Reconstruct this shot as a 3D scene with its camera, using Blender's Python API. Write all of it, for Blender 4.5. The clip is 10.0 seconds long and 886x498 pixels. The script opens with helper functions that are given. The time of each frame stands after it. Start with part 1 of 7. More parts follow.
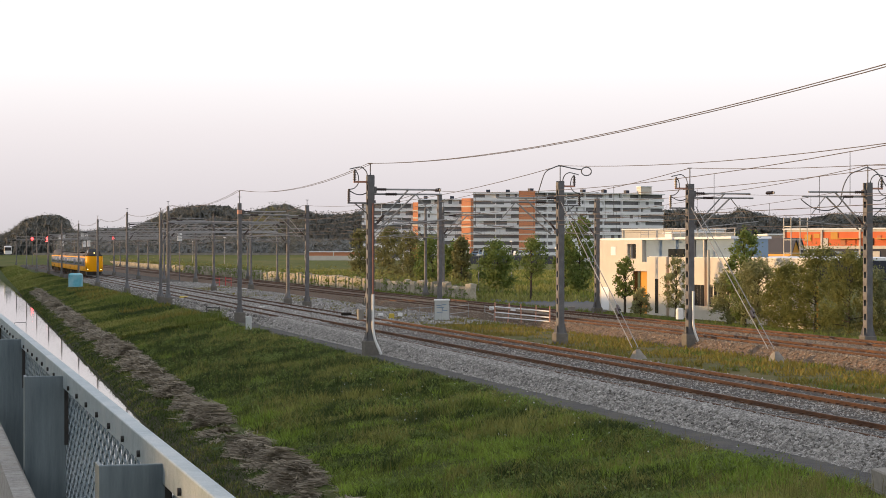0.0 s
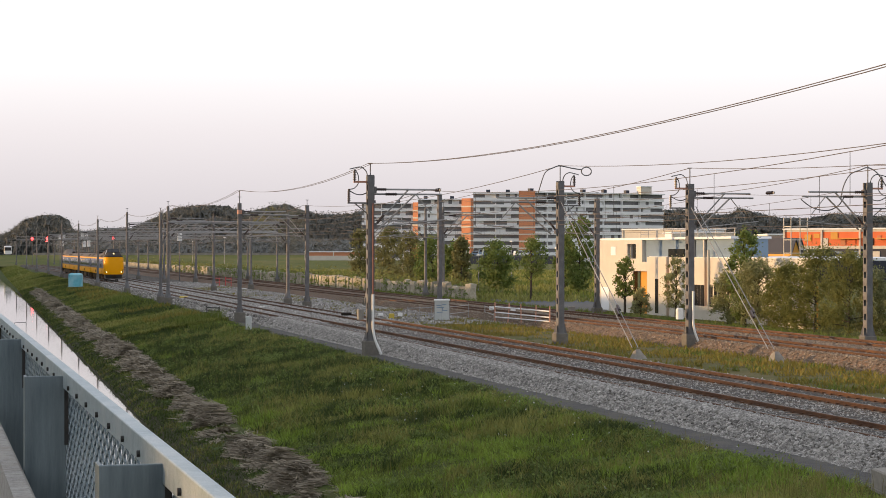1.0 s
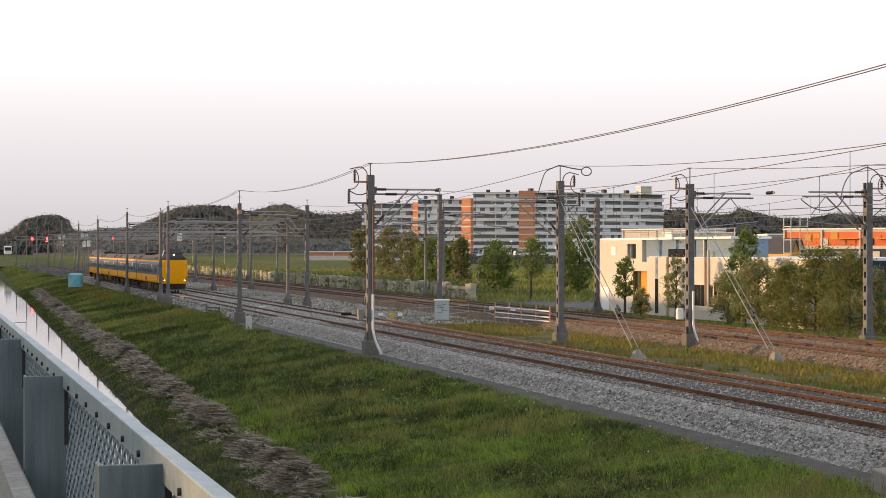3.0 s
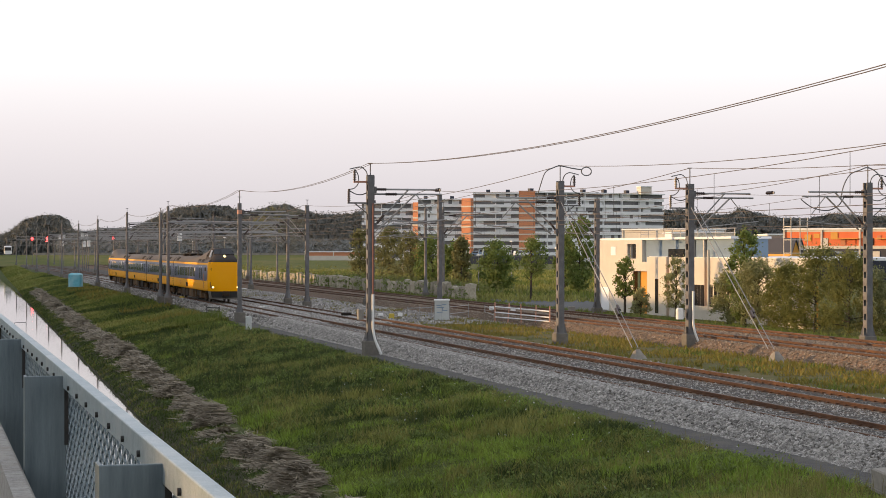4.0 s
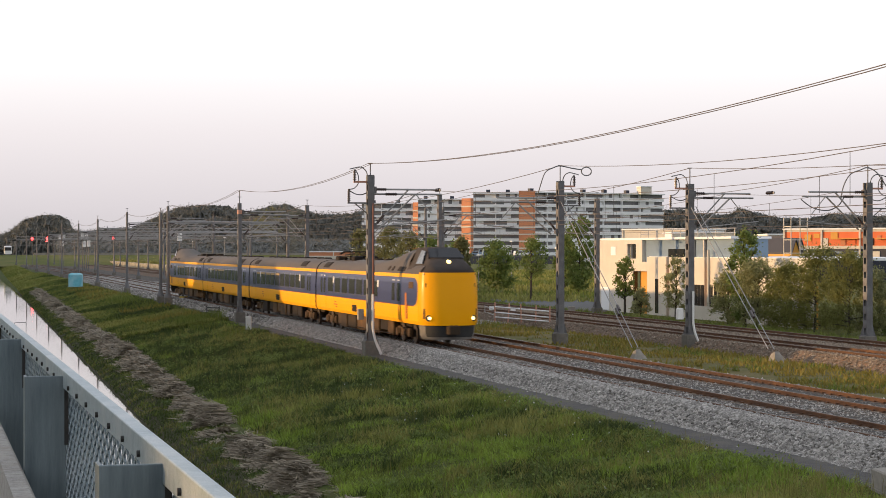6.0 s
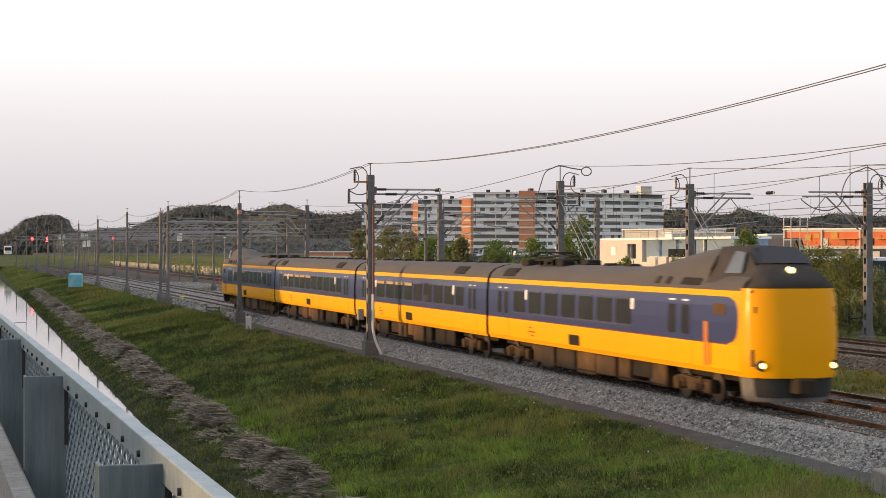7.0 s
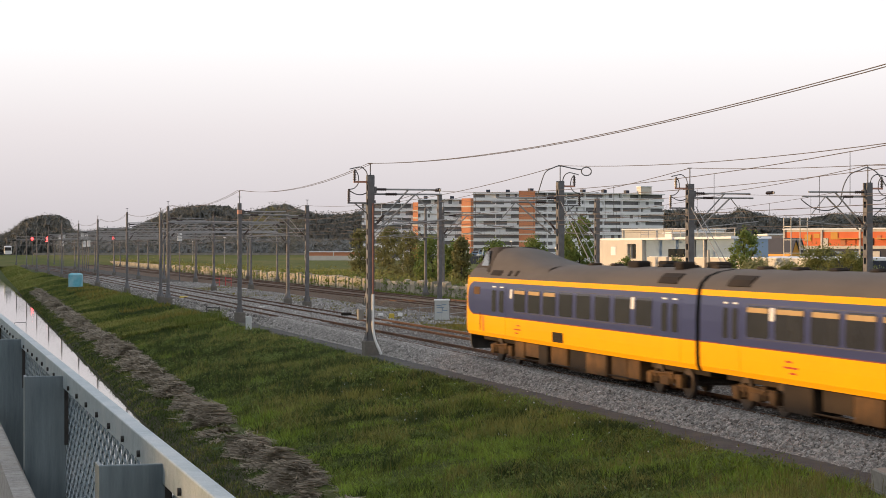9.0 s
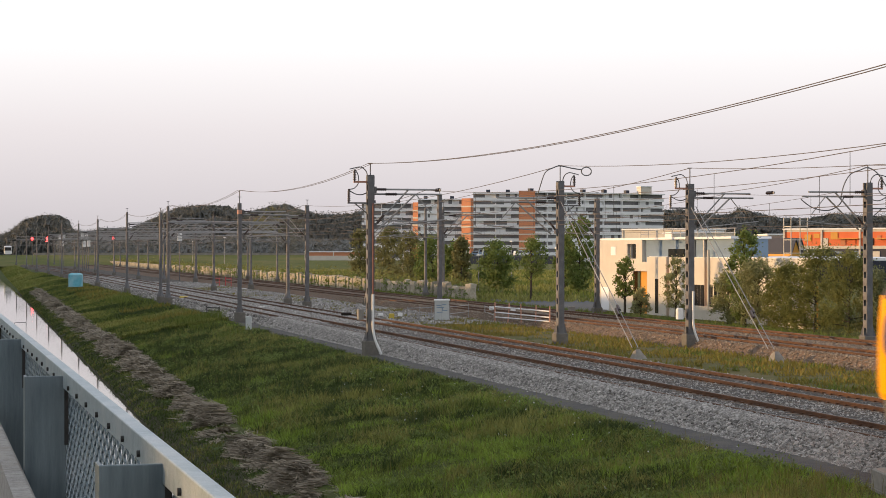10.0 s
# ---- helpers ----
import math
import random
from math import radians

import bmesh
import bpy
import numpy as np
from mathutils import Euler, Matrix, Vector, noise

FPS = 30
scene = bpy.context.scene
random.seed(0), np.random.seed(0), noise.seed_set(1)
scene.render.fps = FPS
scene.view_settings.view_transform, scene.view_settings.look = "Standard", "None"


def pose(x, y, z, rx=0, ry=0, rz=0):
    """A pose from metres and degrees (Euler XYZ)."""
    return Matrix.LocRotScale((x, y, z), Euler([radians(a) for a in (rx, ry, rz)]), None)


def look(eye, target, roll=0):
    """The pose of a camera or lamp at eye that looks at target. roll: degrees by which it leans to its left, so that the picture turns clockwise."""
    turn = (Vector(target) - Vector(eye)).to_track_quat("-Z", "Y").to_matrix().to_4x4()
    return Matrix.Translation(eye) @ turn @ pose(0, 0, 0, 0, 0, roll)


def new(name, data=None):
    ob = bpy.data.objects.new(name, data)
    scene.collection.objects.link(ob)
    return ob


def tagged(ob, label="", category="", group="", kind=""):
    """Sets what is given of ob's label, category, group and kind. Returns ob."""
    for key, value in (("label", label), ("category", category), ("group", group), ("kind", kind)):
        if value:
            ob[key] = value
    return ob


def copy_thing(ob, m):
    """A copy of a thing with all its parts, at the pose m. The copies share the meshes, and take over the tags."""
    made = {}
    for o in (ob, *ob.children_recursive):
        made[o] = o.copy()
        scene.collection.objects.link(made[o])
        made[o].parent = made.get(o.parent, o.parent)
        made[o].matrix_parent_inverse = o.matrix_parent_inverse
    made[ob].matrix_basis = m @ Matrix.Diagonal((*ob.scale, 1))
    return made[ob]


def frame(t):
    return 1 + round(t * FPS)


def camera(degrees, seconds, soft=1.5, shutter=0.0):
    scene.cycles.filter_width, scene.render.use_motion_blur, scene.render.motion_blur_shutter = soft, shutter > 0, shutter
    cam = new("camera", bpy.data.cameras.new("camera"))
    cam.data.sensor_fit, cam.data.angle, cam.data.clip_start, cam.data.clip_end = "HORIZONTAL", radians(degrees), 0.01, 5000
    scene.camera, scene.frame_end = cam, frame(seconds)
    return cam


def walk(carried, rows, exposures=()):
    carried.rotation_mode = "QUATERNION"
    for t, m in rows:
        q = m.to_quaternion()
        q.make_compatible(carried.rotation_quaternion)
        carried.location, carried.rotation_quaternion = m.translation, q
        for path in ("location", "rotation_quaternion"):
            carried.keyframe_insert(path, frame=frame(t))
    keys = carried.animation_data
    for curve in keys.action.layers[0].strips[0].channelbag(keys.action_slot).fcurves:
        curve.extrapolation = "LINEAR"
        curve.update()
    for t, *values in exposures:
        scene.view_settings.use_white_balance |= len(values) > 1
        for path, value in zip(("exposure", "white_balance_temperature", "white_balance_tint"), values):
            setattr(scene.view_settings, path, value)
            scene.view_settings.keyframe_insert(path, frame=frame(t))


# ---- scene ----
cam = camera(25.185, 10.0, soft=0.8, shutter=0.25)
EYE = (0.0, 0.0, 4.417)
AIM = (-97.03, 24.18, 4.442)
walk(cam, [(0, look(EYE, AIM)), (10, look(EYE, AIM))], exposures=((0, 0.0), (6.4, 0.0), (7.4, -0.09), (10, -0.09)))

# ---- light: low evening sun from the near side of the line, pale hazy sky ----
SUN_AZ, SUN_EL = radians(254), radians(5.0)      # direction towards the sun, counted from +x
sun_dir = Vector((math.cos(SUN_AZ) * math.cos(SUN_EL), math.sin(SUN_AZ) * math.cos(SUN_EL), math.sin(SUN_EL)))
world = bpy.data.worlds.new("sky")
scene.world = world
world.use_nodes = True
wn, wl = world.node_tree.nodes, world.node_tree.links
wn.clear()
w_out = wn.new("ShaderNodeOutputWorld")
w_bg = wn.new("ShaderNodeBackground")
w_sky = wn.new("ShaderNodeTexSky")
w_sky.sky_type = "NISHITA"
w_sky.sun_disc = False
w_sky.sun_elevation = SUN_EL
w_sky.sun_rotation = radians(90) - SUN_AZ
w_sky.dust_density = 4.0
w_sky.ozone_density = 1.0
w_tc = wn.new("ShaderNodeTexCoord")
w_sep = wn.new("ShaderNodeSeparateXYZ")
w_ramp = wn.new("ShaderNodeValToRGB")
w_ramp.color_ramp.elements[0].position = 0.0
w_ramp.color_ramp.elements[0].color = (0.74, 0.70, 0.72, 1)
w_ramp.color_ramp.elements[1].position = 0.5
w_ramp.color_ramp.elements[1].color = (0.86, 0.90, 0.99, 1)
for pos, col in ((0.02, (0.86, 0.80, 0.83, 1)), (0.06, (1.06, 0.99, 1.01, 1)), (0.10, (1.28, 1.24, 1.25, 1)), (0.2, (1.24, 1.26, 1.32, 1))):
    e = w_ramp.color_ramp.elements.new(pos)
    e.color = col
w_mix = wn.new("ShaderNodeMix")
w_mix.data_type = "RGBA"
w_mix.inputs[0].default_value = 0.85
w_scale = wn.new("ShaderNodeVectorMath")
w_scale.operation = "SCALE"
w_scale.inputs["Scale"].default_value = 0.10
wl.new(w_tc.outputs["Generated"], w_sep.inputs[0])
wl.new(w_sep.outputs["Z"], w_ramp.inputs[0])
wl.new(w_sky.outputs[0], w_scale.inputs[0])
wl.new(w_scale.outputs[0], w_mix.inputs[6])
wl.new(w_ramp.outputs[0], w_mix.inputs[7])
wl.new(w_mix.outputs[2], w_bg.inputs["Color"])
wl.new(w_bg.outputs[0], w_out.inputs[0])
w_bg.inputs["Strength"].default_value = 1.0

sun = new("sun", bpy.data.lights.new("sun", "SUN"))
sun.data.energy = 5.0
sun.data.angle = radians(0.6)
sun.data.color = (1.0, 0.62, 0.30)
sun.matrix_world = look(sun_dir * 100, (0, 0, 0))
scene.view_settings.exposure = 0.0

# ---- materials ----


def mat(name, c1, c2=None, scale=3.0, rough=0.7, metal=0.0, bump=0.0, bscale=None, c3=None, fine=None, stretch=(1, 1, 1), per=False, spec=0.5, world_space=False, big=0.35):
    """Noise-varied surface: c1 to c2 at `scale` per metre, c3 as larger stains, optional bump and per-object tint."""
    m = bpy.data.materials.new(name)
    m.use_nodes = True
    n, l = m.node_tree.nodes, m.node_tree.links
    p = n["Principled BSDF"]
    p.inputs["Roughness"].default_value = rough
    p.inputs["Metallic"].default_value = metal
    p.inputs["Specular IOR Level"].default_value = spec
    if world_space:
        co = n.new("ShaderNodeNewGeometry").outputs["Position"]
    else:
        co = n.new("ShaderNodeTexCoord").outputs["Object"]
    mp = n.new("ShaderNodeMapping")
    mp.inputs["Scale"].default_value = stretch
    l.new(co, mp.inputs[0])
    nz = n.new("ShaderNodeTexNoise")
    nz.inputs["Scale"].default_value = scale
    nz.inputs["Detail"].default_value = 6
    nz.inputs["Roughness"].default_value = 0.65
    l.new(mp.outputs[0], nz.inputs["Vector"])
    rp = n.new("ShaderNodeValToRGB")
    c2 = c2 or tuple(v * 0.75 for v in c1)
    rp.color_ramp.elements[0].position, rp.color_ramp.elements[1].position = 0.32, 0.68
    rp.color_ramp.elements[0].color, rp.color_ramp.elements[1].color = (*c1, 1), (*c2, 1)
    l.new(nz.outputs["Fac"], rp.inputs[0])
    col = rp.outputs[0]
    if c3:
        n2 = n.new("ShaderNodeTexNoise")
        n2.inputs["Scale"].default_value = scale * 0.17
        n2.inputs["Detail"].default_value = 4
        l.new(mp.outputs[0], n2.inputs["Vector"])
        r2 = n.new("ShaderNodeMapRange")
        r2.inputs[1].default_value, r2.inputs[2].default_value = 0.45, 0.45 + big
        l.new(n2.outputs["Fac"], r2.inputs[0])
        mx = n.new("ShaderNodeMix")
        mx.data_type = "RGBA"
        l.new(r2.outputs[0], mx.inputs[0])
        l.new(col, mx.inputs[6])
        mx.inputs[7].default_value = (*c3, 1)
        col = mx.outputs[2]
    if per:
        oi = n.new("ShaderNodeObjectInfo")
        hs = n.new("ShaderNodeHueSaturation")
        mr = n.new("ShaderNodeMapRange")
        mr.inputs[3].default_value, mr.inputs[4].default_value = 0.75, 1.2
        l.new(oi.outputs["Random"], mr.inputs[0])
        l.new(mr.outputs[0], hs.inputs["Value"])
        l.new(col, hs.inputs["Color"])
        col = hs.outputs[0]
    if fine in ("island", "leaf"):
        ge = n.new("ShaderNodeNewGeometry")
        hs = n.new("ShaderNodeHueSaturation")
        mr = n.new("ShaderNodeMapRange")
        mr.inputs[3].default_value, mr.inputs[4].default_value = (0.55, 1.4) if fine == "island" else (0.72, 1.24)
        l.new(ge.outputs["Random Per Island"], mr.inputs[0])
        l.new(mr.outputs[0], hs.inputs["Value"])
        l.new(col, hs.inputs["Color"])
        col = hs.outputs[0]
    l.new(col, p.inputs["Base Color"])
    if bump:
        nb = n.new("ShaderNodeTexNoise")
        nb.inputs["Scale"].default_value = bscale or scale * 4
        nb.inputs["Detail"].default_value = 4
        l.new(mp.outputs[0], nb.inputs["Vector"])
        bp = n.new("ShaderNodeBump")
        bp.inputs["Strength"].default_value = bump
        bp.inputs["Distance"].default_value = 0.05
        l.new(nb.outputs["Fac"], bp.inputs["Height"])
        l.new(bp.outputs[0], p.inputs["Normal"])
    return m


def glow(name, c, strength):
    m = bpy.data.materials.new(name)
    m.use_nodes = True
    p = m.node_tree.nodes["Principled BSDF"]
    p.inputs["Base Color"].default_value = (*c, 1)
    p.inputs["Emission Color"].default_value = (*c, 1)
    p.inputs["Emission Strength"].default_value = strength
    return m


def leafy(name, c1, c2, trans=0.4, fine="leaf", scale=0.8):
    m = mat(name, c1, c2, scale=scale, rough=0.6, fine=fine, spec=0.25)
    n, l = m.node_tree.nodes, m.node_tree.links
    p = n["Principled BSDF"]
    tr = n.new("ShaderNodeBsdfTranslucent")
    l.new(p.inputs["Base Color"].links[0].from_socket, tr.inputs["Color"])
    mx = n.new("ShaderNodeMixShader")
    mx.inputs[0].default_value = trans
    l.new(p.outputs[0], mx.inputs[1])
    l.new(tr.outputs[0], mx.inputs[2])
    l.new(mx.outputs[0], n["Material Output"].inputs["Surface"])
    return m


M_GRASS = mat("grass_ground", (0.062, 0.085, 0.021), (0.034, 0.050, 0.014), 1.6, 0.95, bump=0.8, bscale=9, c3=(0.11, 0.105, 0.036), world_space=True, spec=0.1)
M_BLADE = leafy("grass_blades", (0.175, 0.208, 0.043), (0.105, 0.136, 0.029))
M_BLADE_DK = leafy("dark_grass_blades", (0.070, 0.098, 0.024), (0.040, 0.060, 0.015))
M_BLADE_OL = leafy("olive_grass_blades", (0.31, 0.30, 0.085), (0.20, 0.205, 0.055))
M_BLADE_DRY = leafy("dry_grass_blades", (0.22, 0.19, 0.070), (0.14, 0.14, 0.045))
M_BLADE_BR = leafy("fresh_grass_blades", (0.27, 0.365, 0.058), (0.185, 0.265, 0.042))
M_WEED = leafy("yellow_weeds", (0.27, 0.21, 0.045), (0.16, 0.145, 0.035))
M_HAY = leafy("mown_hay", (0.36, 0.31, 0.235), (0.20, 0.17, 0.125), 0.2)
M_FIELD = mat("field_grass", (0.12, 0.125, 0.034), (0.07, 0.09, 0.024), 0.35, 0.95, bump=0.5, c3=(0.16, 0.14, 0.05), world_space=True, spec=0.1)
# bed colour darker than its loose stones: shade of the gaps painted in
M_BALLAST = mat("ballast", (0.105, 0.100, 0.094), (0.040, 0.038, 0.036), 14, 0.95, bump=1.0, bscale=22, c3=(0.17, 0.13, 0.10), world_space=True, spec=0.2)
M_BALLAST_RUST = mat("rusty_ballast", (0.20, 0.150, 0.115), (0.10, 0.075, 0.06), 14, 0.95, bump=1.0, bscale=22, c3=(0.20, 0.12, 0.075), world_space=True, spec=0.2)
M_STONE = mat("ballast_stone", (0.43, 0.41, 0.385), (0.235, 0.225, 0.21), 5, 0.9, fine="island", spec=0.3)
M_STONE_RUST = mat("rusty_ballast_stone", (0.29, 0.235, 0.18), (0.17, 0.135, 0.105), 5, 0.9, fine="island", spec=0.3)
M_PATH = mat("cinder_path", (0.115, 0.108, 0.105), (0.075, 0.072, 0.072), 6, 0.95, bump=0.5, c3=(0.13, 0.12, 0.10), world_space=True, spec=0.2)
M_DRYG = mat("dry_weedy_soil", (0.17, 0.135, 0.065), (0.10, 0.095, 0.035), 1.5, 0.95, bump=0.6, c3=(0.09, 0.10, 0.03), world_space=True, spec=0.1)
M_WATER = mat("ditch_water", (0.02, 0.025, 0.025), (0.03, 0.035, 0.03), 0.5, 0.04, world_space=True, spec=0.8)
M_BANK = mat("muddy_bank", (0.050, 0.045, 0.026), (0.032, 0.035, 0.018), 3, 0.95, bump=0.8, world_space=True, spec=0.1)
M_RAIL = mat("rusty_rail", (0.105, 0.047, 0.021), (0.062, 0.029, 0.015), 6, 0.85, c3=(0.17, 0.078, 0.034), world_space=True)
M_RAILTOP = mat("polished_rail_head", (0.15, 0.105, 0.080), (0.105, 0.070, 0.050), 4, 0.55, metal=0.5, world_space=True)
M_SLEEPER = mat("concrete_sleeper", (0.19, 0.135, 0.095), (0.115, 0.078, 0.055), 5, 0.9, per=True, world_space=True)
M_KERB = mat("speckled_aggregate_concrete", (0.46, 0.44, 0.41), (0.25, 0.24, 0.225), 30, 0.9, bump=0.5, c3=(0.30, 0.27, 0.23))
M_FOOT = mat("dark_stained_concrete", (0.19, 0.172, 0.15), (0.125, 0.115, 0.10), 3, 0.92, bump=0.4, c3=(0.09, 0.088, 0.075))
M_CONC = mat("concrete", (0.29, 0.265, 0.23), (0.20, 0.185, 0.165), 4, 0.9, bump=0.3, c3=(0.15, 0.145, 0.12))
M_MAST = mat("weathered_galvanised_steel", (0.185, 0.185, 0.190), (0.112, 0.113, 0.118), 3, 0.7, metal=0.25, c3=(0.12, 0.095, 0.085))
M_MASTL = mat("light_galvanised_steel", (0.34, 0.33, 0.32), (0.25, 0.25, 0.25), 3, 0.55, metal=0.4)
M_RUSTM = mat("rusty_red_steel", (0.22, 0.10, 0.075), (0.15, 0.07, 0.055), 3, 0.8)
M_SALMON = mat("salmon_paint", (0.50, 0.26, 0.18), (0.40, 0.20, 0.14), 4, 0.7)
M_INSUL = mat("brown_insulator", (0.05, 0.030, 0.025), (0.03, 0.02, 0.02), 3, 0.3)
M_WIRE = mat("copper_wire", (0.10, 0.085, 0.08), (0.07, 0.06, 0.06), 3, 0.6, metal=0.4)
M_PVC = mat("white_plastic", (0.78, 0.78, 0.76), (0.68, 0.68, 0.66), 3, 0.45)
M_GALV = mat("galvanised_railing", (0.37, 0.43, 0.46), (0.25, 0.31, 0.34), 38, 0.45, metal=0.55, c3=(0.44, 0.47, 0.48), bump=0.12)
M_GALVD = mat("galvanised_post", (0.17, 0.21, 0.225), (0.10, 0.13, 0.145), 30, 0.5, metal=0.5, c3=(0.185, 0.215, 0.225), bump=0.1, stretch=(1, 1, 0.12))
M_BOLT = mat("dark_bolt", (0.03, 0.03, 0.03), (0.05, 0.045, 0.04), 9, 0.6, metal=0.5)
M_YEL = mat("train_yellow", (0.88, 0.40, 0.003), (0.84, 0.375, 0.003), 0.6, 0.42, c3=(0.76, 0.33, 0.005), big=0.7, spec=0.08)
M_YELF = mat("glossy_front_yellow", (0.86, 0.375, 0.002), (0.82, 0.355, 0.002), 0.6, 0.42, c3=(0.76, 0.33, 0.005), big=0.7, spec=0.08)
for m_ in (M_YELF,):
    m_.node_tree.nodes["Principled BSDF"].inputs["Coat Weight"].default_value = 0.08
    m_.node_tree.nodes["Principled BSDF"].inputs["Coat Roughness"].default_value = 0.16
M_BLUE = mat("train_blue", (0.036, 0.046, 0.128), (0.042, 0.052, 0.138), 0.6, 0.30, c3=(0.045, 0.045, 0.12), big=0.6)
M_ROOF = mat("train_roof_grey", (0.082, 0.068, 0.060), (0.060, 0.050, 0.045), 1.2, 0.75, c3=(0.10, 0.076, 0.06), stretch=(0.3, 1, 1))
M_CABD = mat("cab_dark_grey", (0.070, 0.061, 0.057), (0.052, 0.046, 0.044), 1.2, 0.85, spec=0.1)
M_GLASS = mat("train_window_glass", (0.028, 0.030, 0.040), (0.042, 0.044, 0.052), 0.7, 0.14, spec=0.35)
M_BLIND = mat("tan_blind", (0.42, 0.28, 0.12), (0.36, 0.24, 0.11), 2, 0.7)
M_RED = mat("red_trim", (0.20, 0.035, 0.03), (0.16, 0.03, 0.03), 2, 0.5)
M_BLACK = mat("black_rubber", (0.012, 0.012, 0.012), (0.02, 0.02, 0.02), 3, 0.7)
M_UNDER = mat("grimy_underframe", (0.028, 0.021, 0.016), (0.014, 0.011, 0.010), 2, 0.85, c3=(0.06, 0.04, 0.022), spec=0.2)
M_UNDERB = mat("brown_equipment_box", (0.165, 0.088, 0.032), (0.065, 0.038, 0.019), 1.2, 0.8, c3=(0.03, 0.022, 0.016), spec=0.2)
M_WHEEL = mat("wheel_steel", (0.09, 0.065, 0.05), (0.05, 0.04, 0.035), 4, 0.6, metal=0.5)
M_STICK = mat("white_sticker", (0.82, 0.80, 0.78), (0.74, 0.72, 0.70), 4, 0.5)
M_SKIRT = mat("grey_skirt_paint", (0.20, 0.185, 0.165), (0.13, 0.12, 0.11), 2.5, 0.7, c3=(0.08, 0.07, 0.06))
M_LOGO = mat("red_emblem", (0.42, 0.03, 0.01), (0.36, 0.025, 0.01), 4, 0.5)
M_LAMP = glow("headlamp", (1.0, 0.80, 0.30), 3.0)
M_REDLAMP = glow("red_signal_lamp", (1.0, 0.06, 0.06), 7.0)
M_WALLW = mat("white_render", (0.62, 0.58, 0.51), (0.55, 0.51, 0.45), 0.8, 0.85, c3=(0.48, 0.44, 0.38), big=0.5)
M_WALLB = mat("blue_grey_panel", (0.20, 0.27, 0.35), (0.18, 0.245, 0.32), 0.5, 0.7, spec=0.2)
M_YDOOR = mat("yellow_door", (0.62, 0.30, 0.04), (0.55, 0.26, 0.04), 1, 0.6)
M_DARKG = mat("dark_window", (0.018, 0.017, 0.018), (0.03, 0.028, 0.028), 0.7, 0.12, spec=0.6)
M_FLATC = mat("flat_concrete_panel", (0.84, 0.85, 0.86), (0.78, 0.79, 0.80), 0.15, 0.85, c3=(0.68, 0.69, 0.70))
M_FLATG = mat("flat_window", (0.12, 0.122, 0.13), (0.20, 0.20, 0.205), 0.35, 0.4)
M_BRICK = mat("orange_brick", (0.56, 0.24, 0.13), (0.48, 0.20, 0.105), 0.5, 0.9, c3=(0.42, 0.17, 0.08))
M_ORANGE = mat("orange_hall_panel", (0.66, 0.14, 0.035), (0.60, 0.12, 0.03), 0.3, 0.6)
M_DKBLUE = mat("dark_blue_wall", (0.014, 0.018, 0.036), (0.02, 0.024, 0.042), 0.3, 0.6)
M_GABION = mat("pale_gabion_stone", (0.46, 0.41, 0.33), (0.28, 0.25, 0.20), 5, 0.95, bump=1.0, c3=(0.20, 0.20, 0.13), per=True)
M_LEAF1 = leafy("leaves_green", (0.21, 0.265, 0.075), (0.135, 0.18, 0.052), 0.5)
M_LEAF2 = leafy("leaves_olive", (0.235, 0.238, 0.074), (0.160, 0.170, 0.054), 0.5)
M_LEAFD = leafy("leaves_dull_olive", (0.25, 0.24, 0.10), (0.165, 0.168, 0.07), 0.45)
# far foliage: distance haze is put into these greyed, paled leaf colours
M_LEAF_HAZE = leafy("leaves_far_hazed", (0.20, 0.21, 0.18), (0.15, 0.16, 0.14), 0.5)
M_WOODS_HAZE = leafy("far_woods_hazed", (0.135, 0.138, 0.128), (0.092, 0.097, 0.089), 0.3, None, 0.05)
M_LEAFG = leafy("leaves_silver", (0.36, 0.36, 0.18), (0.25, 0.26, 0.115), 0.5)
M_TRUNK = mat("bark", (0.06, 0.048, 0.036), (0.035, 0.03, 0.024), 6, 0.95, bump=0.6)
M_ASPH = mat("asphalt", (0.085, 0.085, 0.088), (0.06, 0.06, 0.062), 3, 0.9, world_space=True)
M_BLUEBOX = mat("sky_blue_paint", (0.16, 0.48, 0.58), (0.10, 0.36, 0.46), 3, 0.6, c3=(0.45, 0.62, 0.66))
M_CARW = mat("white_car_paint", (0.75, 0.75, 0.75), (0.68, 0.68, 0.68), 1, 0.25)
M_CARD = mat("dark_car_paint", (0.03, 0.03, 0.035), (0.04, 0.04, 0.045), 1, 0.25)
M_YPLAST = mat("yellow_plastic", (0.60, 0.45, 0.06), (0.5, 0.37, 0.05), 3, 0.5)
M_REDW = mat("red_white_barrier", (0.55, 0.06, 0.05), (0.50, 0.05, 0.05), 3, 0.5)

# ---- mesh helpers ----


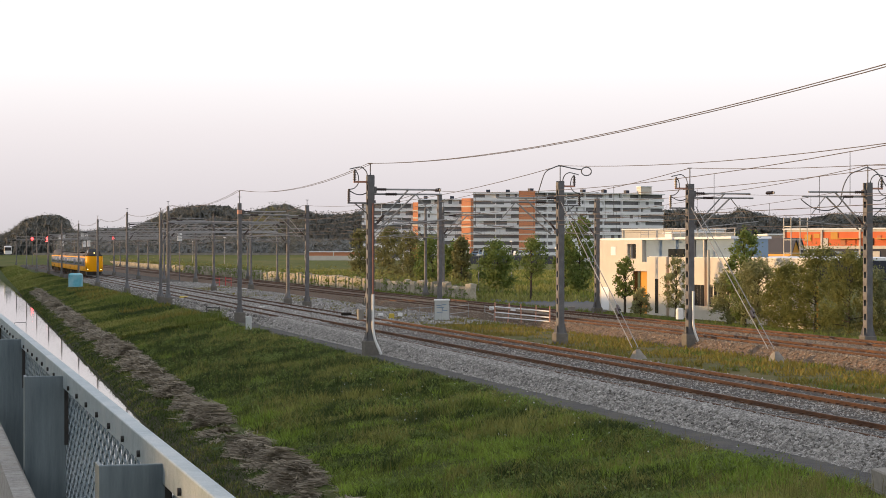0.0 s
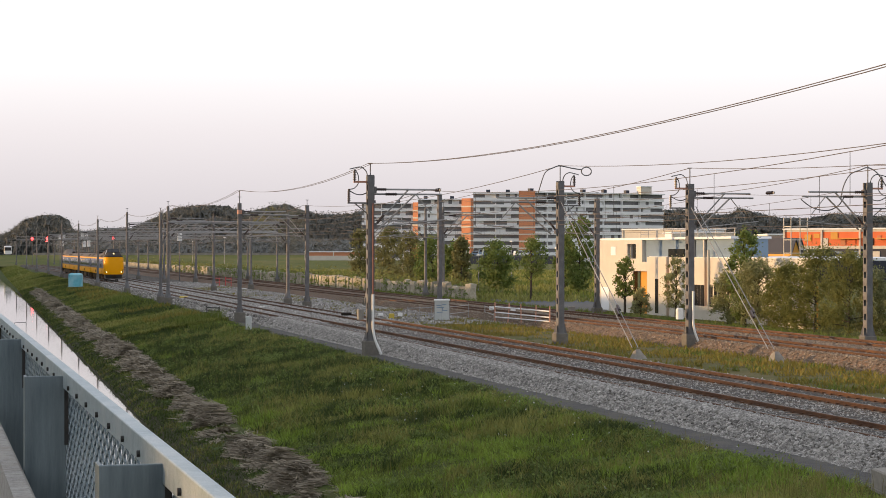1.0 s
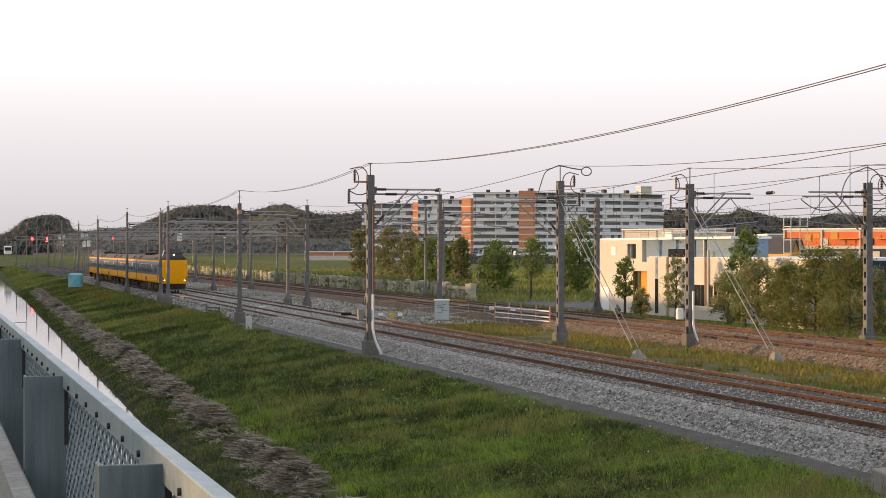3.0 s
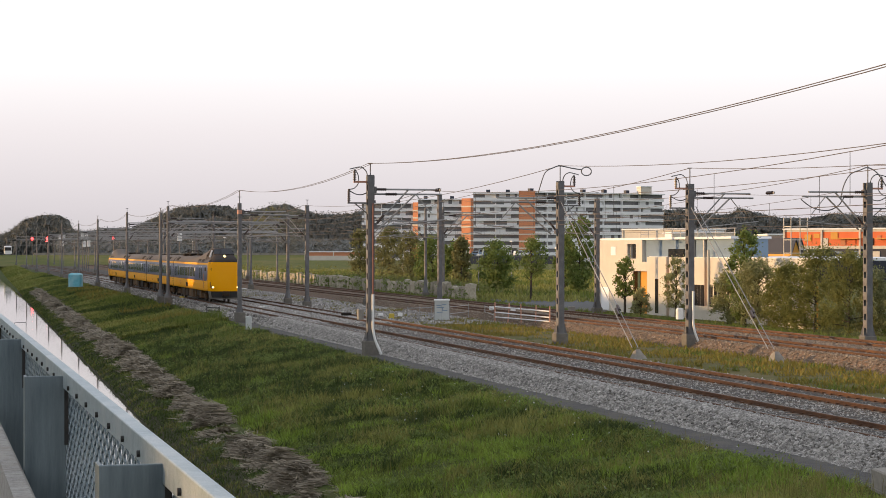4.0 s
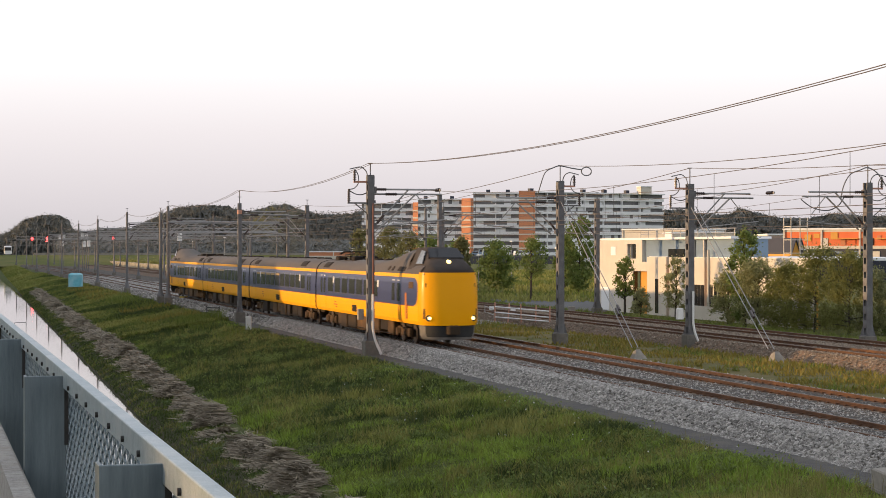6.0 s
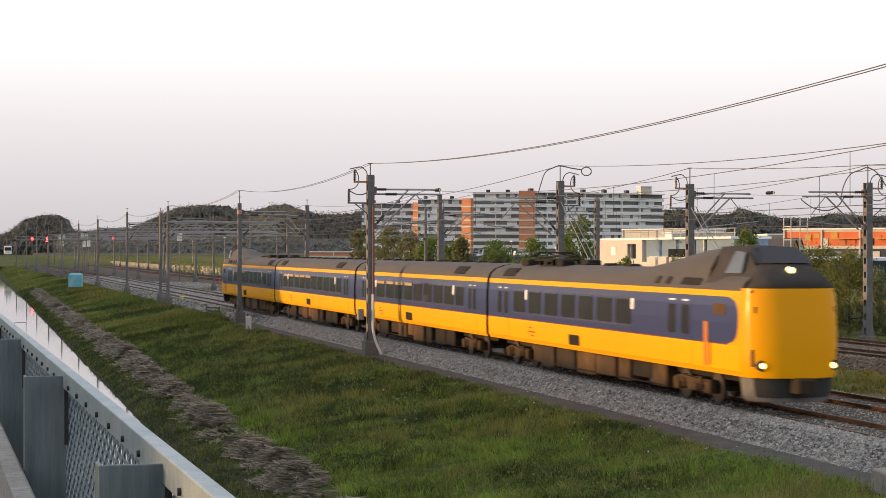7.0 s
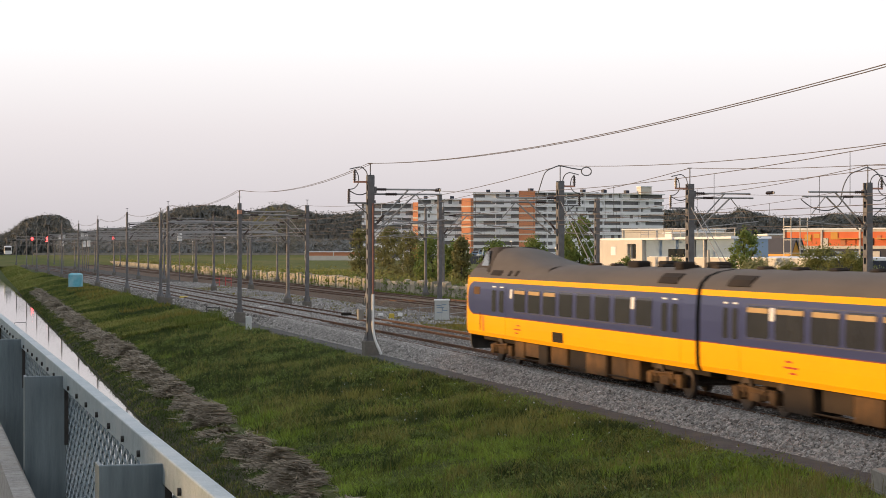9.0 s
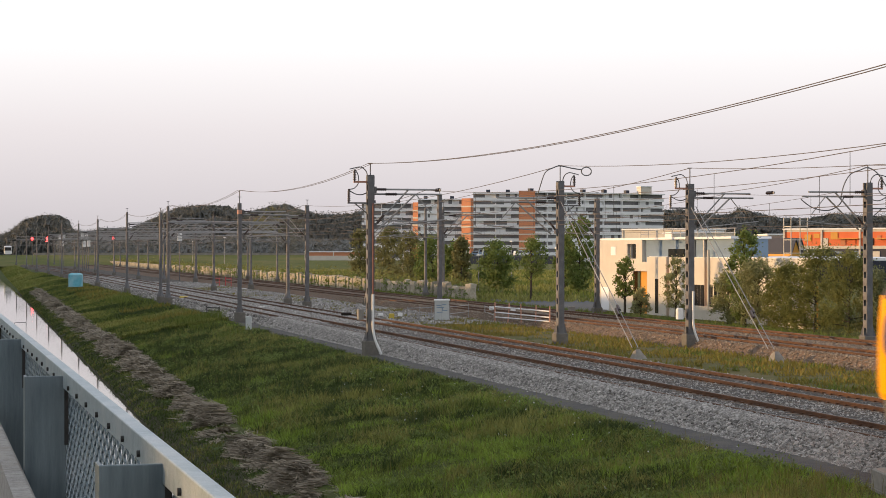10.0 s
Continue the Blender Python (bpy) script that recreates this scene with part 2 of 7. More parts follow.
class Build:
    """Collects vertices and faces for one mesh."""

    def __init__(self):
        self.v, self.f = [], []

    def add(self, vs, fs):
        o = len(self.v)
        self.v += [tuple(p) for p in vs]
        self.f += [tuple(i + o for i in q) for q in fs]
        return self

    def box(self, cx, cy, cz, sx, sy, sz, m=None):
        vs = [Vector((sx * a / 2, sy * b / 2, sz * c / 2)) for a in (-1, 1) for b in (-1, 1) for c in (-1, 1)]
        if m is not None:
            vs = [m @ p for p in vs]
        vs = [(p.x + cx, p.y + cy, p.z + cz) for p in vs]
        return self.add(vs, [(0, 1, 3, 2), (4, 6, 7, 5), (0, 4, 5, 1), (2, 3, 7, 6), (0, 2, 6, 4), (1, 5, 7, 3)])

    def cbox(self, cx, cy, cz, sx, sy, sz, c=0.02):
        """Box with chamfered vertical edges and top rim."""
        x, y = sx / 2, sy / 2
        ring = [(-x + c, -y), (x - c, -y), (x, -y + c), (x, y - c), (x - c, y), (-x + c, y), (-x, y - c), (-x, -y + c)]
        k = 1 - 2 * c / max(min(sx, sy), 1e-6)
        z0, z1, z2 = cz - sz / 2, cz + sz / 2 - c, cz + sz / 2
        vs = [(cx + a, cy + b, z0) for a, b in ring] + [(cx + a, cy + b, z1) for a, b in ring] + [(cx + a * k, cy + b * k, z2) for a, b in ring]
        fs = [tuple(range(7, -1, -1)), tuple(range(16, 24))]
        for r in (0, 8):
            fs += [(r + i, r + (i + 1) % 8, r + 8 + (i + 1) % 8, r + 8 + i) for i in range(8)]
        return self.add(vs, fs)

    def tube(self, p, q, r, n=6, r2=None):
        p, q = Vector(p), Vector(q)
        d = (q - p)
        if d.length < 1e-6:
            return self
        d.normalize()
        a = d.orthogonal().normalized()
        b = d.cross(a)
        r2 = r if r2 is None else r2
        vs = []
        for c, rr in ((p, r), (q, r2)):
            vs += [c + (a * math.cos(2 * math.pi * i / n) + b * math.sin(2 * math.pi * i / n)) * rr for i in range(n)]
        fs = [(i, (i + 1) % n, n + (i + 1) % n, n + i) for i in range(n)]
        fs += [tuple(range(n - 1, -1, -1)), tuple(range(n, 2 * n))]
        return self.add(vs, fs)

    def path(self, pts, r, n=5):
        """One tube bent through all the points."""
        ps = [Vector(p) for p in pts]
        rings, a = [], None
        for i, p in enumerate(ps):
            d = (ps[min(i + 1, len(ps) - 1)] - ps[max(i - 1, 0)]).normalized()
            a = d.orthogonal().normalized() if a is None else (a - d * a.dot(d)).normalized()
            b = d.cross(a)
            rings.append([p + (a * math.cos(2 * math.pi * k / n) + b * math.sin(2 * math.pi * k / n)) * r for k in range(n)])
        return self.loft(rings)

    def curve(self, pts, r, n=6, steps=5):
        """Tube along a smooth curve through the points."""
        ps = [Vector(p) for p in pts]
        out = []
        for i in range(len(ps) - 1):
            p0, p1, p2, p3 = ps[max(i - 1, 0)], ps[i], ps[i + 1], ps[min(i + 2, len(ps) - 1)]
            for k in range(steps):
                u = k / steps
                out.append(0.5 * (2 * p1 + (p2 - p0) * u + (2 * p0 - 5 * p1 + 4 * p2 - p3) * u * u + (3 * p1 - p0 - 3 * p2 + p3) * u ** 3))
        return self.path(out + [ps[-1]], r, n)

    def prism(self, outline, z0, z1, top=1.0):
        """Vertical prism over an (x, y) outline, counter-clockwise."""
        n = len(outline)
        vs = [(x, y, z0) for x, y in outline] + [(x * top, y * top, z1) for x, y in outline]
        return self.add(vs, [tuple(range(n - 1, -1, -1)), tuple(range(n, 2 * n))] + [(i, (i + 1) % n, n + (i + 1) % n, n + i) for i in range(n)])

    def extrude(self, profile, x0, x1, closed=True, caps=True):
        """Profile of (y, z) carried along x."""
        n = len(profile)
        vs = [(x0, y, z) for y, z in profile] + [(x1, y, z) for y, z in profile]
        m = n if closed else n - 1
        fs = [(i, (i + 1) % n, n + (i + 1) % n, n + i) for i in range(m)]
        if caps and closed:
            fs += [tuple(range(n - 1, -1, -1)), tuple(range(n, 2 * n))]
        return self.add(vs, fs)

    def loft(self, rings, caps=True, closed=True):
        n = len(rings[0])
        o = []
        for r in rings:
            o += list(r)
        fs = []
        m = n if closed else n - 1
        for k in range(len(rings) - 1):
            a, b = k * n, (k + 1) * n
            fs += [(a + i, a + (i + 1) % n, b + (i + 1) % n, b + i) for i in range(m)]
        if caps:
            fs += [tuple(range(n - 1, -1, -1)), tuple(range((len(rings) - 1) * n, len(rings) * n))]
        return self.add(o, fs)

    def mesh(self, name, material, smooth=False):
        me = bpy.data.meshes.new(name)
        me.from_pydata(self.v, [], self.f)
        me.validate()
        bm = bmesh.new()
        bm.from_mesh(me)
        bmesh.ops.recalc_face_normals(bm, faces=bm.faces)
        bm.to_mesh(me)
        bm.free()
        if smooth:
            for p in me.polygons:
                p.use_smooth = True
        me.materials.append(material)
        return me


def raw_mesh(name, verts, faces, material):
    """Fast mesh from numpy arrays: verts (n, 3), faces (m, k)."""
    me = bpy.data.meshes.new(name)
    k = faces.shape[1]
    me.vertices.add(len(verts))
    me.vertices.foreach_set("co", verts.astype(np.float32).ravel())
    me.loops.add(faces.size)
    me.loops.foreach_set("vertex_index", faces.astype(np.int32).ravel())
    me.polygons.add(len(faces))
    me.polygons.foreach_set("loop_start", np.arange(0, faces.size, k, dtype=np.int32))
    me.update(calc_edges=True)
    me.shade_flat()
    me.materials.append(material)
    return me


def empty(name, m=None):
    ob = new(name)
    ob.empty_display_size = 0.2
    if m is not None:
        ob.matrix_basis = m
    return ob


def part(name, b, material, parent, label="", smooth=False, bevel=0.0):
    ob = new(name, b.mesh(name, material, smooth))
    ob.parent = parent
    if label:
        ob["label"] = label
    if bevel:
        md = ob.modifiers.new("bevel", "BEVEL")
        md.width, md.segments, md.limit_method = bevel, 2, "ANGLE"
    return ob


def share(ob, m, parent=None):
    """Another object on the same mesh."""
    o = ob.copy()
    scene.collection.objects.link(o)
    o.parent = parent if parent is not None else ob.parent
    o.matrix_basis = m
    return o


def single(name, b, material, label, category, kind="", group="", smooth=False, m=None):
    ob = new(name, b.mesh(name, material, smooth))
    if m is not None:
        ob.matrix_basis = m
    return tagged(ob, label, category, group, kind)

# ---- ground ----
TRACKS = (22.12, 26.08, 38.55, 42.75)      # centre lines, the train runs on the first
KNOTS_Y = (-400, -30, -4, 0.2, 1.2, 6.6, 7.5, 8.1, 10.6, 11.6, 15, 17.6, 19.0, 20.2, 28.6, 30.0, 35.0, 36.4, 45.2, 47, 60, 4000)
KNOTS_Z = (-1.2, -1.2, -1.3, -2.0, -3.3, -3.3, -2.62, -2.30, -1.95, -1.72, -1.18, -0.78, -0.62, -0.60, -0.60, -0.48, -0.50, -0.62, -0.62, -0.6, -0.5, -0.5)


def shear(x):
    """The ditch swings away from the line with distance."""
    return min(max((-x - 70) * 0.0135, -1.0), 12.0)


def ground_z(x, y):
    w = min(max((16.5 - y) / 6, 0), 1) * min(max((y + 4) / 4, 0), 1)
    z = float(np.interp(y - shear(x) * w, KNOTS_Y, KNOTS_Z))
    if 8 < y < 19:
        z += min(1.0, (19 - y) / 2) * (0.17 * noise.noise((x * 0.22, y * 0.45, 1.0)) + 0.09 * noise.noise((x * 1.1, y * 1.1, 4.0)))
    return z


def ground():
    xs = [-4000, -2500, -1600, -1100, -800, -650, -550] + list(np.arange(-480, -140, 4.0)) + list(np.arange(-140, 12, 1.0)) + [30, 60, 120, 300, 1000]
    ys = [-400, -200, -100, -60, -30, -12, -4] + list(np.arange(-2, 20.5, 0.5)) + [22, 24, 26, 28, 28.6, 29.2, 30, 31, 32.5, 34, 35, 36.4, 40, 45.2, 46, 47, 50, 60, 80, 120, 200, 400, 800, 1600, 4000]
    vs = [(x, y, ground_z(x, y)) for x in xs for y in ys]
    n = len(ys)
    fs, mi = [], []
    for i in range(len(xs) - 1):
        for j in range(n - 1):
            a = i * n + j
            fs.append((a, a + n, a + n + 1, a + 1))
            yc, xc = (ys[j] + ys[j + 1]) / 2, (xs[i] + xs[i + 1]) / 2
            e = yc - shear(xc)
            mi.append((3 if xc > -128 else 4) if 28.2 < yc < 36.6 else 2 if -2 < e < 8.6 and yc < 15 and xc > -330 else (1 if yc > 46 else 0))
    me = bpy.data.meshes.new("ground")
    me.from_pydata(vs, [], fs)
    for m in (M_GRASS, M_FIELD, M_BANK, M_DRYG, M_BALLAST):
        me.materials.append(m)
    for p, k in zip(me.polygons, mi):
        p.material_index = k
        p.use_smooth = True
    tagged(new("ground", me), "rough grass verge falling to a muddy ditch bank", "ground", kind="structure")
    # ditch water
    b = Build()
    px = [-700, -500, -400, -320, -250, -200, -160, -130, -100, -70, -40, 0, 40]
    for x0, x1 in zip(px, px[1:]):
        b.add([(x0, 0.0 + shear(x0) * 0.6, -2.66), (x1, 0.0 + shear(x1) * 0.6, -2.66), (x1, 7.9 + shear(x1), -2.66), (x0, 7.9 + shear(x0), -2.66)], [(0, 1, 2, 3)])
    single("water", b, M_WATER, "still ditch water mirroring the pale sky", "water", "structure")
    # path beside the ballast
    b = Build()
    for x0 in range(-420, 12, 4):
        x1 = x0 + 4
        e0, e1 = (0.12 * noise.noise((x * 0.3, 0, 7.0)) for x in (x0, x1))
        b.add([(x0, 18.55, -0.80), (x1, 18.55, -0.80), (x1, 18.95 + e1, -0.606), (x0, 18.95 + e0, -0.606), (x1, 20.4, -0.580), (x0, 20.4, -0.580)], [(0, 1, 2, 3), (3, 2, 4, 5)])
    single("path", b, M_PATH, "narrow grey cinder path beside the ballast", "path", "structure")


def ballast_bed(y0, y1, x0, x1, material, label):
    prof = [(y0 - 0.62, -0.62), (y0, -0.13), (y1, -0.13), (y1 + 0.62, -0.62)]
    b = Build()
    xs = list(range(x0, x1 + 1, 6))
    rings = [[(x, y, z) for y, z in prof] for x in xs]
    b.loft(rings, caps=True)
    single("ballast_bed", b, material, label, "ballast", "structure")


ground()
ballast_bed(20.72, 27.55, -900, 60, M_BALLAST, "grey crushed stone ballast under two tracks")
ballast_bed(37.05, 44.4, -900, 60, M_BALLAST_RUST, "rust-stained crushed stone ballast under two tracks")


def railway_track(yc, x0, x1, near0, near1, label):
    t = empty("railway_track", pose(0, yc, 0))
    tagged(t, label, "railway track", "railway tracks")
    prof = [(-0.065, -0.155), (0.065, -0.155), (0.065, -0.135), (0.012, -0.115), (0.012, -0.045), (0.036, -0.035), (0.036, -0.004), (-0.036, -0.004), (-0.036, -0.035), (-0.012, -0.045), (-0.012, -0.115), (-0.065, -0.135)]
    for s in (-1, 1):
        r = part("rail", Build().extrude([(s * 0.7535 + y, z) for y, z in prof], x0, x1), M_RAIL, t, "rust-brown steel rail with a worn head")
        part("rail_head", Build().extrude([(s * 0.7535 + y, z) for y, z in ((-0.03, -0.003), (0.03, -0.003), (0.026, 0.003), (-0.026, 0.003))], x0, x1), M_RAILTOP, r, "polished running surface")
    sl = Build().extrude([(-1.26, -0.20), (1.26, -0.20), (1.26, -0.15), (0.95, -0.125), (0.45, -0.125), (0.3, -0.145), (-0.3, -0.145), (-0.45, -0.125), (-0.95, -0.125), (-1.26, -0.15)], -0.11, 0.11)
    me = sl.mesh("sleeper", M_SLEEPER)
    n = 0
    x = near0
    while x < near1 and n < 300:
        o = new("sleeper", me)
        o.parent = t
        o.matrix_basis = pose(x, 0, 0.0)
        x += 0.6
        n += 1
    rest = Build()
    x = max(x0, -420)
    while x < x1:
        if not (near0 - 0.3 < x < near1):
            rest.box(x, 0, -0.165, 0.22, 2.52, 0.07)
        x += 0.6
    ob = part("far_sleeper", rest, M_SLEEPER, t)
    ob["kind"] = "stuff"
    clip = Build()
    x = -140
    while x < 5:
        for s in (-1, 1):
            for q in (-1, 1):
                clip.box(x, s * 0.7535 + q * 0.095, -0.105, 0.10, 0.07, 0.045)
        x += 0.6
    ob = part("rail_clip", clip, M_RAIL, t)
    ob["kind"] = "stuff"
    return t


for i, yc in enumerate(TRACKS):
    railway_track(yc, -900, 60, -150 if i < 2 else -180, 10 if i < 2 else -20, "railway track with rusty rails on concrete sleepers" if i < 2 else "little used railway track with deep rust-red rails")

# ---- the train ----
Z_BOT, Z_MID, Z_STR0, Z_STR1 = 0.97, 1.815, 3.12, 3.29
SIDE = [(1.30, Z_BOT), (1.375, 1.12), (1.39, 1.45), (1.39, Z_MID), (1.39, 2.4), (1.37, 2.85), (1.345, Z_STR0), (1.325, Z_STR1)]
ROOF = [(1.325, Z_STR1), (1.24, 3.48), (1.05, 3.66), (0.7, 3.79), (0.3, 3.85), (0, 3.865)]


def side_at(z):
    return float(np.interp(z, [q[1] for q in SIDE], [q[0] for q in SIDE]))


def strip(b, zs, x0, x1, off=0.0, sides=(-1, 1)):
    """Side walls between heights zs, from x0 to x1."""
    for s in sides:
        for za, zb in zip(zs, zs[1:]):
            ya, yb = side_at(za) + off, side_at(zb) + off
            b.add([(x0, s * ya, za), (x1, s * ya, za), (x1, s * yb, zb), (x0, s * yb, zb)], [(0, 1, 2, 3)])
    return b


def sides(name, zs, x0, x1, material, c, label, off=0.0):
    for s in (-1, 1):
        part(name, strip(Build(), zs, x0, x1, off, (s,)), material, c, label, smooth=True)


def panel(x0, x1, z0, z1, s, out, thick=0.02, c=0.05):
    """Thin cornered plate that lies on the side wall, s = -1 near side."""
    rows = sorted({round(z, 4) for z in [z0, z0 + c, z1 - c, z1] + [q[1] for q in SIDE if z0 + c < q[1] < z1 - c]})
    vs, fs = [], []
    for z in rows:
        d = c if z in (rows[0], rows[-1]) else 0.0
        for x, o in ((x0 + d, out), (x1 - d, out), (x1 - d, out - thick), (x0 + d, out - thick)):
            vs.append((x, s * (side_at(z) + o), z))
    for i in range(len(rows) - 1):
        a, b = 4 * i, 4 * i + 4
        fs += [(a + k, a + (k + 1) % 4, b + (k + 1) % 4, b + k) for k in range(4)]
    e = 4 * len(rows) - 4
    return vs, fs + [(0, 3, 2, 1), (e, e + 1, e + 2, e + 3)]


def nose_profile(L, k):
    """Outline in plan from near side round the nose: k scales the half width."""
    pts = []
    for i in range(13):
        a = math.pi * i / 12 - math.pi / 2
        sx, sy = math.cos(a), math.sin(a)
        pts.append((L - 1.0 + 1.0 * abs(sx) ** 0.95, k * math.copysign(abs(sy) ** 0.90, sy)))
    return pts


def bogie(parent, x):
    bg = Build()
    for s in (-1, 1):
        bg.box(0, s * 1.02, 0.62, 2.7, 0.14, 0.16)
        bg.box(0, s * 1.04, 0.45, 0.8, 0.18, 0.22)
        for w in (-1.25, 1.25):
            bg.cbox(w, s * 1.05, 0.5, 0.42, 0.22, 0.36, 0.04)
            bg.tube((w * 0.55, s * 1.08, 0.4), (w * 0.55, s * 1.08, 0.78), 0.09, 8)
        bg.tube((-0.9, s * 1.14, 0.72), (0.9, s * 1.14, 0.66), 0.035, 6)
    bg.box(0, 0, 0.6, 0.6, 2.0, 0.25)
    bo = part("bogie", bg, M_UNDERB, parent, "brown grimy bogie frame")
    bo.matrix_basis = pose(x, 0, 0)
    for w in (-1.25, 1.25):
        wh = Build()
        for s in (-1, 1):
            wh.tube((w, s * 0.69, 0.46), (w, s * 0.82, 0.46), 0.46, 20)
            wh.tube((w, s * 0.80, 0.46), (w, s * 0.90, 0.46), 0.16, 12)
        wh.tube((w, -0.8, 0.46), (w, 0.8, 0.46), 0.09, 8)
        part("wheelset", wh, M_WHEEL, bo)


def side_fittings(c, L, doors, windows, blinds, stickers, grille, logo, dirs=(-1, 1)):
    for s in dirs:
        for x0, x1 in doors:
            d = part("door", Build().add(*panel(x0, x1, 1.12, 3.0, s, 0.006, 0.02, 0.03)), M_BLUE, c, "blue sliding door with two tall windows")
            lo = part("door_foot", Build().add(*panel(x0, x1, 1.125, Z_MID - 0.01, s, 0.012, 0.02, 0.02)), M_YEL, d, "yellow lower door panel")
            w = (x1 - x0) / 2
            for k in (0, 1):
                g0 = x0 + k * w + w * 0.22
                part("door_window", Build().add(*panel(g0, g0 + w * 0.56, 1.98, 2.82, s, 0.014, 0.02, 0.06)), M_GLASS, d)
                part("door_lamp", Build().add(*panel(g0 + 0.05, g0 + w * 0.5, 2.93, 2.98, s, 0.022, 0.02, 0.02)), M_STICK, d, "small white plate over the door")
        for i, (x0, x1) in enumerate(windows):
            fr = part("window", Build().add(*panel(x0, x1, 2.08, 2.92, s, 0.008, 0.02, 0.07)), M_GLASS, c)
            if i in blinds:
                part("blind", Build().add(*panel(x0 + 0.06, x1 - 0.06, 2.74, 2.87, s, 0.014, 0.02, 0.02)), M_BLIND, fr, "tan roller blind pulled a little down")
        # thin pale seams along the window band
        if windows:
            x0, x1 = windows[0][0] - 0.1, windows[-1][1] + 0.1
            for z in (2.045, 2.955):
                part("window_seam", Build().add(*panel(min(x0, x1), max(x0, x1), z - 0.006, z + 0.006, s, 0.01, 0.02, 0.004)), M_MAST, c)
        for x, z0, z1 in stickers:
            part("sticker", Build().add(*panel(x - 0.14, x + 0.14, z0, z1, s, 0.020, 0.02, 0.05)), M_STICK, c, "white notice sticker")
        for x0, x1 in grille:
            g = part("grille", Build().add(*panel(x0, x1, 1.15, 1.50, s, 0.010, 0.02, 0.02)), M_UNDER, c, "dark square ventilation grille")
            for k in range(5):
                z = 1.19 + k * 0.065
                part("grille_slat", Build().add(*panel(x0 + 0.04, x1 - 0.04, z, z + 0.02, s, 0.022, 0.02, 0.005)), M_UNDER, g)
        for x in logo:
            for z0, z1, dx in ((1.53, 1.58, -0.12), (1.38, 1.43, 0.0), (1.24, 1.29, 0.12)):
                w = 0.45 if dx == 0.0 else 0.2
                part("emblem_bar", Build().add(*panel(x + dx - w, x + dx + w, z0, z1, s, 0.012, 0.02, 0.02)), M_LOGO, c, "small red emblem bar")


def underfloor(c, L):
    rnd = random.Random(int(L * 10))
    x = 5.6
    while x < L - 7.2:
        w = rnd.uniform(0.6, 2.2)
        h = rnd.uniform(0.52, 0.76)
        for s in (-1, 1):
            part("equipment_box", Build().cbox(x + w / 2, s * rnd.uniform(0.72, 0.92), 0.97 - h / 2, w, 0.7, h, 0.05), M_UNDERB if rnd.random() < 0.6 else M_UNDER, c)
        x += w + rnd.uniform(0.08, 0.45)
    fr = Build().box(L / 2, 0, 0.86, L - 1.2, 1.5, 0.24)
    part("underframe", fr, M_UNDER, c)
    pp = Build()
    for s in (-1, 1):
        pp.tube((5.2, s * 1.2, 0.33), (L - 6.8, s * 1.2, 0.33), 0.022, 6)
    part("pipe", pp, M_UNDER, c)


def roof_strip(b, x0, x1):
    ring = [(y, z) for y, z in ROOF] + [(-y, z) for y, z in reversed(ROOF[:-1])]
    b.add([(x0, y, z) for y, z in ring] + [(x1, y, z) for y, z in ring], [(i, i + 1, len(ring) + i + 1, len(ring) + i) for i in range(len(ring) - 1)])
    return b


def end_wall(b, x):
    ring = [(x, y, z) for y, z in SIDE] + [(x, y, z) for y, z in ROOF[1:]] + [(x, -y, z) for y, z in reversed(ROOF[1:-1])] + [(x, -y, z) for y, z in reversed(SIDE)]
    b.add(ring, [tuple(range(len(ring)))])


def roof_fittings(c, xs):
    for x, w in xs:
        for s in (-1, 1):
            b = Build()
            prof = [(1.27, 3.40), (1.16, 3.57), (1.0, 3.69)]
            v = [(x, s * (y + 0.03), z + 0.02) for y, z in prof] + [(x + w, s * (y + 0.03), z + 0.02) for y, z in prof]
            v += [(x, s * (y - 0.06), z - 0.05) for y, z in prof] + [(x + w, s * (y - 0.06), z - 0.05) for y, z in prof]
            b.add(v, [(0, 1, 4, 3), (1, 2, 5, 4), (6, 9, 10, 7), (7, 10, 11, 8), (0, 3, 9, 6), (2, 8, 11, 5), (0, 6, 7, 1), (1, 7, 8, 2), (3, 4, 10, 9), (4, 5, 11, 10)])
            part("roof_vent", b, M_UNDER, c, "dark louvred roof vent")


def roof_domes(c, x1):
    """Low ventilators along the roof's ridge."""
    x = 1.6
    while x < x1:
        part("roof_ventilator", Build().cbox(x, 0, 3.88, 0.5, 0.42, 0.13, 0.05), M_UNDER, c)
        x += 2.35


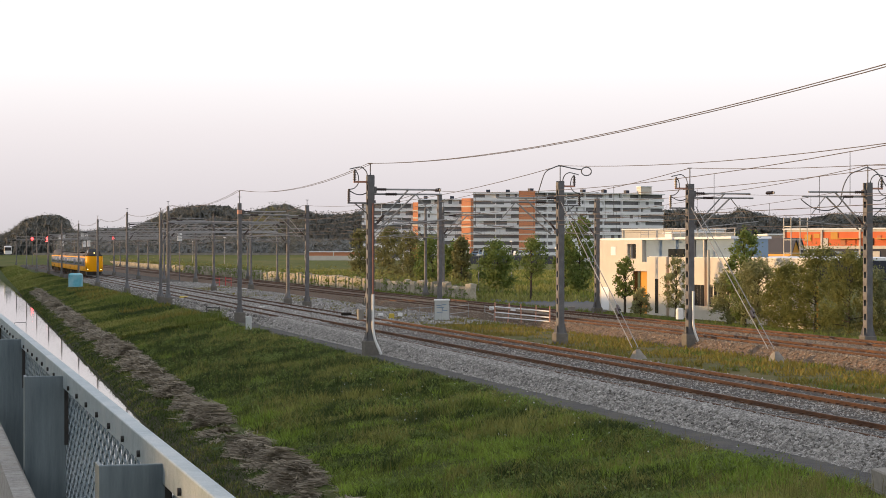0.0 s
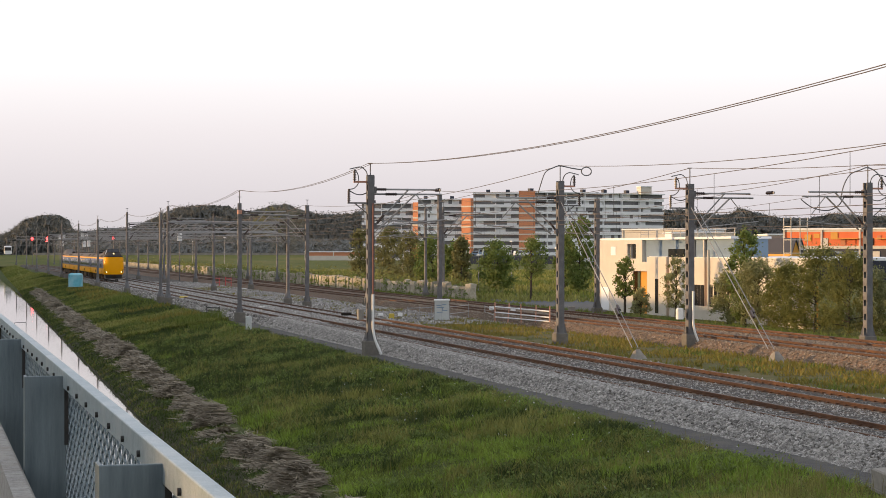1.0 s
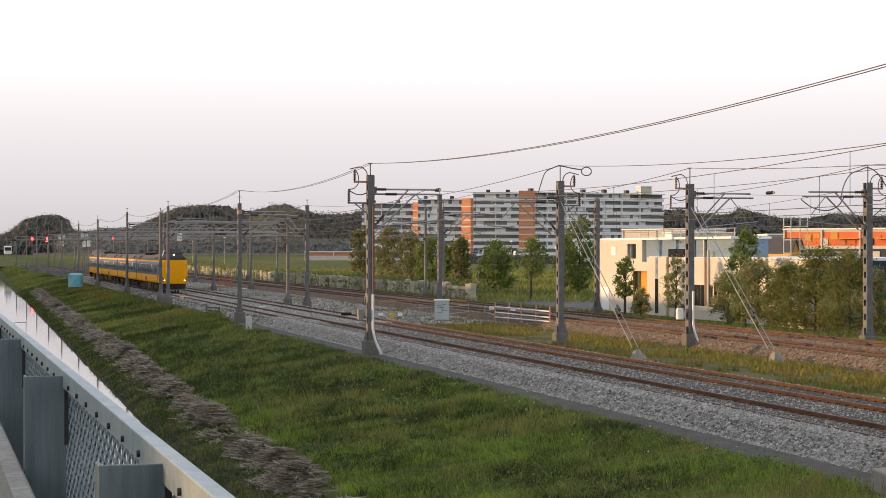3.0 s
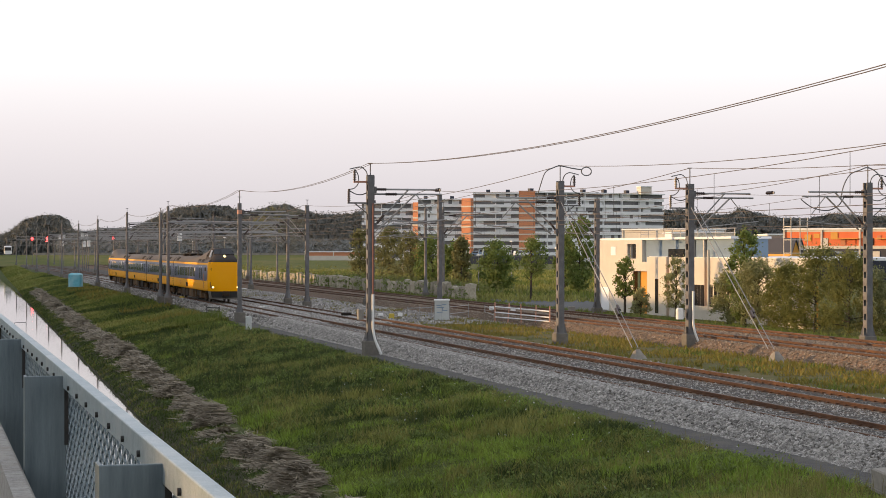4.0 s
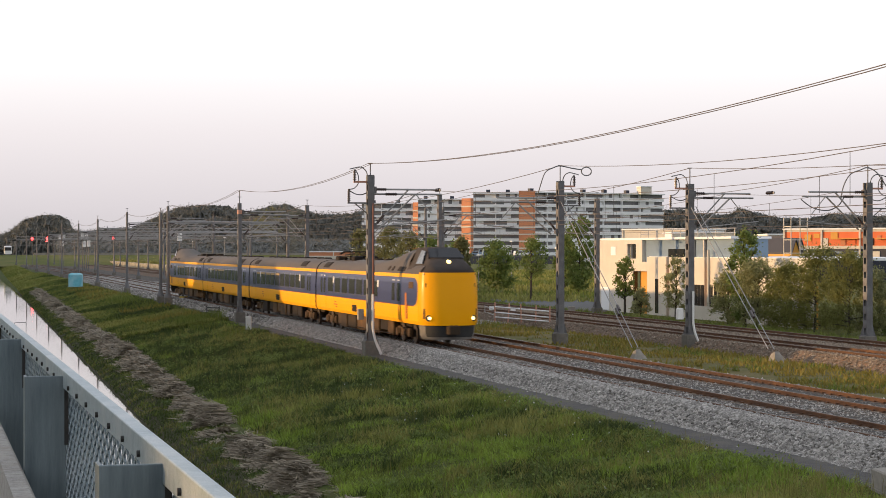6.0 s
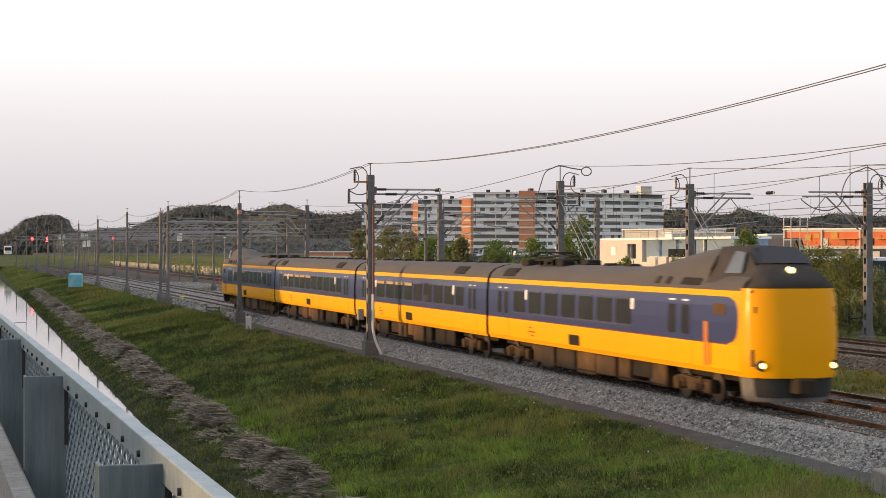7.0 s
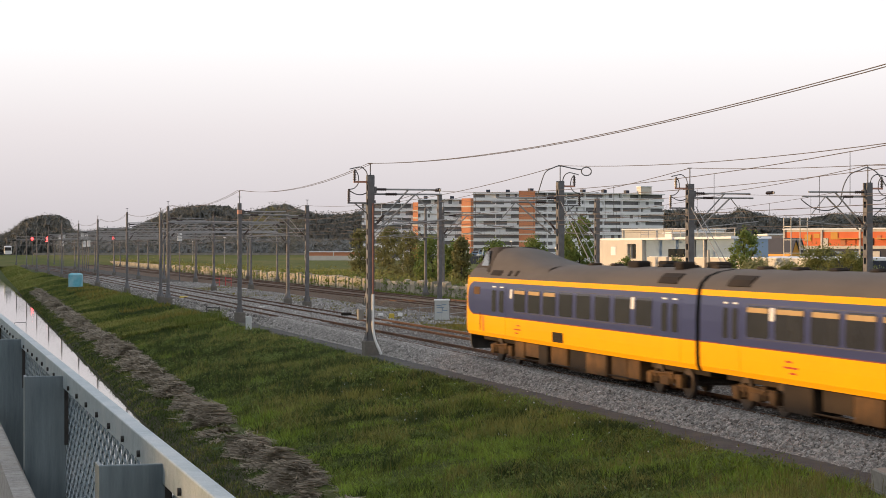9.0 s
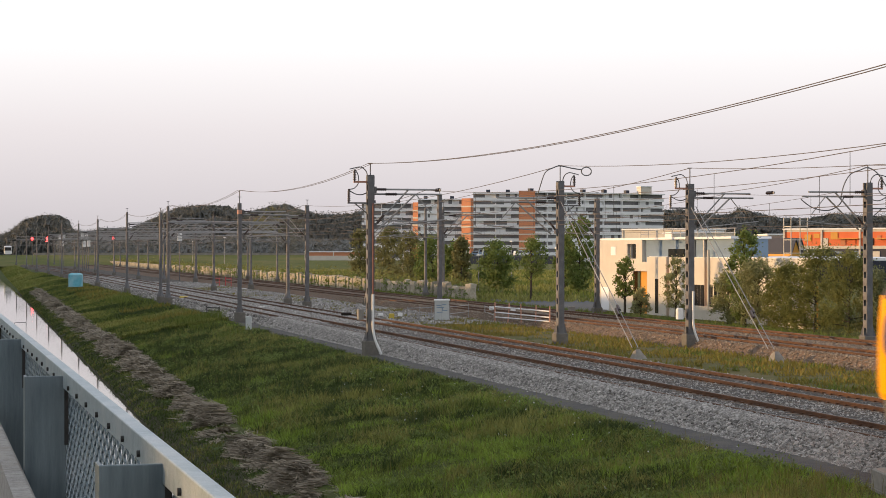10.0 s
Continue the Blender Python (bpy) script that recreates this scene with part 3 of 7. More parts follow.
def middle_car():
    L = 26.3
    c = empty("train_car")
    tagged(c, "blue and yellow intercity railway car with grey roof", "train car", "cars of the passing train")
    sides("lower_side", [q[1] for q in SIDE if q[1] <= Z_MID], 0.12, L - 0.12, M_YEL, c, "bright yellow lower body side")
    sides("window_band", [Z_MID, 2.4, 2.85, Z_STR0], 0.12, L - 0.12, M_BLUE, c, "dark blue window band")
    sides("roof_stripe", [Z_STR0, Z_STR1], 0.12, L - 0.12, M_YEL, c, "thin yellow cantrail stripe", 0.004)
    sides("seam", [Z_MID - 0.015, Z_MID + 0.015], 0.12, L - 0.12, M_RED, c, "dark red line", 0.004)
    rf = roof_strip(Build(), 0.12, L - 0.12)
    part("roof", rf, M_ROOF, c, "dusty grey roof", smooth=True)
    ew = Build()
    end_wall(ew, 0.13)
    end_wall(ew, L - 0.13)
    ew.box(L / 2, 0, Z_BOT + 0.02, L - 0.3, 2.55, 0.06)
    part("end_wall", ew, M_BLACK, c)
    wins = [(3.5, 5.0), (5.4, 7.2)] + [(7.6 + 1.95 * k, 9.25 + 1.95 * k) for k in range(7)] + [(21.3, 22.6)]
    side_fittings(c, L, [(1.7, 3.05), (23.3, 24.7)], wins, (0, 1, 2, 3, 4), [(5.2, 2.55, 2.9), (20.9, 2.5, 2.9)], [(11.9, 13.2)], [6.4])
    roof_fittings(c, [(1.9, 1.6), (20.6, 1.8)])
    roof_domes(c, L - 1.5)
    bogie(c, 3.4)
    bogie(c, L - 3.4)
    underfloor(c, L)
    return c


def cab_car():
    """Local x: 0 at the inner coupling, nose at about 27.4."""
    L, LS = 26.80, 25.80
    c = empty("train_cab_car")
    tagged(c, "yellow and blue railway cab car with a raised driver's cab", "train car", "cars of the passing train")
    zs = [q[1] for q in SIDE]
    sides("lower_side", [z for z in zs if z <= Z_MID], 0.12, LS, M_YEL, c, "bright yellow lower body side")
    XB = 25.0
    sides("window_band", [Z_MID, 2.4, 2.85, Z_STR0], 0.12, XB, M_BLUE, c, "dark blue window band ending in a rounded edge")
    sides("front_side", [Z_MID, 2.4, 2.85, Z_STR0], XB, LS, M_YELF, c, "yellow side ahead of the band")
    # rounded end of the blue band, laid on the yellow
    for s in (-1, 1):
        b = Build()
        z0, z1 = Z_MID + 0.015, Z_STR0 - 0.01
        rows = [z0 + (z1 - z0) * k / 16 for k in range(17)]
        arc = [XB + 0.72 * max(0.0, 1 - abs(2 * k / 16 - 1) ** 3.2) ** 0.6 for k in range(17)]
        for za, zb, xa, xb in zip(rows, rows[1:], arc, arc[1:]):
            ya, yb = s * (side_at(za) + 0.006), s * (side_at(zb) + 0.006)
            b.add([(XB - 0.05, ya, za), (xa, ya, za), (xb, yb, zb), (XB - 0.05, yb, zb)], [(0, 1, 2, 3)])
        part("band_end", b, M_BLUE, c, smooth=True)
    sides("roof_stripe", [Z_STR0, Z_STR1], 0.12, LS, M_YEL, c, "thin yellow cantrail stripe", 0.004)
    sides("seam", [Z_MID - 0.015, Z_MID + 0.015], 0.12, XB, M_RED, c, "dark red line", 0.004)
    rf = roof_strip(Build(), 0.12, LS)
    part("roof", rf, M_ROOF, c, "dusty grey roof", smooth=True)
    ew = Build()
    end_wall(ew, 0.13)
    ew.box(L / 2 - 0.8, 0, Z_BOT + 0.02, L - 1.9, 2.55, 0.06)
    part("end_wall", ew, M_BLACK, c)
    # yellow rounded front
    rings = []
    for z in (Z_BOT, 1.15, 1.6, 2.2, 2.8, Z_STR0, 3.26, 3.37):
        k = side_at(z)
        back = 0.0 if z < 2.0 else (z - 2.0) * 0.10
        rings.append([(x - back * (x - LS) / 1.0, y, z) for x, y in nose_profile(L, k)])
    part("front", Build().loft(rings, caps=False, closed=False), M_YELF, c, "plain yellow rounded train front", smooth=True)
    # black skirt and coupler well
    rings = [[(x - 0.15, y, z) for x, y in nose_profile(L, k)] for z, k in ((0.32, 1.15), (0.5, 1.25), (Z_BOT + 0.02, 1.30))]
    sk = part("front_skirt", Build().loft(rings, caps=False, closed=False), M_SKIRT, c, "grime-grey front skirt", smooth=True)
    well = [[(x - 0.125, y, z) for x, y in nose_profile(L, k)[2:11]] for z, k in ((0.44, 1.20), (0.6, 1.27), (Z_BOT + 0.01, 1.31))]
    part("coupler_well", Build().loft(well, caps=False, closed=False), M_BLACK, sk, "black recess round the coupler", smooth=True)
    part("coupler", Build().cbox(L - 0.1, 0, 0.78, 0.9, 0.55, 0.4, 0.06), M_UNDER, sk, "automatic coupler")
    # raised cab
    secs = ((15.4, 0.0, 1.05), (17.0, 0.07, 1.05), (18.9, 0.26, 1.02), (20.5, 0.47, 1.0), (21.9, 0.61, 0.98), (23.0, 0.66, 0.96))
    rings = []
    for x, dz, w in secs:
        prof = [(1.31, Z_STR1 + 0.01), (1.20, 3.52), (1.08, 3.66 + dz * 0.35), (w * 0.93, 3.74 + dz * 0.75), (w * 0.65, 3.81 + dz * 0.97), (0, 3.86 + dz)]
        rings.append([(x, y, z) for y, z in prof] + [(x, -y, z) for y, z in reversed(prof[:-1])])
    part("cab_fairing", Build().loft(rings, caps=False, closed=False), M_ROOF, c, "grey roof rising to the cab", smooth=True)
    rings = []
    for x, ztop, w, zsh in ((23.0, 4.525, 0.96, 3.66), (23.8, 4.54, 0.92, 3.62), (24.7, 4.51, 0.86, 3.58), (24.95, 4.42, 0.88, 3.56), (25.65, 4.02, 0.94, 3.52), (26.25, 3.70, 0.95, 3.46)):
        k = 1.31 if x < 25.7 else 1.22
        prof = [(k, Z_STR1 - 0.03), (k * 0.95, (Z_STR1 + zsh) / 2), (min(k * 0.9, w + 0.18), zsh), (w, min(zsh + 0.3, ztop - 0.05)), (w * 0.8, ztop - 0.03), (0, ztop)]
        rings.append([(x, y, z) for y, z in prof] + [(x, -y, z) for y, z in reversed(prof[:-1])])
    rings.append([(L - 0.20 - 0.55 * abs(y) ** 3, y * 1.1, Z_STR1 - 0.02 + 0.06 * (1 - abs(y))) for y in (1.0, 0.85, 0.7, 0.5, 0.3, 0, -0.3, -0.5, -0.7, -0.85, -1.0)])
    cab = part("cab", Build().loft(rings, caps=True, closed=False), M_CABD, c, "dark grey driver's cab above the nose", smooth=True)
    # cab glass
    for s in (-1, 1):
        g = Build().add([(23.85, s * 1.02, 3.76), (25.0, s * 1.0, 3.76), (24.92, s * 0.83, 4.34), (24.3, s * 0.86, 4.38)], [(0, 1, 2, 3)])
        g.add([(23.85, s * 0.97, 3.76), (25.0, s * 0.95, 3.76), (24.92, s * 0.79, 4.34), (24.3, s * 0.82, 4.38)], [(0, 1, 2, 3)])
        part("cab_side_window", g, M_CABGL, cab, "cab side window catching the sky")
    w = [(24.92, -0.70, 4.475), (24.92, 0.70, 4.475), (25.67, 0.84, 4.05), (25.67, -0.84, 4.05)]
    part("windscreen", Build().add(w + [(x - 0.05, y, z - 0.05) for x, y, z in w], [(0, 1, 2, 3), (4, 5, 6, 7)]), M_SCREEN, cab, "dark windscreen")
    # lamps
    part("top_lamp", Build().tube((25.95, 0, 3.87), (26.12, 0, 3.85), 0.085, 14), M_LAMP, cab, "lit headlamp above the nose")
    for s in (-1, 1):
        hs = part("lamp_housing", Build().tube((L - 0.8, s * 1.02, 1.30), (L - 0.27, s * 1.02, 1.30), 0.15, 14), M_CABD, c)
        part("headlamp", Build().tube((L - 0.28, s * 1.02, 1.30), (L - 0.24, s * 1.02, 1.30), 0.078, 14), M_LAMP, hs, "lit round headlamp")
        part("marker_panel", Build().cbox(L - 0.62, s * 1.07, 2.78, 0.35, 0.2, 0.26, 0.04), M_UNDER, c, "dark upper marker lamp panel")
        part("lamp_cluster", Build().cbox(L - 0.60, s * 1.17, 1.52, 0.30, 0.16, 0.50, 0.05), M_UNDERB, c, "brown lamp cluster housing")
    cent = [(4.5, 1), (6.5, 1), (8.5, 1), (10.5, 1), (12.45, 1), (14.4, 1), (16.3, 1), (18.2, 1)]
    wins = [(x - 0.75, x + 0.75) for x, _ in cent]
    side_fittings(c, L, [(1.35, 3.1), (20.1, 22.3)], wins[:7], (), [(17.15, 2.55, 2.9), (5.4, 2.55, 2.93)], [(10.6, 11.8)], [6.1], (-1,))
    side_fittings(c, L, [(1.35, 3.1), (20.1, 22.3)], wins, (5, 6, 7), [(19.3, 2.55, 2.9), (5.5, 2.55, 2.93)], [(12.75, 14.0)], [18.45], (1,))
    for s in (-1, 1):
        part("cab_door_rail", Build().tube((23.75, s * 1.42, 1.2), (23.75, s * 1.42, 1.9), 0.018, 6), M_RED, c, "red handrail by the cab door")
        part("cab_door", Build().add(*panel(23.2, 23.5, 1.15, 2.4 if s < 0 else Z_MID - 0.03, s, 0.008, 0.02, 0.04)), M_ORNG, c, "orange-yellow cab step panel")
        part("cab_vent", Build().add(*panel(23.9, 24.8, 2.62, 2.92, s, 0.012, 0.02, 0.03)), M_UNDERB, c, "brown louvre")
    roof_fittings(c, [(1.9, 1.6), (18.9, 0.35), (19.8, 0.35), (21.1, 1.5)])
    roof_domes(c, 14.0)
    bogie(c, 3.4)
    bogie(c, 21.6)
    underfloor(c, L - 0.6)
    return c


def pantograph(c, x):
    p = part("pantograph_frame", Build().box(x, 0, 4.02, 2.2, 1.3, 0.07).box(x - 0.8, 0.5, 3.93, 0.14, 0.14, 0.2).box(x + 0.8, 0.5, 3.93, 0.14, 0.14, 0.2).box(x - 0.8, -0.5, 3.93, 0.14, 0.14, 0.2).box(x + 0.8, -0.5, 3.93, 0.14, 0.14, 0.2), M_UNDER, c, "lowered pantograph base on insulators")
    arm = Build()
    for s in (-1, 1):
        arm.tube((x - 1.0, s * 0.5, 4.1), (x + 0.9, s * 0.35, 4.18), 0.035, 6)
        arm.tube((x + 0.9, s * 0.35, 4.18), (x - 0.7, s * 0.25, 4.26), 0.03, 6)
    part("pantograph_arm", arm, M_UNDER, p)
    hd = Build()
    for d in (-0.2, 0.2):
        hd.path([(x - 0.7 + d, -0.85, 4.14), (x - 0.7 + d, -0.6, 4.29), (x - 0.7 + d, 0.6, 4.29), (x - 0.7 + d, 0.85, 4.14)], 0.03, 6)
    part("pantograph_head", hd, M_UNDER, p)
    for dx, dy, w in ((-2.3, -0.45, 0.9), (-1.7, 0.4, 0.6), (1.9, -0.4, 0.8), (3.0, 0.2, 1.0)):
        part("roof_gear", Build().cbox(x + dx, dy, 3.93, w, 0.5, 0.24, 0.05), M_UNDER, c, "dark equipment case on the roof")


M_SCREEN = mat("windscreen_glass", (0.010, 0.011, 0.014), (0.016, 0.016, 0.02), 1, 0.12, spec=0.25)
M_CABGL = mat("cab_side_glass", (0.06, 0.07, 0.085), (0.08, 0.09, 0.10), 1, 0.10, spec=0.6)
M_ORNG = mat("orange_yellow_panel", (0.62, 0.20, 0.01), (0.50, 0.15, 0.01), 1, 0.4)

V_TRAIN, X_LEAD7 = 37.895, -48.78 + 0.35 - 27.4
lead = cab_car()
pantograph(lead, 5.2)
mid_a = middle_car()
mid_b = copy_thing(mid_a, pose(0, 0, 0))
rear = copy_thing(lead, pose(0, 0, 0))
for o in list(rear.children):
    if o.name.startswith("pantograph"):
        for q in list(o.children):
            bpy.data.objects.remove(q)
        bpy.data.objects.remove(o)
rear["label"] = "yellow and blue railway cab car at the train's tail"
lead["label"] = "yellow and blue railway cab car leading, headlamps lit"
for o in rear.children_recursive:
    if o.name.startswith(("headlamp", "top_lamp")):
        o.data = o.data.copy()
        o.data.materials[0] = M_BLACK
        o["label"] = "unlit lamp"
# inter-car gangways ride on the middle cars
for c in (mid_a, mid_b):
    for x in (-0.1, 26.4):
        part("gangway", Build().cbox(x, 0, 2.35, 0.62, 2.3, 2.5, 0.12), M_BLACK, c, "black rubber gangway bellows")


def train_rows(offset, turn):
    rows = []
    for t, slip in ((0, 0.0), (3, 0.0), (6, 0.0), (8, -0.1), (9, -0.15), (9.5, -0.25), (10, -0.7)):
        x = X_LEAD7 + V_TRAIN * (t - 7) + slip + offset
        rows.append((t, pose(x, TRACKS[0], 0, 0, 0, turn)))
    return rows


def motions():
    walk(lead, train_rows(0.0, 0))
    walk(mid_a, train_rows(-26.4, 0))
    walk(mid_b, train_rows(-52.9, 0))
    walk(rear, train_rows(-53.0, 180))

# ---- overhead line ----


def catenary_mast(x, y, h, kind="near", label="grey steel overhead line mast on a concrete footing", foot=-0.62, w=0.30, spike=0.45):
    """Two channel legs with batten plates (near) or a slim tapered post (far)."""
    t = empty("catenary_mast", pose(x, y, 0))
    tagged(t, label, "overhead mast", "overhead line masts")
    part("footing", Build().cbox(0, 0, (foot + 0.1) / 2 - 0.1, 0.68, 0.68, 0.1 - foot + 0.2, 0.04), M_FOOT, t, "weathered concrete footing", )
    part("base_plate", Build().box(0, 0, 0.115, 0.6, 0.6, 0.03), M_MAST, t)
    if kind == "near":
        deep = 0.46
        for s in (-1, 1):
            lb = Build().box(s * deep / 2, 0, 0.13 + (h - 0.13) / 2, 0.012, w, h - 0.13)
            for q in (-1, 1):
                lb.box(s * (deep / 2 - 0.051), q * (w / 2 - 0.006), 0.13 + (h - 0.13) / 2, 0.09, 0.012, h - 0.13)
            part("leg", lb, M_MAST, t, "steel channel leg")
        mesh = Build().box(0, 0, 0, deep - 0.03, 0.012, 0.40).mesh("batten", M_MAST)
        z = 0.7
        while z < h - 0.2:
            for q in (-1, 1):
                o = new("batten", mesh)
                o.parent = t
                o.matrix_basis = pose(0, q * (w / 2 + 0.007), z)
            z += 0.70
        st = Build()
        for sx in (-1, 1):
            for sy in (-1, 1):
                st.add([(sx * 0.235, sy * w / 2, 0.13), (sx * 0.33, sy * (w / 2 + 0.1), 0.13), (sx * 0.235, sy * w / 2, 0.62)], [(0, 1, 2)])
                st.add([(sx * 0.235, sy * w / 2 + 0.012, 0.13), (sx * 0.33, sy * (w / 2 + 0.1) + 0.012, 0.13), (sx * 0.235, sy * w / 2 + 0.012, 0.62)], [(0, 1, 2)])
        part("gusset", st, M_MAST, t)
    else:
        b = Build()
        b.tube((0, 0, 0.1), (0, 0, h), 0.155, 8, 0.12)
        part("post", b, M_MAST, t)
        part("foot_cone", Build().tube((0, 0, 0.1), (0, 0, 0.75), 0.32, 8, 0.16), M_MAST, t)
    part("top_spike", Build().tube((0, 0, h - 0.3), (0, 0, h + spike), 0.03, 6).tube((0, -0.12, h + spike - 0.02), (0, 0.12, h + spike - 0.02), 0.025, 6), M_MAST, t)
    return t


def cantilever(t, s, reach=2.75, z=7.15, label="insulated cantilever bracket"):
    """Bracket towards s (+1 away from the camera side) on mast t."""
    c = Build()
    c.tube((0.1, s * 0.2, z + 0.12), (0.1, s * (reach + 0.5), z + 0.12), 0.045, 6)
    c.tube((-0.1, s * 0.2, z - 0.10), (-0.1, s * (reach + 0.75), z - 0.10), 0.045, 6)
    c.tube((0.1, s * 0.25, z - 1.55), (0.1, s * reach * 0.66, z + 0.10), 0.042, 6)
    c.tube((-0.1, s * 0.45, z - 1.75), (-0.1, s * reach * 0.80, z - 0.12), 0.042, 6)
    c.tube((-0.1, s * reach * 0.82, z - 0.12), (-0.1, s * (reach + 0.25), z - 1.0), 0.025, 5)
    c.tube((0, s * 0.5, z - 1.62), (0, s * (reach + 1.0), z - 1.3), 0.03, 5)
    c.tube((0, s * (reach - 0.4), z - 1.35), (0, s * (reach + 0.6), z - 1.48), 0.02, 5)
    arm = part("cantilever", c, M_MASTL, t, label)
    for xx, a0, a1, zz in ((0.1, 0.25, 0.75, z + 0.12), (-0.1, 0.75, 1.3, z - 0.10)):
        i = Build()
        i.tube((xx, s * a0, zz), (xx, s * a1, zz), 0.055, 8)
        for k in range(5):
            yy = a0 + (a1 - a0) * (k + 0.5) / 5
            i.tube((xx, s * (yy - 0.015), zz), (xx, s * (yy + 0.015), zz), 0.075, 8)
        part("insulator", i, M_INSUL, arm, "dark ribbed insulator")
    part("insulator", Build().tube((0.1, s * 0.3, z - 1.5), (0.1, s * 0.62, z - 1.1), 0.06, 8), M_INSUL, arm, "dark insulator")
    cl = Build()
    cl.box(0, s * 0.22, z + 0.1, 0.35, 0.1, 0.3)
    cl.box(0, s * 0.22, z - 1.6, 0.35, 0.1, 0.25)
    part("bracket_clamp", cl, M_MAST, arm)
    return arm


def feeder(t, s, z):
    """Salmon upper arm and grey lower arm with standing insulators and looping jumper cables."""
    fa = part("feeder_arm", Build().box(0, s * 0.45, z, 0.07, 0.72, 0.09), M_SALMON, t, "salmon-painted feeder arm")
    la = part("lower_arm", Build().box(0, s * 0.60, z - 1.0, 0.06, 1.0, 0.07), M_MAST, t)
    part("arm_strut", Build().tube((0, s * 0.15, z - 1.5), (0, s * 0.75, z - 1.02), 0.03, 5), M_MAST, t)
    for owner, y, z0, z1 in ((fa, 0.76, z, z + 0.56), (la, 1.04, z - 1.0, z - 0.34)):
        i = Build().tube((0, s * y, z0), (0, s * y, z1), 0.045, 8)
        for k in range(5):
            zz = z0 + 0.1 + k * (z1 - z0 - 0.16) / 5
            i.tube((0, s * y, zz), (0, s * y, zz + 0.035), 0.085, 8)
        part("insulator", i, M_INSUL, owner, "dark ribbed insulator")
    for pts in ([(0, s * 1.0, z + 0.60), (0, s * 0.76, z + 0.66), (0, s * 0.45, z + 0.70), (0, s * 0.2, z + 0.50), (0, s * 0.12, z + 0.15)],
                [(0, s * 0.76, z + 0.60), (0, s * 0.60, z + 0.35), (0, s * 0.58, z - 0.05), (0, s * 0.78, z - 0.30), (0, s * 1.04, z - 0.36)],
                [(0, s * 1.0, z - 0.42), (0, s * 0.7, z - 0.58), (0, s * 0.4, z - 0.60), (0, s * 0.1, z - 0.48)]):
        part("jumper_cable", Build().curve(pts, 0.026, 6), M_MAST, fa, "bowed jumper cable")


def cable_pipe(t, s, dx=0.31):
    p = Build()
    pts = [(dx, s * 0.06, 2.3), (dx, s * 0.06, 0.9), (dx, s * 0.08, 0.55), (dx + 0.02, s * 0.18, 0.1), (dx + 0.04, s * 0.37, -0.35), (dx + 0.05, s * 0.46, -0.55)]
    p.curve(pts, 0.065, 8)
    part("cable_pipe", p, M_PVC, t, "white plastic cable guard pipe")


def top_jumper(t, pts, coil=None):
    """Thick jumper cable bowed over the mast top, with an optional coil."""
    part("top_jumper", Build().curve(pts, 0.030, 6), M_MAST, t, "bowed jumper cable")
    if coil:
        y, z, r = coil
        ring = [(0, y + r * 1.25 * math.cos(a), z + r * math.sin(a)) for a in [2 * math.pi * k / 16 for k in range(17)]]
        part("cable_coil", Build().path(ring, 0.03, 6), M_MAST, t, "looped spare cable")


mA = catenary_mast(-92.1, 19.4, 7.95, spike=0.57, label="grey steel mast with red cable conduit and white pipe")
cantilever(mA, 1)
feeder(mA, -1, 7.62)
cable_pipe(mA, 1)
part("red_conduit", Build().tube((0.29, 0.07, 2.3), (0.29, 0.07, 6.6), 0.045, 8), M_RUSTM, mA, "dull red cable conduit")
part("switch_box", Build().cbox(0.1, -0.50, 1.35, 0.3, 0.28, 0.5, 0.03), M_CONC, mA, "small grey-white box on the mast")
m2 = catenary_mast(-97.8, 30.6, 7.95, spike=0.82, label="grey steel mast between the lines, stay wires attached")
cantilever(m2, -1, 2.9, 6.95)
feeder(m2, 1, 7.68)
m3 = catenary_mast(-94.9, 36.6, 7.75, spike=0.83, label="grey steel mast with white pipe beside far tracks")
cantilever(m3, 1)
feeder(m3, -1, 7.52)
cable_pipe(m3, 1)
part("relay_box", Build().cbox(0.0, -0.55, 1.15, 0.3, 0.34, 0.56, 0.04), M_PVC, m3, "cream relay box on the mast")
m4 = catenary_mast(-90.9, 44.5, 7.75, spike=0.90, label="grey steel mast at the bushes with guide stay")
cantilever(m4, -1)
feeder(m4, 1, 7.46)
mB = catenary_mast(-135.7, 19.4, 7.6, w=0.22, label="grey steel mast with reddish clamp, tall top spike")
cantilever(mB, 1, 2.7, 6.9)
part("spike_extension", Build().tube((0, 0, 7.6), (0, 0, 8.5), 0.03, 6), M_MAST, mB)
part("red_clamp", Build().cbox(0, 0, 7.0, 0.52, 0.28, 0.30, 0.03), M_SALMON, mB)
top_jumper(m2, [(0, -1.25, 7.05), (0, -1.05, 7.75), (0, -0.8, 8.38), (0, -0.4, 8.62), (0, 0, 8.73), (0, 0.6, 8.62), (0, 1.15, 8.54)], (1.42, 8.46, 0.22))
top_jumper(m4, [(0, -1.45, 6.95), (0, -1.3, 7.6), (0, -0.95, 8.15), (0, -0.4, 8.38), (0, 0, 8.5), (0, 0.5, 8.25), (0, 1.0, 7.6), (0, 1.4, 7.2)])
top_jumper(m4, [(0, -3.6, 6.9), (0, -3.0, 6.5), (0, -2.2, 6.35), (0, -1.6, 6.6), (0, -1.3, 7.0)])
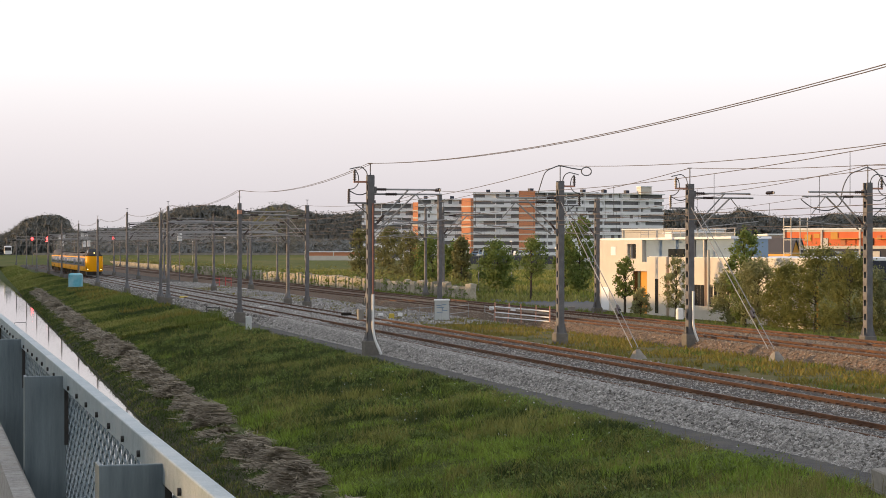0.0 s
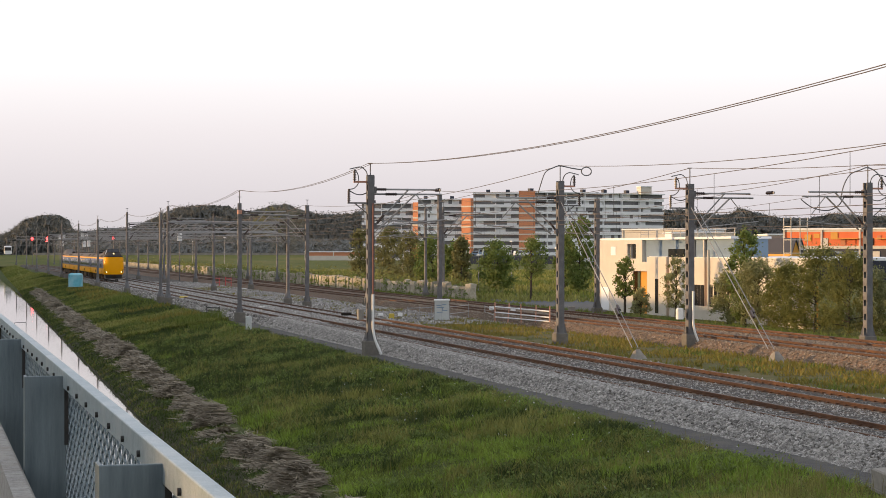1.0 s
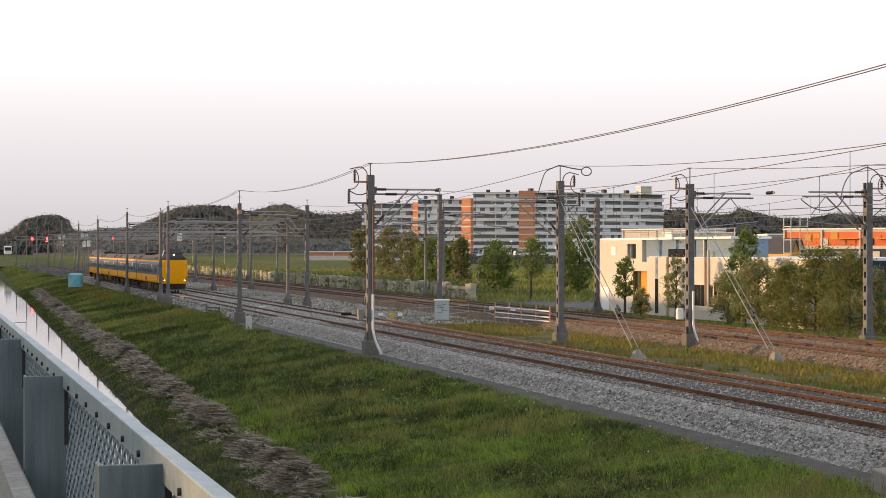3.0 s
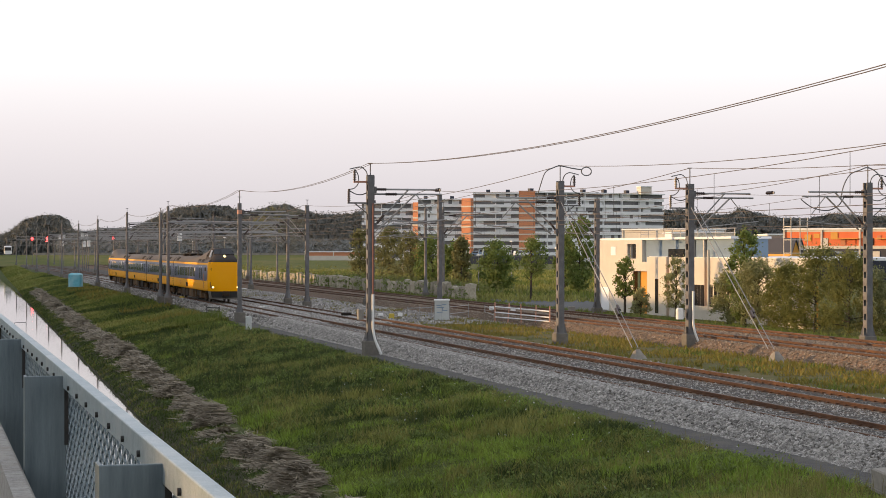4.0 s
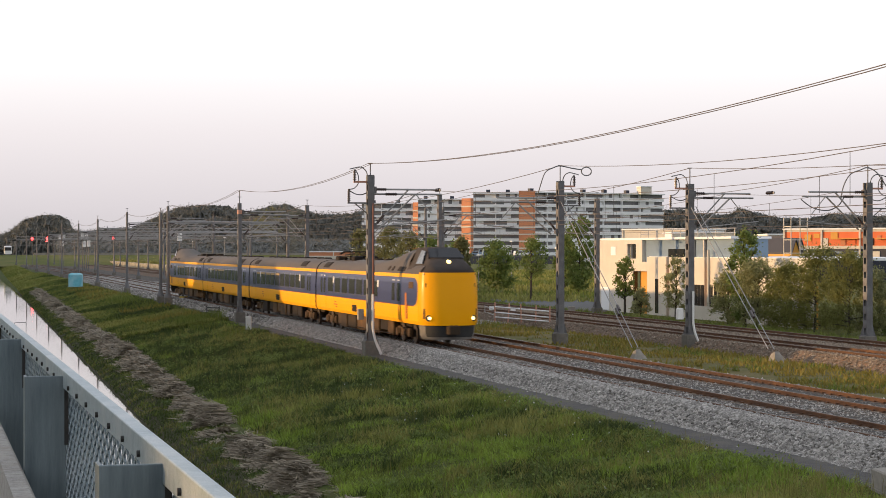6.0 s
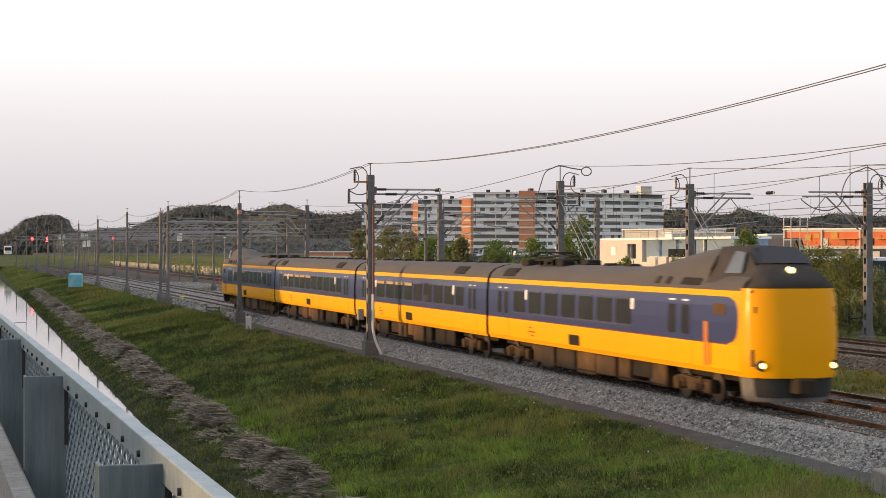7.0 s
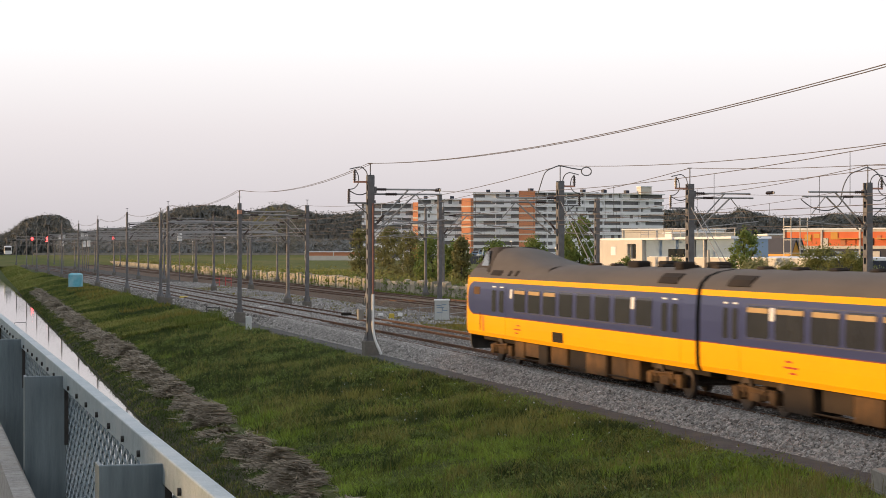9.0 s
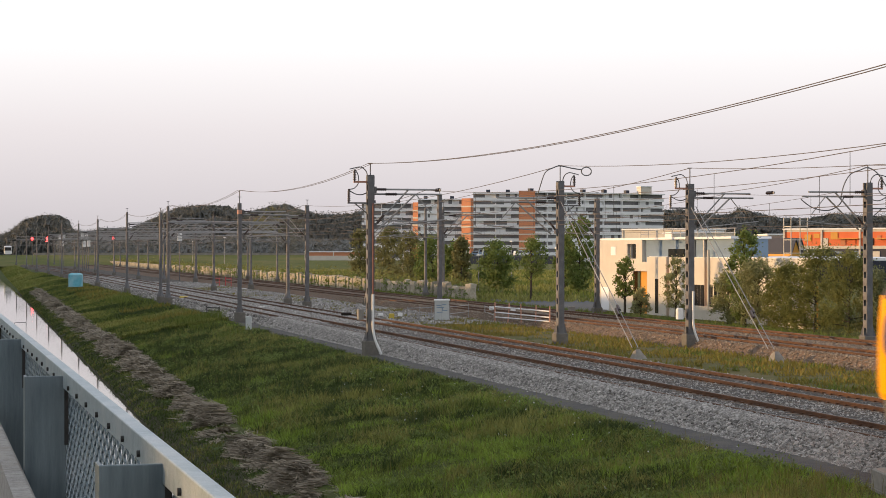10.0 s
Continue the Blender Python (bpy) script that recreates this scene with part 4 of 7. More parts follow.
far_masts = [(-178.7, 19.1, 8.3), (-183.3, 18.9, 7.8), (-224.4, 19.4, 8.6), (-264, 19.0, 8.4), (-310, 19.4, 8.4), (-357, 19.4, 9.0), (-405, 19.4, 8.6), (-460, 19.4, 8.6),
             (-162.7, 28.9, 8.1), (-174.1, 29.2, 7.6), (-244.1, 36.3, 8.4), (-234.1, 30.4, 8.4), (-172.0, 36.0, 8.3),
             (-193, 46.3, 8.5), (-192.5, 48.0, 8.7), (-319.5, 47.0, 7.8), (-288.5, 46.8, 8.0), (-386.4, 46.8, 8.6), (-146.3, 36.2, 8.6), (-139.8, 46.6, 8.2),
             (-290, 30.4, 8.4), (-330, 30.4, 8.4), (-300, 36.2, 8.4), (-380, 30.4, 8.4), (-350, 36.2, 8.4), (-430, 30.4, 8.4), (-430, 46.5, 8.6), (-480, 46.5, 8.6), (-500, 30.4, 8.4), (-520, 19.4, 8.6), (-600, 19.4, 8.6), (-600, 30.4, 8.6), (-560, 46.5, 8.6), (-700, 19.4, 8.6), (-700, 46.5, 8.6)]
for k, (x, y, h) in enumerate(far_masts):
    near = (x, y) in ((-146.3, 36.2), (-162.7, 28.9), (-139.8, 46.6))
    m = catenary_mast(x, y, h, "near" if near else "far", w=0.26, label="grey steel overhead line mast farther along the line")
    s = 1 if y in (19.4, 19.1, 18.9, 19.0, 36.2, 36.3, 36.0) else -1
    cantilever(m, s, 2.7, min(h - 0.9, 7.1))


def gantry(x, y0, y1, z):
    g = empty("signal_gantry", pose(x, 0, 0))
    tagged(g, "grey steel lattice beam spanning the tracks", "gantry", "gantry beams")
    for zz in (z, z - 0.95):
        for dx in (-0.25, 0.25):
            part("chord", Build().tube((dx, y0, zz), (dx, y1, zz), 0.06, 5), M_MASTL, g)
    n = max(2, int((y1 - y0) / 1.8))
    for k in range(n):
        a, bb = y0 + (y1 - y0) * k / n, y0 + (y1 - y0) * (k + 1) / n
        za, zb = (z, z - 0.95) if k % 2 else (z - 0.95, z)
        part("diagonal", Build().tube((0.25, a, za), (0.25, bb, zb), 0.035, 5), M_MASTL, g)
    return g


gantry(-178.7, 19.1, 29.0, 6.9)
gantry(-224.4, 19.4, 36.2, 7.4)
gantry(-264, 19.0, 46.5, 7.2)
gantry(-310, 19.4, 36.2, 7.2)
sig_g = gantry(-357, 19.4, 46.6, 7.3)
gantry(-405, 19.4, 46.5, 7.4)
gantry(-600, 19.4, 46.5, 8.3)


def signal_head(x, y, z, lit, n=1, facing=1):
    s = empty("railway_signal", pose(x, y, z))
    tagged(s, "railway signal on a post showing red" if lit else "pale back of a railway signal on a post", "railway signal", "signals on the gantry")
    part("backboard", Build().cbox(0, 0, -0.1 if n > 1 else 0.2, 0.12, 1.1 if lit else 0.75, 2.2 if n > 1 else 1.35, 0.05), M_BLACK if lit else M_PVC, s)
    part("post", Build().tube((-0.12, 0, -z - 0.6), (-0.12, 0, 0.6), 0.09, 6), M_MAST, s)
    if lit:
        for k in range(n):
            part("lamp", Build().tube((0.07, 0, 0.3 - 0.75 * k), (0.12, 0, 0.3 - 0.95 * k), 0.46, 12), M_REDLAMP, s, "red signal lamp, lit")
    return s


def at_pixel(px, py, y):
    """Point on the plane at distance y from the camera's line, seen in that direction."""
    u, v = (px - 784) / 3509.7, (441.9 - py) / 3509.7
    wx, wy = u * 0.2418 - 0.9703, u * 0.9703 + 0.2418
    k = y / wy
    return wx * k, y, 4.417 + v * k


def wire(name, y, anchors, sag, label, r=0.012, dz=0.0, droppers=None, yoff=()):
    b = Build()
    pts = []
    for (x0, z0), (x1, z1) in zip(anchors, anchors[1:]):
        n = 14
        for k in range(n):
            u = k / n
            pts.append((x0 + (x1 - x0) * u, y, z0 + (z1 - z0) * u - 4 * sag * u * (1 - u)))
    pts.append((anchors[-1][0], y, anchors[-1][1]))
    for d in (yoff or (0,)):
        b.path([(x, yy + d, z) for x, yy, z in pts], r, 4)
    t = single(name, b, M_WIRE, label, "overhead wire", group="overhead wires")
    return t, pts


SUP = {TRACKS[0]: (-600, -460, -405, -357, -310, -264, -224.4, -178.7, -135.7, -92.1, -37, 34), TRACKS[1]: (-600, -500, -430, -380, -330, -290, -234.1, -174.1, -97.8, -36, 34),
       TRACKS[2]: (-600, -500, -350, -300, -244.1, -172, -146.3, -94.9, -33, 37), TRACKS[3]: (-700, -560, -480, -430, -386.4, -319.5, -288.5, -193, -139.8, -90.9, -29, 41)}
for y, xs in SUP.items():
    wire("contact_wire", y, [(x, 5.55) for x in xs], 0.05, "thin contact wire over the track", 0.011, yoff=(-0.03, 0.03))
    ms, pts = wire("messenger_wire", y, [(x, 7.25) for x in xs], 0.65, "sagging messenger wire with droppers", 0.013)
    for x0, x1 in zip(xs, xs[1:]):
        if x1 < -200:
            continue
        n = 6
        for k in range(1, n):
            u = k / n
            z = 7.25 - 2.6 * u * (1 - u)
            part("dropper", Build().tube((x0 + (x1 - x0) * u, y, 5.55), (x0 + (x1 - x0) * u, y, z), 0.009, 4), M_WIRE, ms)
wire("feeder_wire", 19.4, [(x, 8.40) for x in (-460, -405, -357, -310, -264, -224.4, -178.7)] + [(-135.7, 8.5), (-92.1, 8.50), (-36, 8.45), (40, 8.4)], 0.58, "pair of sagging feeder wires on mast tops", 0.014, yoff=(-0.10, 0.10))
wire("feeder_wire", 30.6, [(x, 8.35) for x in (-500, -430, -380, -330, -290, -234.1, -174.1)] + [(x, 8.74) for x in (-97.8, -36, 34)], 0.78, "sagging feeder wire on mast tops", 0.019)
wire("feeder_wire", 36.6, [(x, 8.25) for x in (-500, -350, -300, -244.1, -172, -146.3)] + [(x, 8.56) for x in (-94.9, -33, 37)], 0.78, "sagging feeder wire on mast tops", 0.019)
wire("feeder_wire", 44.5, [(x, 8.2) for x in (-480, -430, -386.4, -319.5, -288.5, -193, -139.8)] + [(x, 8.62) for x in (-90.9, -29, 41)], 0.70, "sagging feeder wire on mast tops", 0.019)


def section_insulator(x, y, z):
    """Ribbed insulator set into a messenger wire."""
    t = empty("section_insulator", pose(x, y, z))
    tagged(t, "dark ribbed insulator set into the overhead wire", "insulator", "wire insulators")
    b = Build().tube((-0.45, 0, 0), (0.45, 0, 0), 0.035, 6)
    for k in range(6):
        b.tube((-0.32 + k * 0.12, 0, 0), (-0.27 + k * 0.12, 0, 0), 0.085, 8)
    part("ribbed_core", b, M_INSUL, t)
    part("wire_clamp", Build().cbox(0.5, 0, 0, 0.16, 0.06, 0.1, 0.015), M_MASTL, t)


section_insulator(-89.3, TRACKS[2], 7.16)
section_insulator(-89.8, TRACKS[0], 7.19)


def stay(p, q, block):
    t = empty("anchor_stay", pose(*block))
    tagged(t, "pair of mast stay wires on a concrete anchor block", "stay wire", "mast stays")
    o = Vector(block)
    for d in (-0.14, 0.14):
        part("stay_wire", Build().tube(Vector(p) - o + Vector((0, d, 0)), Vector(q) - o + Vector((0, d, 0)), 0.022, 5), M_MASTL, t)
    a, bb = Vector(p) - o, Vector(q) - o
    part("turnbuckle", Build().tube(a.lerp(bb, 0.76), a.lerp(bb, 0.80), 0.07, 6).tube(a.lerp(bb, 0.74) + Vector((0, 0.14, 0)), a.lerp(bb, 0.77) + Vector((0, 0.14, 0)), 0.07, 6), M_INSUL, t)
    blk = Build().add([(-0.4, -0.32, -0.35), (0.45, -0.32, -0.35), (0.45, 0.40, -0.35), (-0.4, 0.40, -0.35), (-0.3, -0.12, 0.08), (0.08, -0.12, 0.19), (0.08, 0.05, 0.19), (-0.3, 0.05, 0.08)],
                      [(0, 3, 2, 1), (4, 5, 6, 7), (0, 1, 5, 4), (2, 3, 7, 6), (0, 4, 7, 3), (1, 2, 6, 5)])
    part("anchor_block", blk, M_CONC, t, "pale wedge-shaped concrete anchor block")


stay((-97.6, 30.7, 6.9), (-84.6, 30.0, 0.0), (-84.2, 30.0, -0.25))
stay((-94.7, 36.7, 6.6), (-81.6, 35.3, 0.0), (-81.0, 35.3, -0.25))

signal_head(*at_pixel(57, 425, 23.5), True, 1)
signal_head(*at_pixel(84, 424, 26.0), True, 2)
signal_head(*at_pixel(201, 424, 46.0), True, 1)
for px, py in ((106, 421), (113, 421), (110, 433), (146, 420), (153, 420), (149, 434), (157, 433)):
    signal_head(*at_pixel(px, py, 30.0), False)
signal_head(*at_pixel(318, 421, 34.0), False)


# ---- railing of the walkway on which the camera stands ----
def railing():
    R = pose(0, 0, 0, 0, 0, 0.8)
    zt = 4.417 - 0.35
    t = empty("railing", R)
    tagged(t, "galvanised steel walkway railing with expanded-metal infill", "railing")
    cap = Build().extrude([(0.403, zt), (0.432, zt), (0.440, zt - 0.008), (0.440, zt - 0.05), (0.422, zt - 0.05), (0.422, zt - 0.012), (0.409, zt - 0.012), (0.409, zt - 0.053), (0.403, zt - 0.053)], -24, -1.2)
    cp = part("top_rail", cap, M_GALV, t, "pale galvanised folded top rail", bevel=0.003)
    bolt = Build().tube((0, 0.406, 0), (0, 0.397, 0), 0.0065, 8).mesh("bolt", M_BOLT)
    x = -2.55
    while x > -14:
        o = new("bolt", bolt)
        o.parent = cp
        o.matrix_basis = pose(x, 0, zt - 0.036)
        x -= 0.305
    lo = Build().extrude([(0.425, zt - 0.95), (0.455, zt - 0.95), (0.455, zt - 1.0), (0.425, zt - 1.0)], -24, -1.2)
    part("bottom_rail", lo, M_GALV, t)
    for k in range(9):
        d = 3.41 + 2.44 * (k - 1) + (0.0)
        if d < 1.5:
            continue
        pz = 4.417 - 0.367
        p = Build()
        p.prism([(-d - 0.065, 0.294), (-d - 0.065, 0.302), (-d - 0.006, 0.302), (-d - 0.006, 0.404), (-d - 0.065, 0.404), (-d - 0.065, 0.412), (-d + 0.004, 0.412), (-d + 0.004, 0.294)][::-1], pz - 1.24, pz)
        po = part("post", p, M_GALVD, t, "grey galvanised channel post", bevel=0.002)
        part("clip_plate", Build().box(-d - 0.02, 0.413, pz - 0.10, 0.05, 0.012, 0.2), M_BOLT, po)
    # expanded metal: two families of slanted strands
    m = Build()
    z0, z1 = zt - 0.95, zt - 0.045
    hgt = z1 - z0
    for s in (-1, 1):
        x = -17.0
        while x < -1.3:
            xa, xb = (x, x + hgt * 2.2) if s > 0 else (x + hgt * 2.2, x)
            m.add([(xa, 0.422, z0), (xa + 0.022, 0.422, z0), (xb + 0.022, 0.422, z1), (xb, 0.422, z1)], [(0, 1, 2, 3)])
            m.add([(xa, 0.422, z0), (xa, 0.429, z0), (xb, 0.429, z1), (xb, 0.422, z1)], [(0, 1, 2, 3)])
            x += 0.105
    mo = part("infill_mesh", m, M_GALV, t, "expanded metal mesh infill")
    mo["kind"] = "stuff"
    # concrete edge beam and deck
    b = Build().extrude([(0.232, 4.417 - 0.63), (0.28, 4.417 - 0.63), (0.29, 4.417 - 0.64), (0.29, 2.6), (0.232, 2.6)], -26, 6)
    o = single("kerb_wall", b, M_KERB, "thin weathered concrete edge along the walkway", "kerb", "structure")
    o.matrix_basis = R
    b = Build().box(-10, -1.3, 2.75, 32, 3.0, 0.3)
    for x in (-24, -12, 0, 5):
        b.box(x, -1.3, 0.2, 0.6, 1.6, 4.8)
    for k in range(9):
        b.box(-3.41 - 2.44 * (k - 1), 0.36, 2.85, 0.2, 0.2, 0.16)
    b.box(-10, 0.3, 2.75, 32, 0.4, 0.12)
    o = single("walkway_deck", b, M_CONC, "concrete walkway deck on piers", "deck", "structure")
    o.matrix_basis = R


railing()


# ---- trees and bushes ----
def leaf_cloud(rng, centres, radii, n, size, squash=0.8, tail=2.2):
    """Small tilted leaf quads scattered in the shells of many clumps."""
    k = rng.choice(len(centres), n, p=radii ** 2 / (radii ** 2).sum())
    d = rng.normal(size=(n, 3))
    d /= np.linalg.norm(d, axis=1)[:, None]
    rr = radii[k] * np.minimum(np.abs(rng.normal(size=n)), tail) * 0.95
    c = centres[k] + d * rr[:, None] * np.array([1, 1, squash])
    a = rng.normal(size=(n, 3))
    a /= np.linalg.norm(a, axis=1)[:, None]
    bb = np.cross(a, d + 0.3 * rng.normal(size=(n, 3)))
    bb /= np.linalg.norm(bb, axis=1)[:, None] + 1e-9
    s = size * (0.6 + 0.8 * rng.random(n))[:, None]
    v = np.stack([c - a * s * 0.5, c + bb * s * 0.32, c + a * s * 0.5, c - bb * s * 0.32], 1).reshape(-1, 3)
    f = np.arange(4 * n).reshape(-1, 4)
    return v, f


def crown_clumps(rng, w, h, z0, n, shape):
    c, r = [], []
    for _ in range(n):
        u = rng.random()
        z = z0 + h * u
        if shape == "cone":
            k = (1 - u) ** 0.8 * 0.95 + 0.05
        elif shape == "bush":
            k = math.sqrt(max(0, 1 - u * u * 0.9))
        else:
            k = math.sin(math.pi * min(max(0.12 + 0.83 * u, 0), 1)) ** 0.7
        a, q = rng.random() * 2 * math.pi, math.sqrt(rng.random()) * k * w / 2
        c.append((math.cos(a) * q, math.sin(a) * q, z))
        r.append(w * rng.uniform(0.05, 0.13))
    return np.array(c), np.array(r)


def tree(name, x, y, zg, w, h, trunk, n, size, leaf, label, seed, shape="round", clumps=40, category="tree", group="", squash=1.0):
    rng = np.random.default_rng(seed)
    t = empty(name, pose(x, y, zg))
    tagged(t, label, category, group)
    c, r = crown_clumps(rng, w, h - trunk, trunk, clumps, shape)
    b = Build()
    top = trunk + (h - trunk) * 0.7
    b.tube((0, 0, -0.3), (0, 0, trunk), 0.018 * h + 0.03, 7, 0.014 * h + 0.02)
    b.tube((0, 0, trunk), (0.1, 0.05, top), 0.014 * h + 0.02, 6, 0.02)
    for k in range(0, len(c), max(1, len(c) // 14)):
        z = min(c[k][2] * 0.75, top)
        b.tube((0, 0, max(z, trunk * 0.6)), tuple(c[k]), 0.006 * h + 0.012, 5, 0.01)
    part("trunk", b, M_TRUNK, t)
    v, f = leaf_cloud(rng, c, r, n, size, squash)
    o = new("crown", raw_mesh("crown", v, f, leaf))
    o.parent = t
    return t


def px_tree(name, px, pbase, ptop, pw, y=None, zg=-0.5, **kw):
    """Tree by the direction of its foot, standing on the ground at zg."""
    u = (px - 784) / 3509.7
    if y is None:
        k = (4.417 - zg) * 3509.7 / (pbase - 441.9)
    else:
        k = y / (u * 0.9703 + 0.2418)
    x, yy = (u * 0.2418 - 0.9703) * k, (u * 0.9703 + 0.2418) * k
    return tree(name, x, yy, zg, pw * k / 3509.7, (441.9 - ptop) * k / 3509.7 + 4.417 - zg, **kw)


S = 100
for px, y, ptop, pw, leaf, lab in ((638, 62, 408, 50, M_LEAFD, "dull olive tree behind the low wall"), (690, 59, 405, 66, M_LEAFD, "broad olive-green tree behind the low wall"), (726, 57, 416, 62, M_LEAFD, "broad olive-green tree behind the low wall"),
                               (765, 55, 424, 66, M_LEAF1, "green young tree behind the low wall"), (800, 54, 432, 56, M_LEAF1, "green young tree behind the low wall"), (816, 53, 424, 36, M_LEAFD, "slim olive tree by the far track"),
                               (880, 62, 430, 74, M_LEAF1, "rounded green tree on the lawn"), (1025, 68, 388, 66, M_LEAF1, "tall green tree beside the white building"), (1000, 74, 420, 40, M_LEAF1, "green tree beside the white building"),
                               (462, 110, 385, 50, M_LEAFD, "tall olive tree beyond the line"), (505, 110, 362, 60, M_LEAF_HAZE, "tall dark tree beyond the line"), (480, 112, 368, 50, M_LEAFD, "tall olive tree beyond the line"), (525, 125, 372, 40, M_LEAF_HAZE, "tall dark tree beyond the line")):
    S += 1
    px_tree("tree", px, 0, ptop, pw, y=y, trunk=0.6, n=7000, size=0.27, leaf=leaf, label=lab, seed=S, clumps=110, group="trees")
px_tree("tree", 940, 531, 425, 62, zg=-0.5, trunk=2.4, n=3600, size=0.20, leaf=M_LEAF1, label="young street tree with a dark open crown", seed=130, clumps=90, group="trees")
px_tree("tree", 1106, 561, 458, 42, zg=-0.5, trunk=1.4, n=3600, size=0.16, leaf=M_LEAF1, label="young dark green tree before the white building", seed=131, clumps=70, group="trees")
px_tree("tree", 1134, 563, 512, 34, zg=-0.5, trunk=0.3, n=2200, size=0.15, leaf=M_LEAFG, label="grey-green shrub before the white building", seed=132, clumps=60, shape="bush", category="shrub")
px_tree("tree", 1196, 567, 458, 46, zg=-0.5, trunk=0.8, n=5200, size=0.12, leaf=M_LEAFG, label="slim grey-green tree before the white building", seed=133, clumps=70, group="trees")
px_tree("tree", 1318, 577, 410, 66, zg=-0.5, trunk=0.6, n=7500, size=0.17, leaf=M_LEAF1, label="tall narrow green tree among the bushes", seed=134, clumps=120, group="trees")
for k, (px, pb, pt, pw, leaf) in enumerate(((1288, 577, 486, 60, M_LEAFG), (1340, 585, 462, 92, M_LEAFG), (1392, 588, 474, 96, M_LEAF2), (1442, 592, 440, 116, M_LEAF2), (1502, 597, 452, 112, M_LEAF2), (1556, 598, 478, 80, M_LEAFG), (1604, 598, 456, 84, M_LEAF1))):
    px_tree("bush", px, pb - 6, pt, pw, zg=-0.5, trunk=0.15, n=15000, size=0.115, leaf=leaf, label="dense untrimmed olive-green bush beside the far track", seed=140 + k, squash=1.05, clumps=85, shape="bush", category="bush", group="trackside bushes")


def woods(px0, px1, depth, profile, n, size, leaf, label, seed):
    """Far wood: one mass of leaf clumps on the horizon."""
    rng = np.random.default_rng(seed)
    xs, ys, zs = [], [], []
    px = rng.uniform(px0, px1, n)
    top = np.interp(px, [q[0] for q in profile], [q[1] for q in profile]) + 2.0 + rng.normal(size=n) * 0.8
    v = rng.random(n) ** 0.7
    k = depth + rng.uniform(-40, 40, n)
    u = (px - 784) / 3509.7
    zt = 4.417 + (441.9 - top) / 3509.7 * k
    z = -0.5 + (zt + 0.5) * v
    c = np.stack([(u * 0.2418 - 0.9703) * k, (u * 0.9703 + 0.2418) * k, z], 1)
    r = np.full(n, size)
    vv, ff = leaf_cloud(rng, c, r, n * 26, size * 0.22, 0.8, 1.0)
    # crowns behind and under the leaves, lumpy at two sizes
    cols, rows = 300, 40
    hv, hf = [], []
    for i, p in enumerate(np.linspace(px0, px1, cols)):
        tp = np.interp(p, [q[0] for q in profile], [q[1] for q in profile]) + 1.0 + 2.4 * noise.noise((p * 0.11, seed, 0.0)) + 1.2 * noise.noise((p * 0.33, seed, 4.0))
        uu = (p - 784) / 3509.7
        for j in range(rows):
            q = j / (rows - 1)
            kk = depth - 40 + 60 * q - size * (3.0 * noise.noise((p * 0.13, q * 6.0, seed)) + 2.0 * noise.noise((p * 0.35, q * 15.0, seed + 7.0)))
            zz = -0.6 + (5.0 + (441.9 - tp) / 3509.7 * depth) * q ** 0.8
            hv.append(((uu * 0.2418 - 0.9703) * kk, (uu * 0.9703 + 0.2418) * kk, zz))
            if i and j:
                e = i * rows + j
                hf.append((e - rows - 1, e - rows, e, e - 1))
    ff = np.concatenate([ff, np.array(hf) + len(vv)])
    vv = np.concatenate([vv, np.array(hv)])
    o = new("woods", raw_mesh("woods", vv, ff, leaf))
    tagged(o, label, "woods", kind="stuff")


woods(-40, 140, 1500, [(-40, 425), (15, 410), (30, 398), (45, 386), (75, 379), (105, 379), (122, 388), (128, 402), (140, 412)], 900, 3.2, M_WOODS_HAZE, "dark far wooded hillock on the horizon", 1)
woods(120, 460, 1300, [(120, 405), (150, 408), (200, 404), (240, 400), (270, 385), (310, 366), (350, 361), (400, 362), (430, 372), (460, 385)], 1500, 3.0, M_WOODS_HAZE, "far wooded hill behind the railway", 2)
woods(440, 700, 1000, [(440, 372), (480, 362), (505, 358), (530, 368), (570, 378), (620, 376), (660, 366), (700, 372)], 1100, 2.6, M_WOODS_HAZE, "dark far belt of trees", 3)
woods(1150, 1620, 1100, [(1150, 372), (1200, 368), (1240, 376), (1290, 378), (1310, 366), (1330, 372), (1380, 384), (1430, 384), (1480, 376), (1530, 380), (1620, 382)], 1700, 2.8, M_WOODS_HAZE, "dark far belt of trees behind the town", 4)
woods(100, 620, 690, [(100, 424), (200, 419), (300, 417), (420, 416), (520, 420), (620, 422)], 1300, 1.8, M_WOODS_HAZE, "low dark hedge line at the field's far edge", 5)


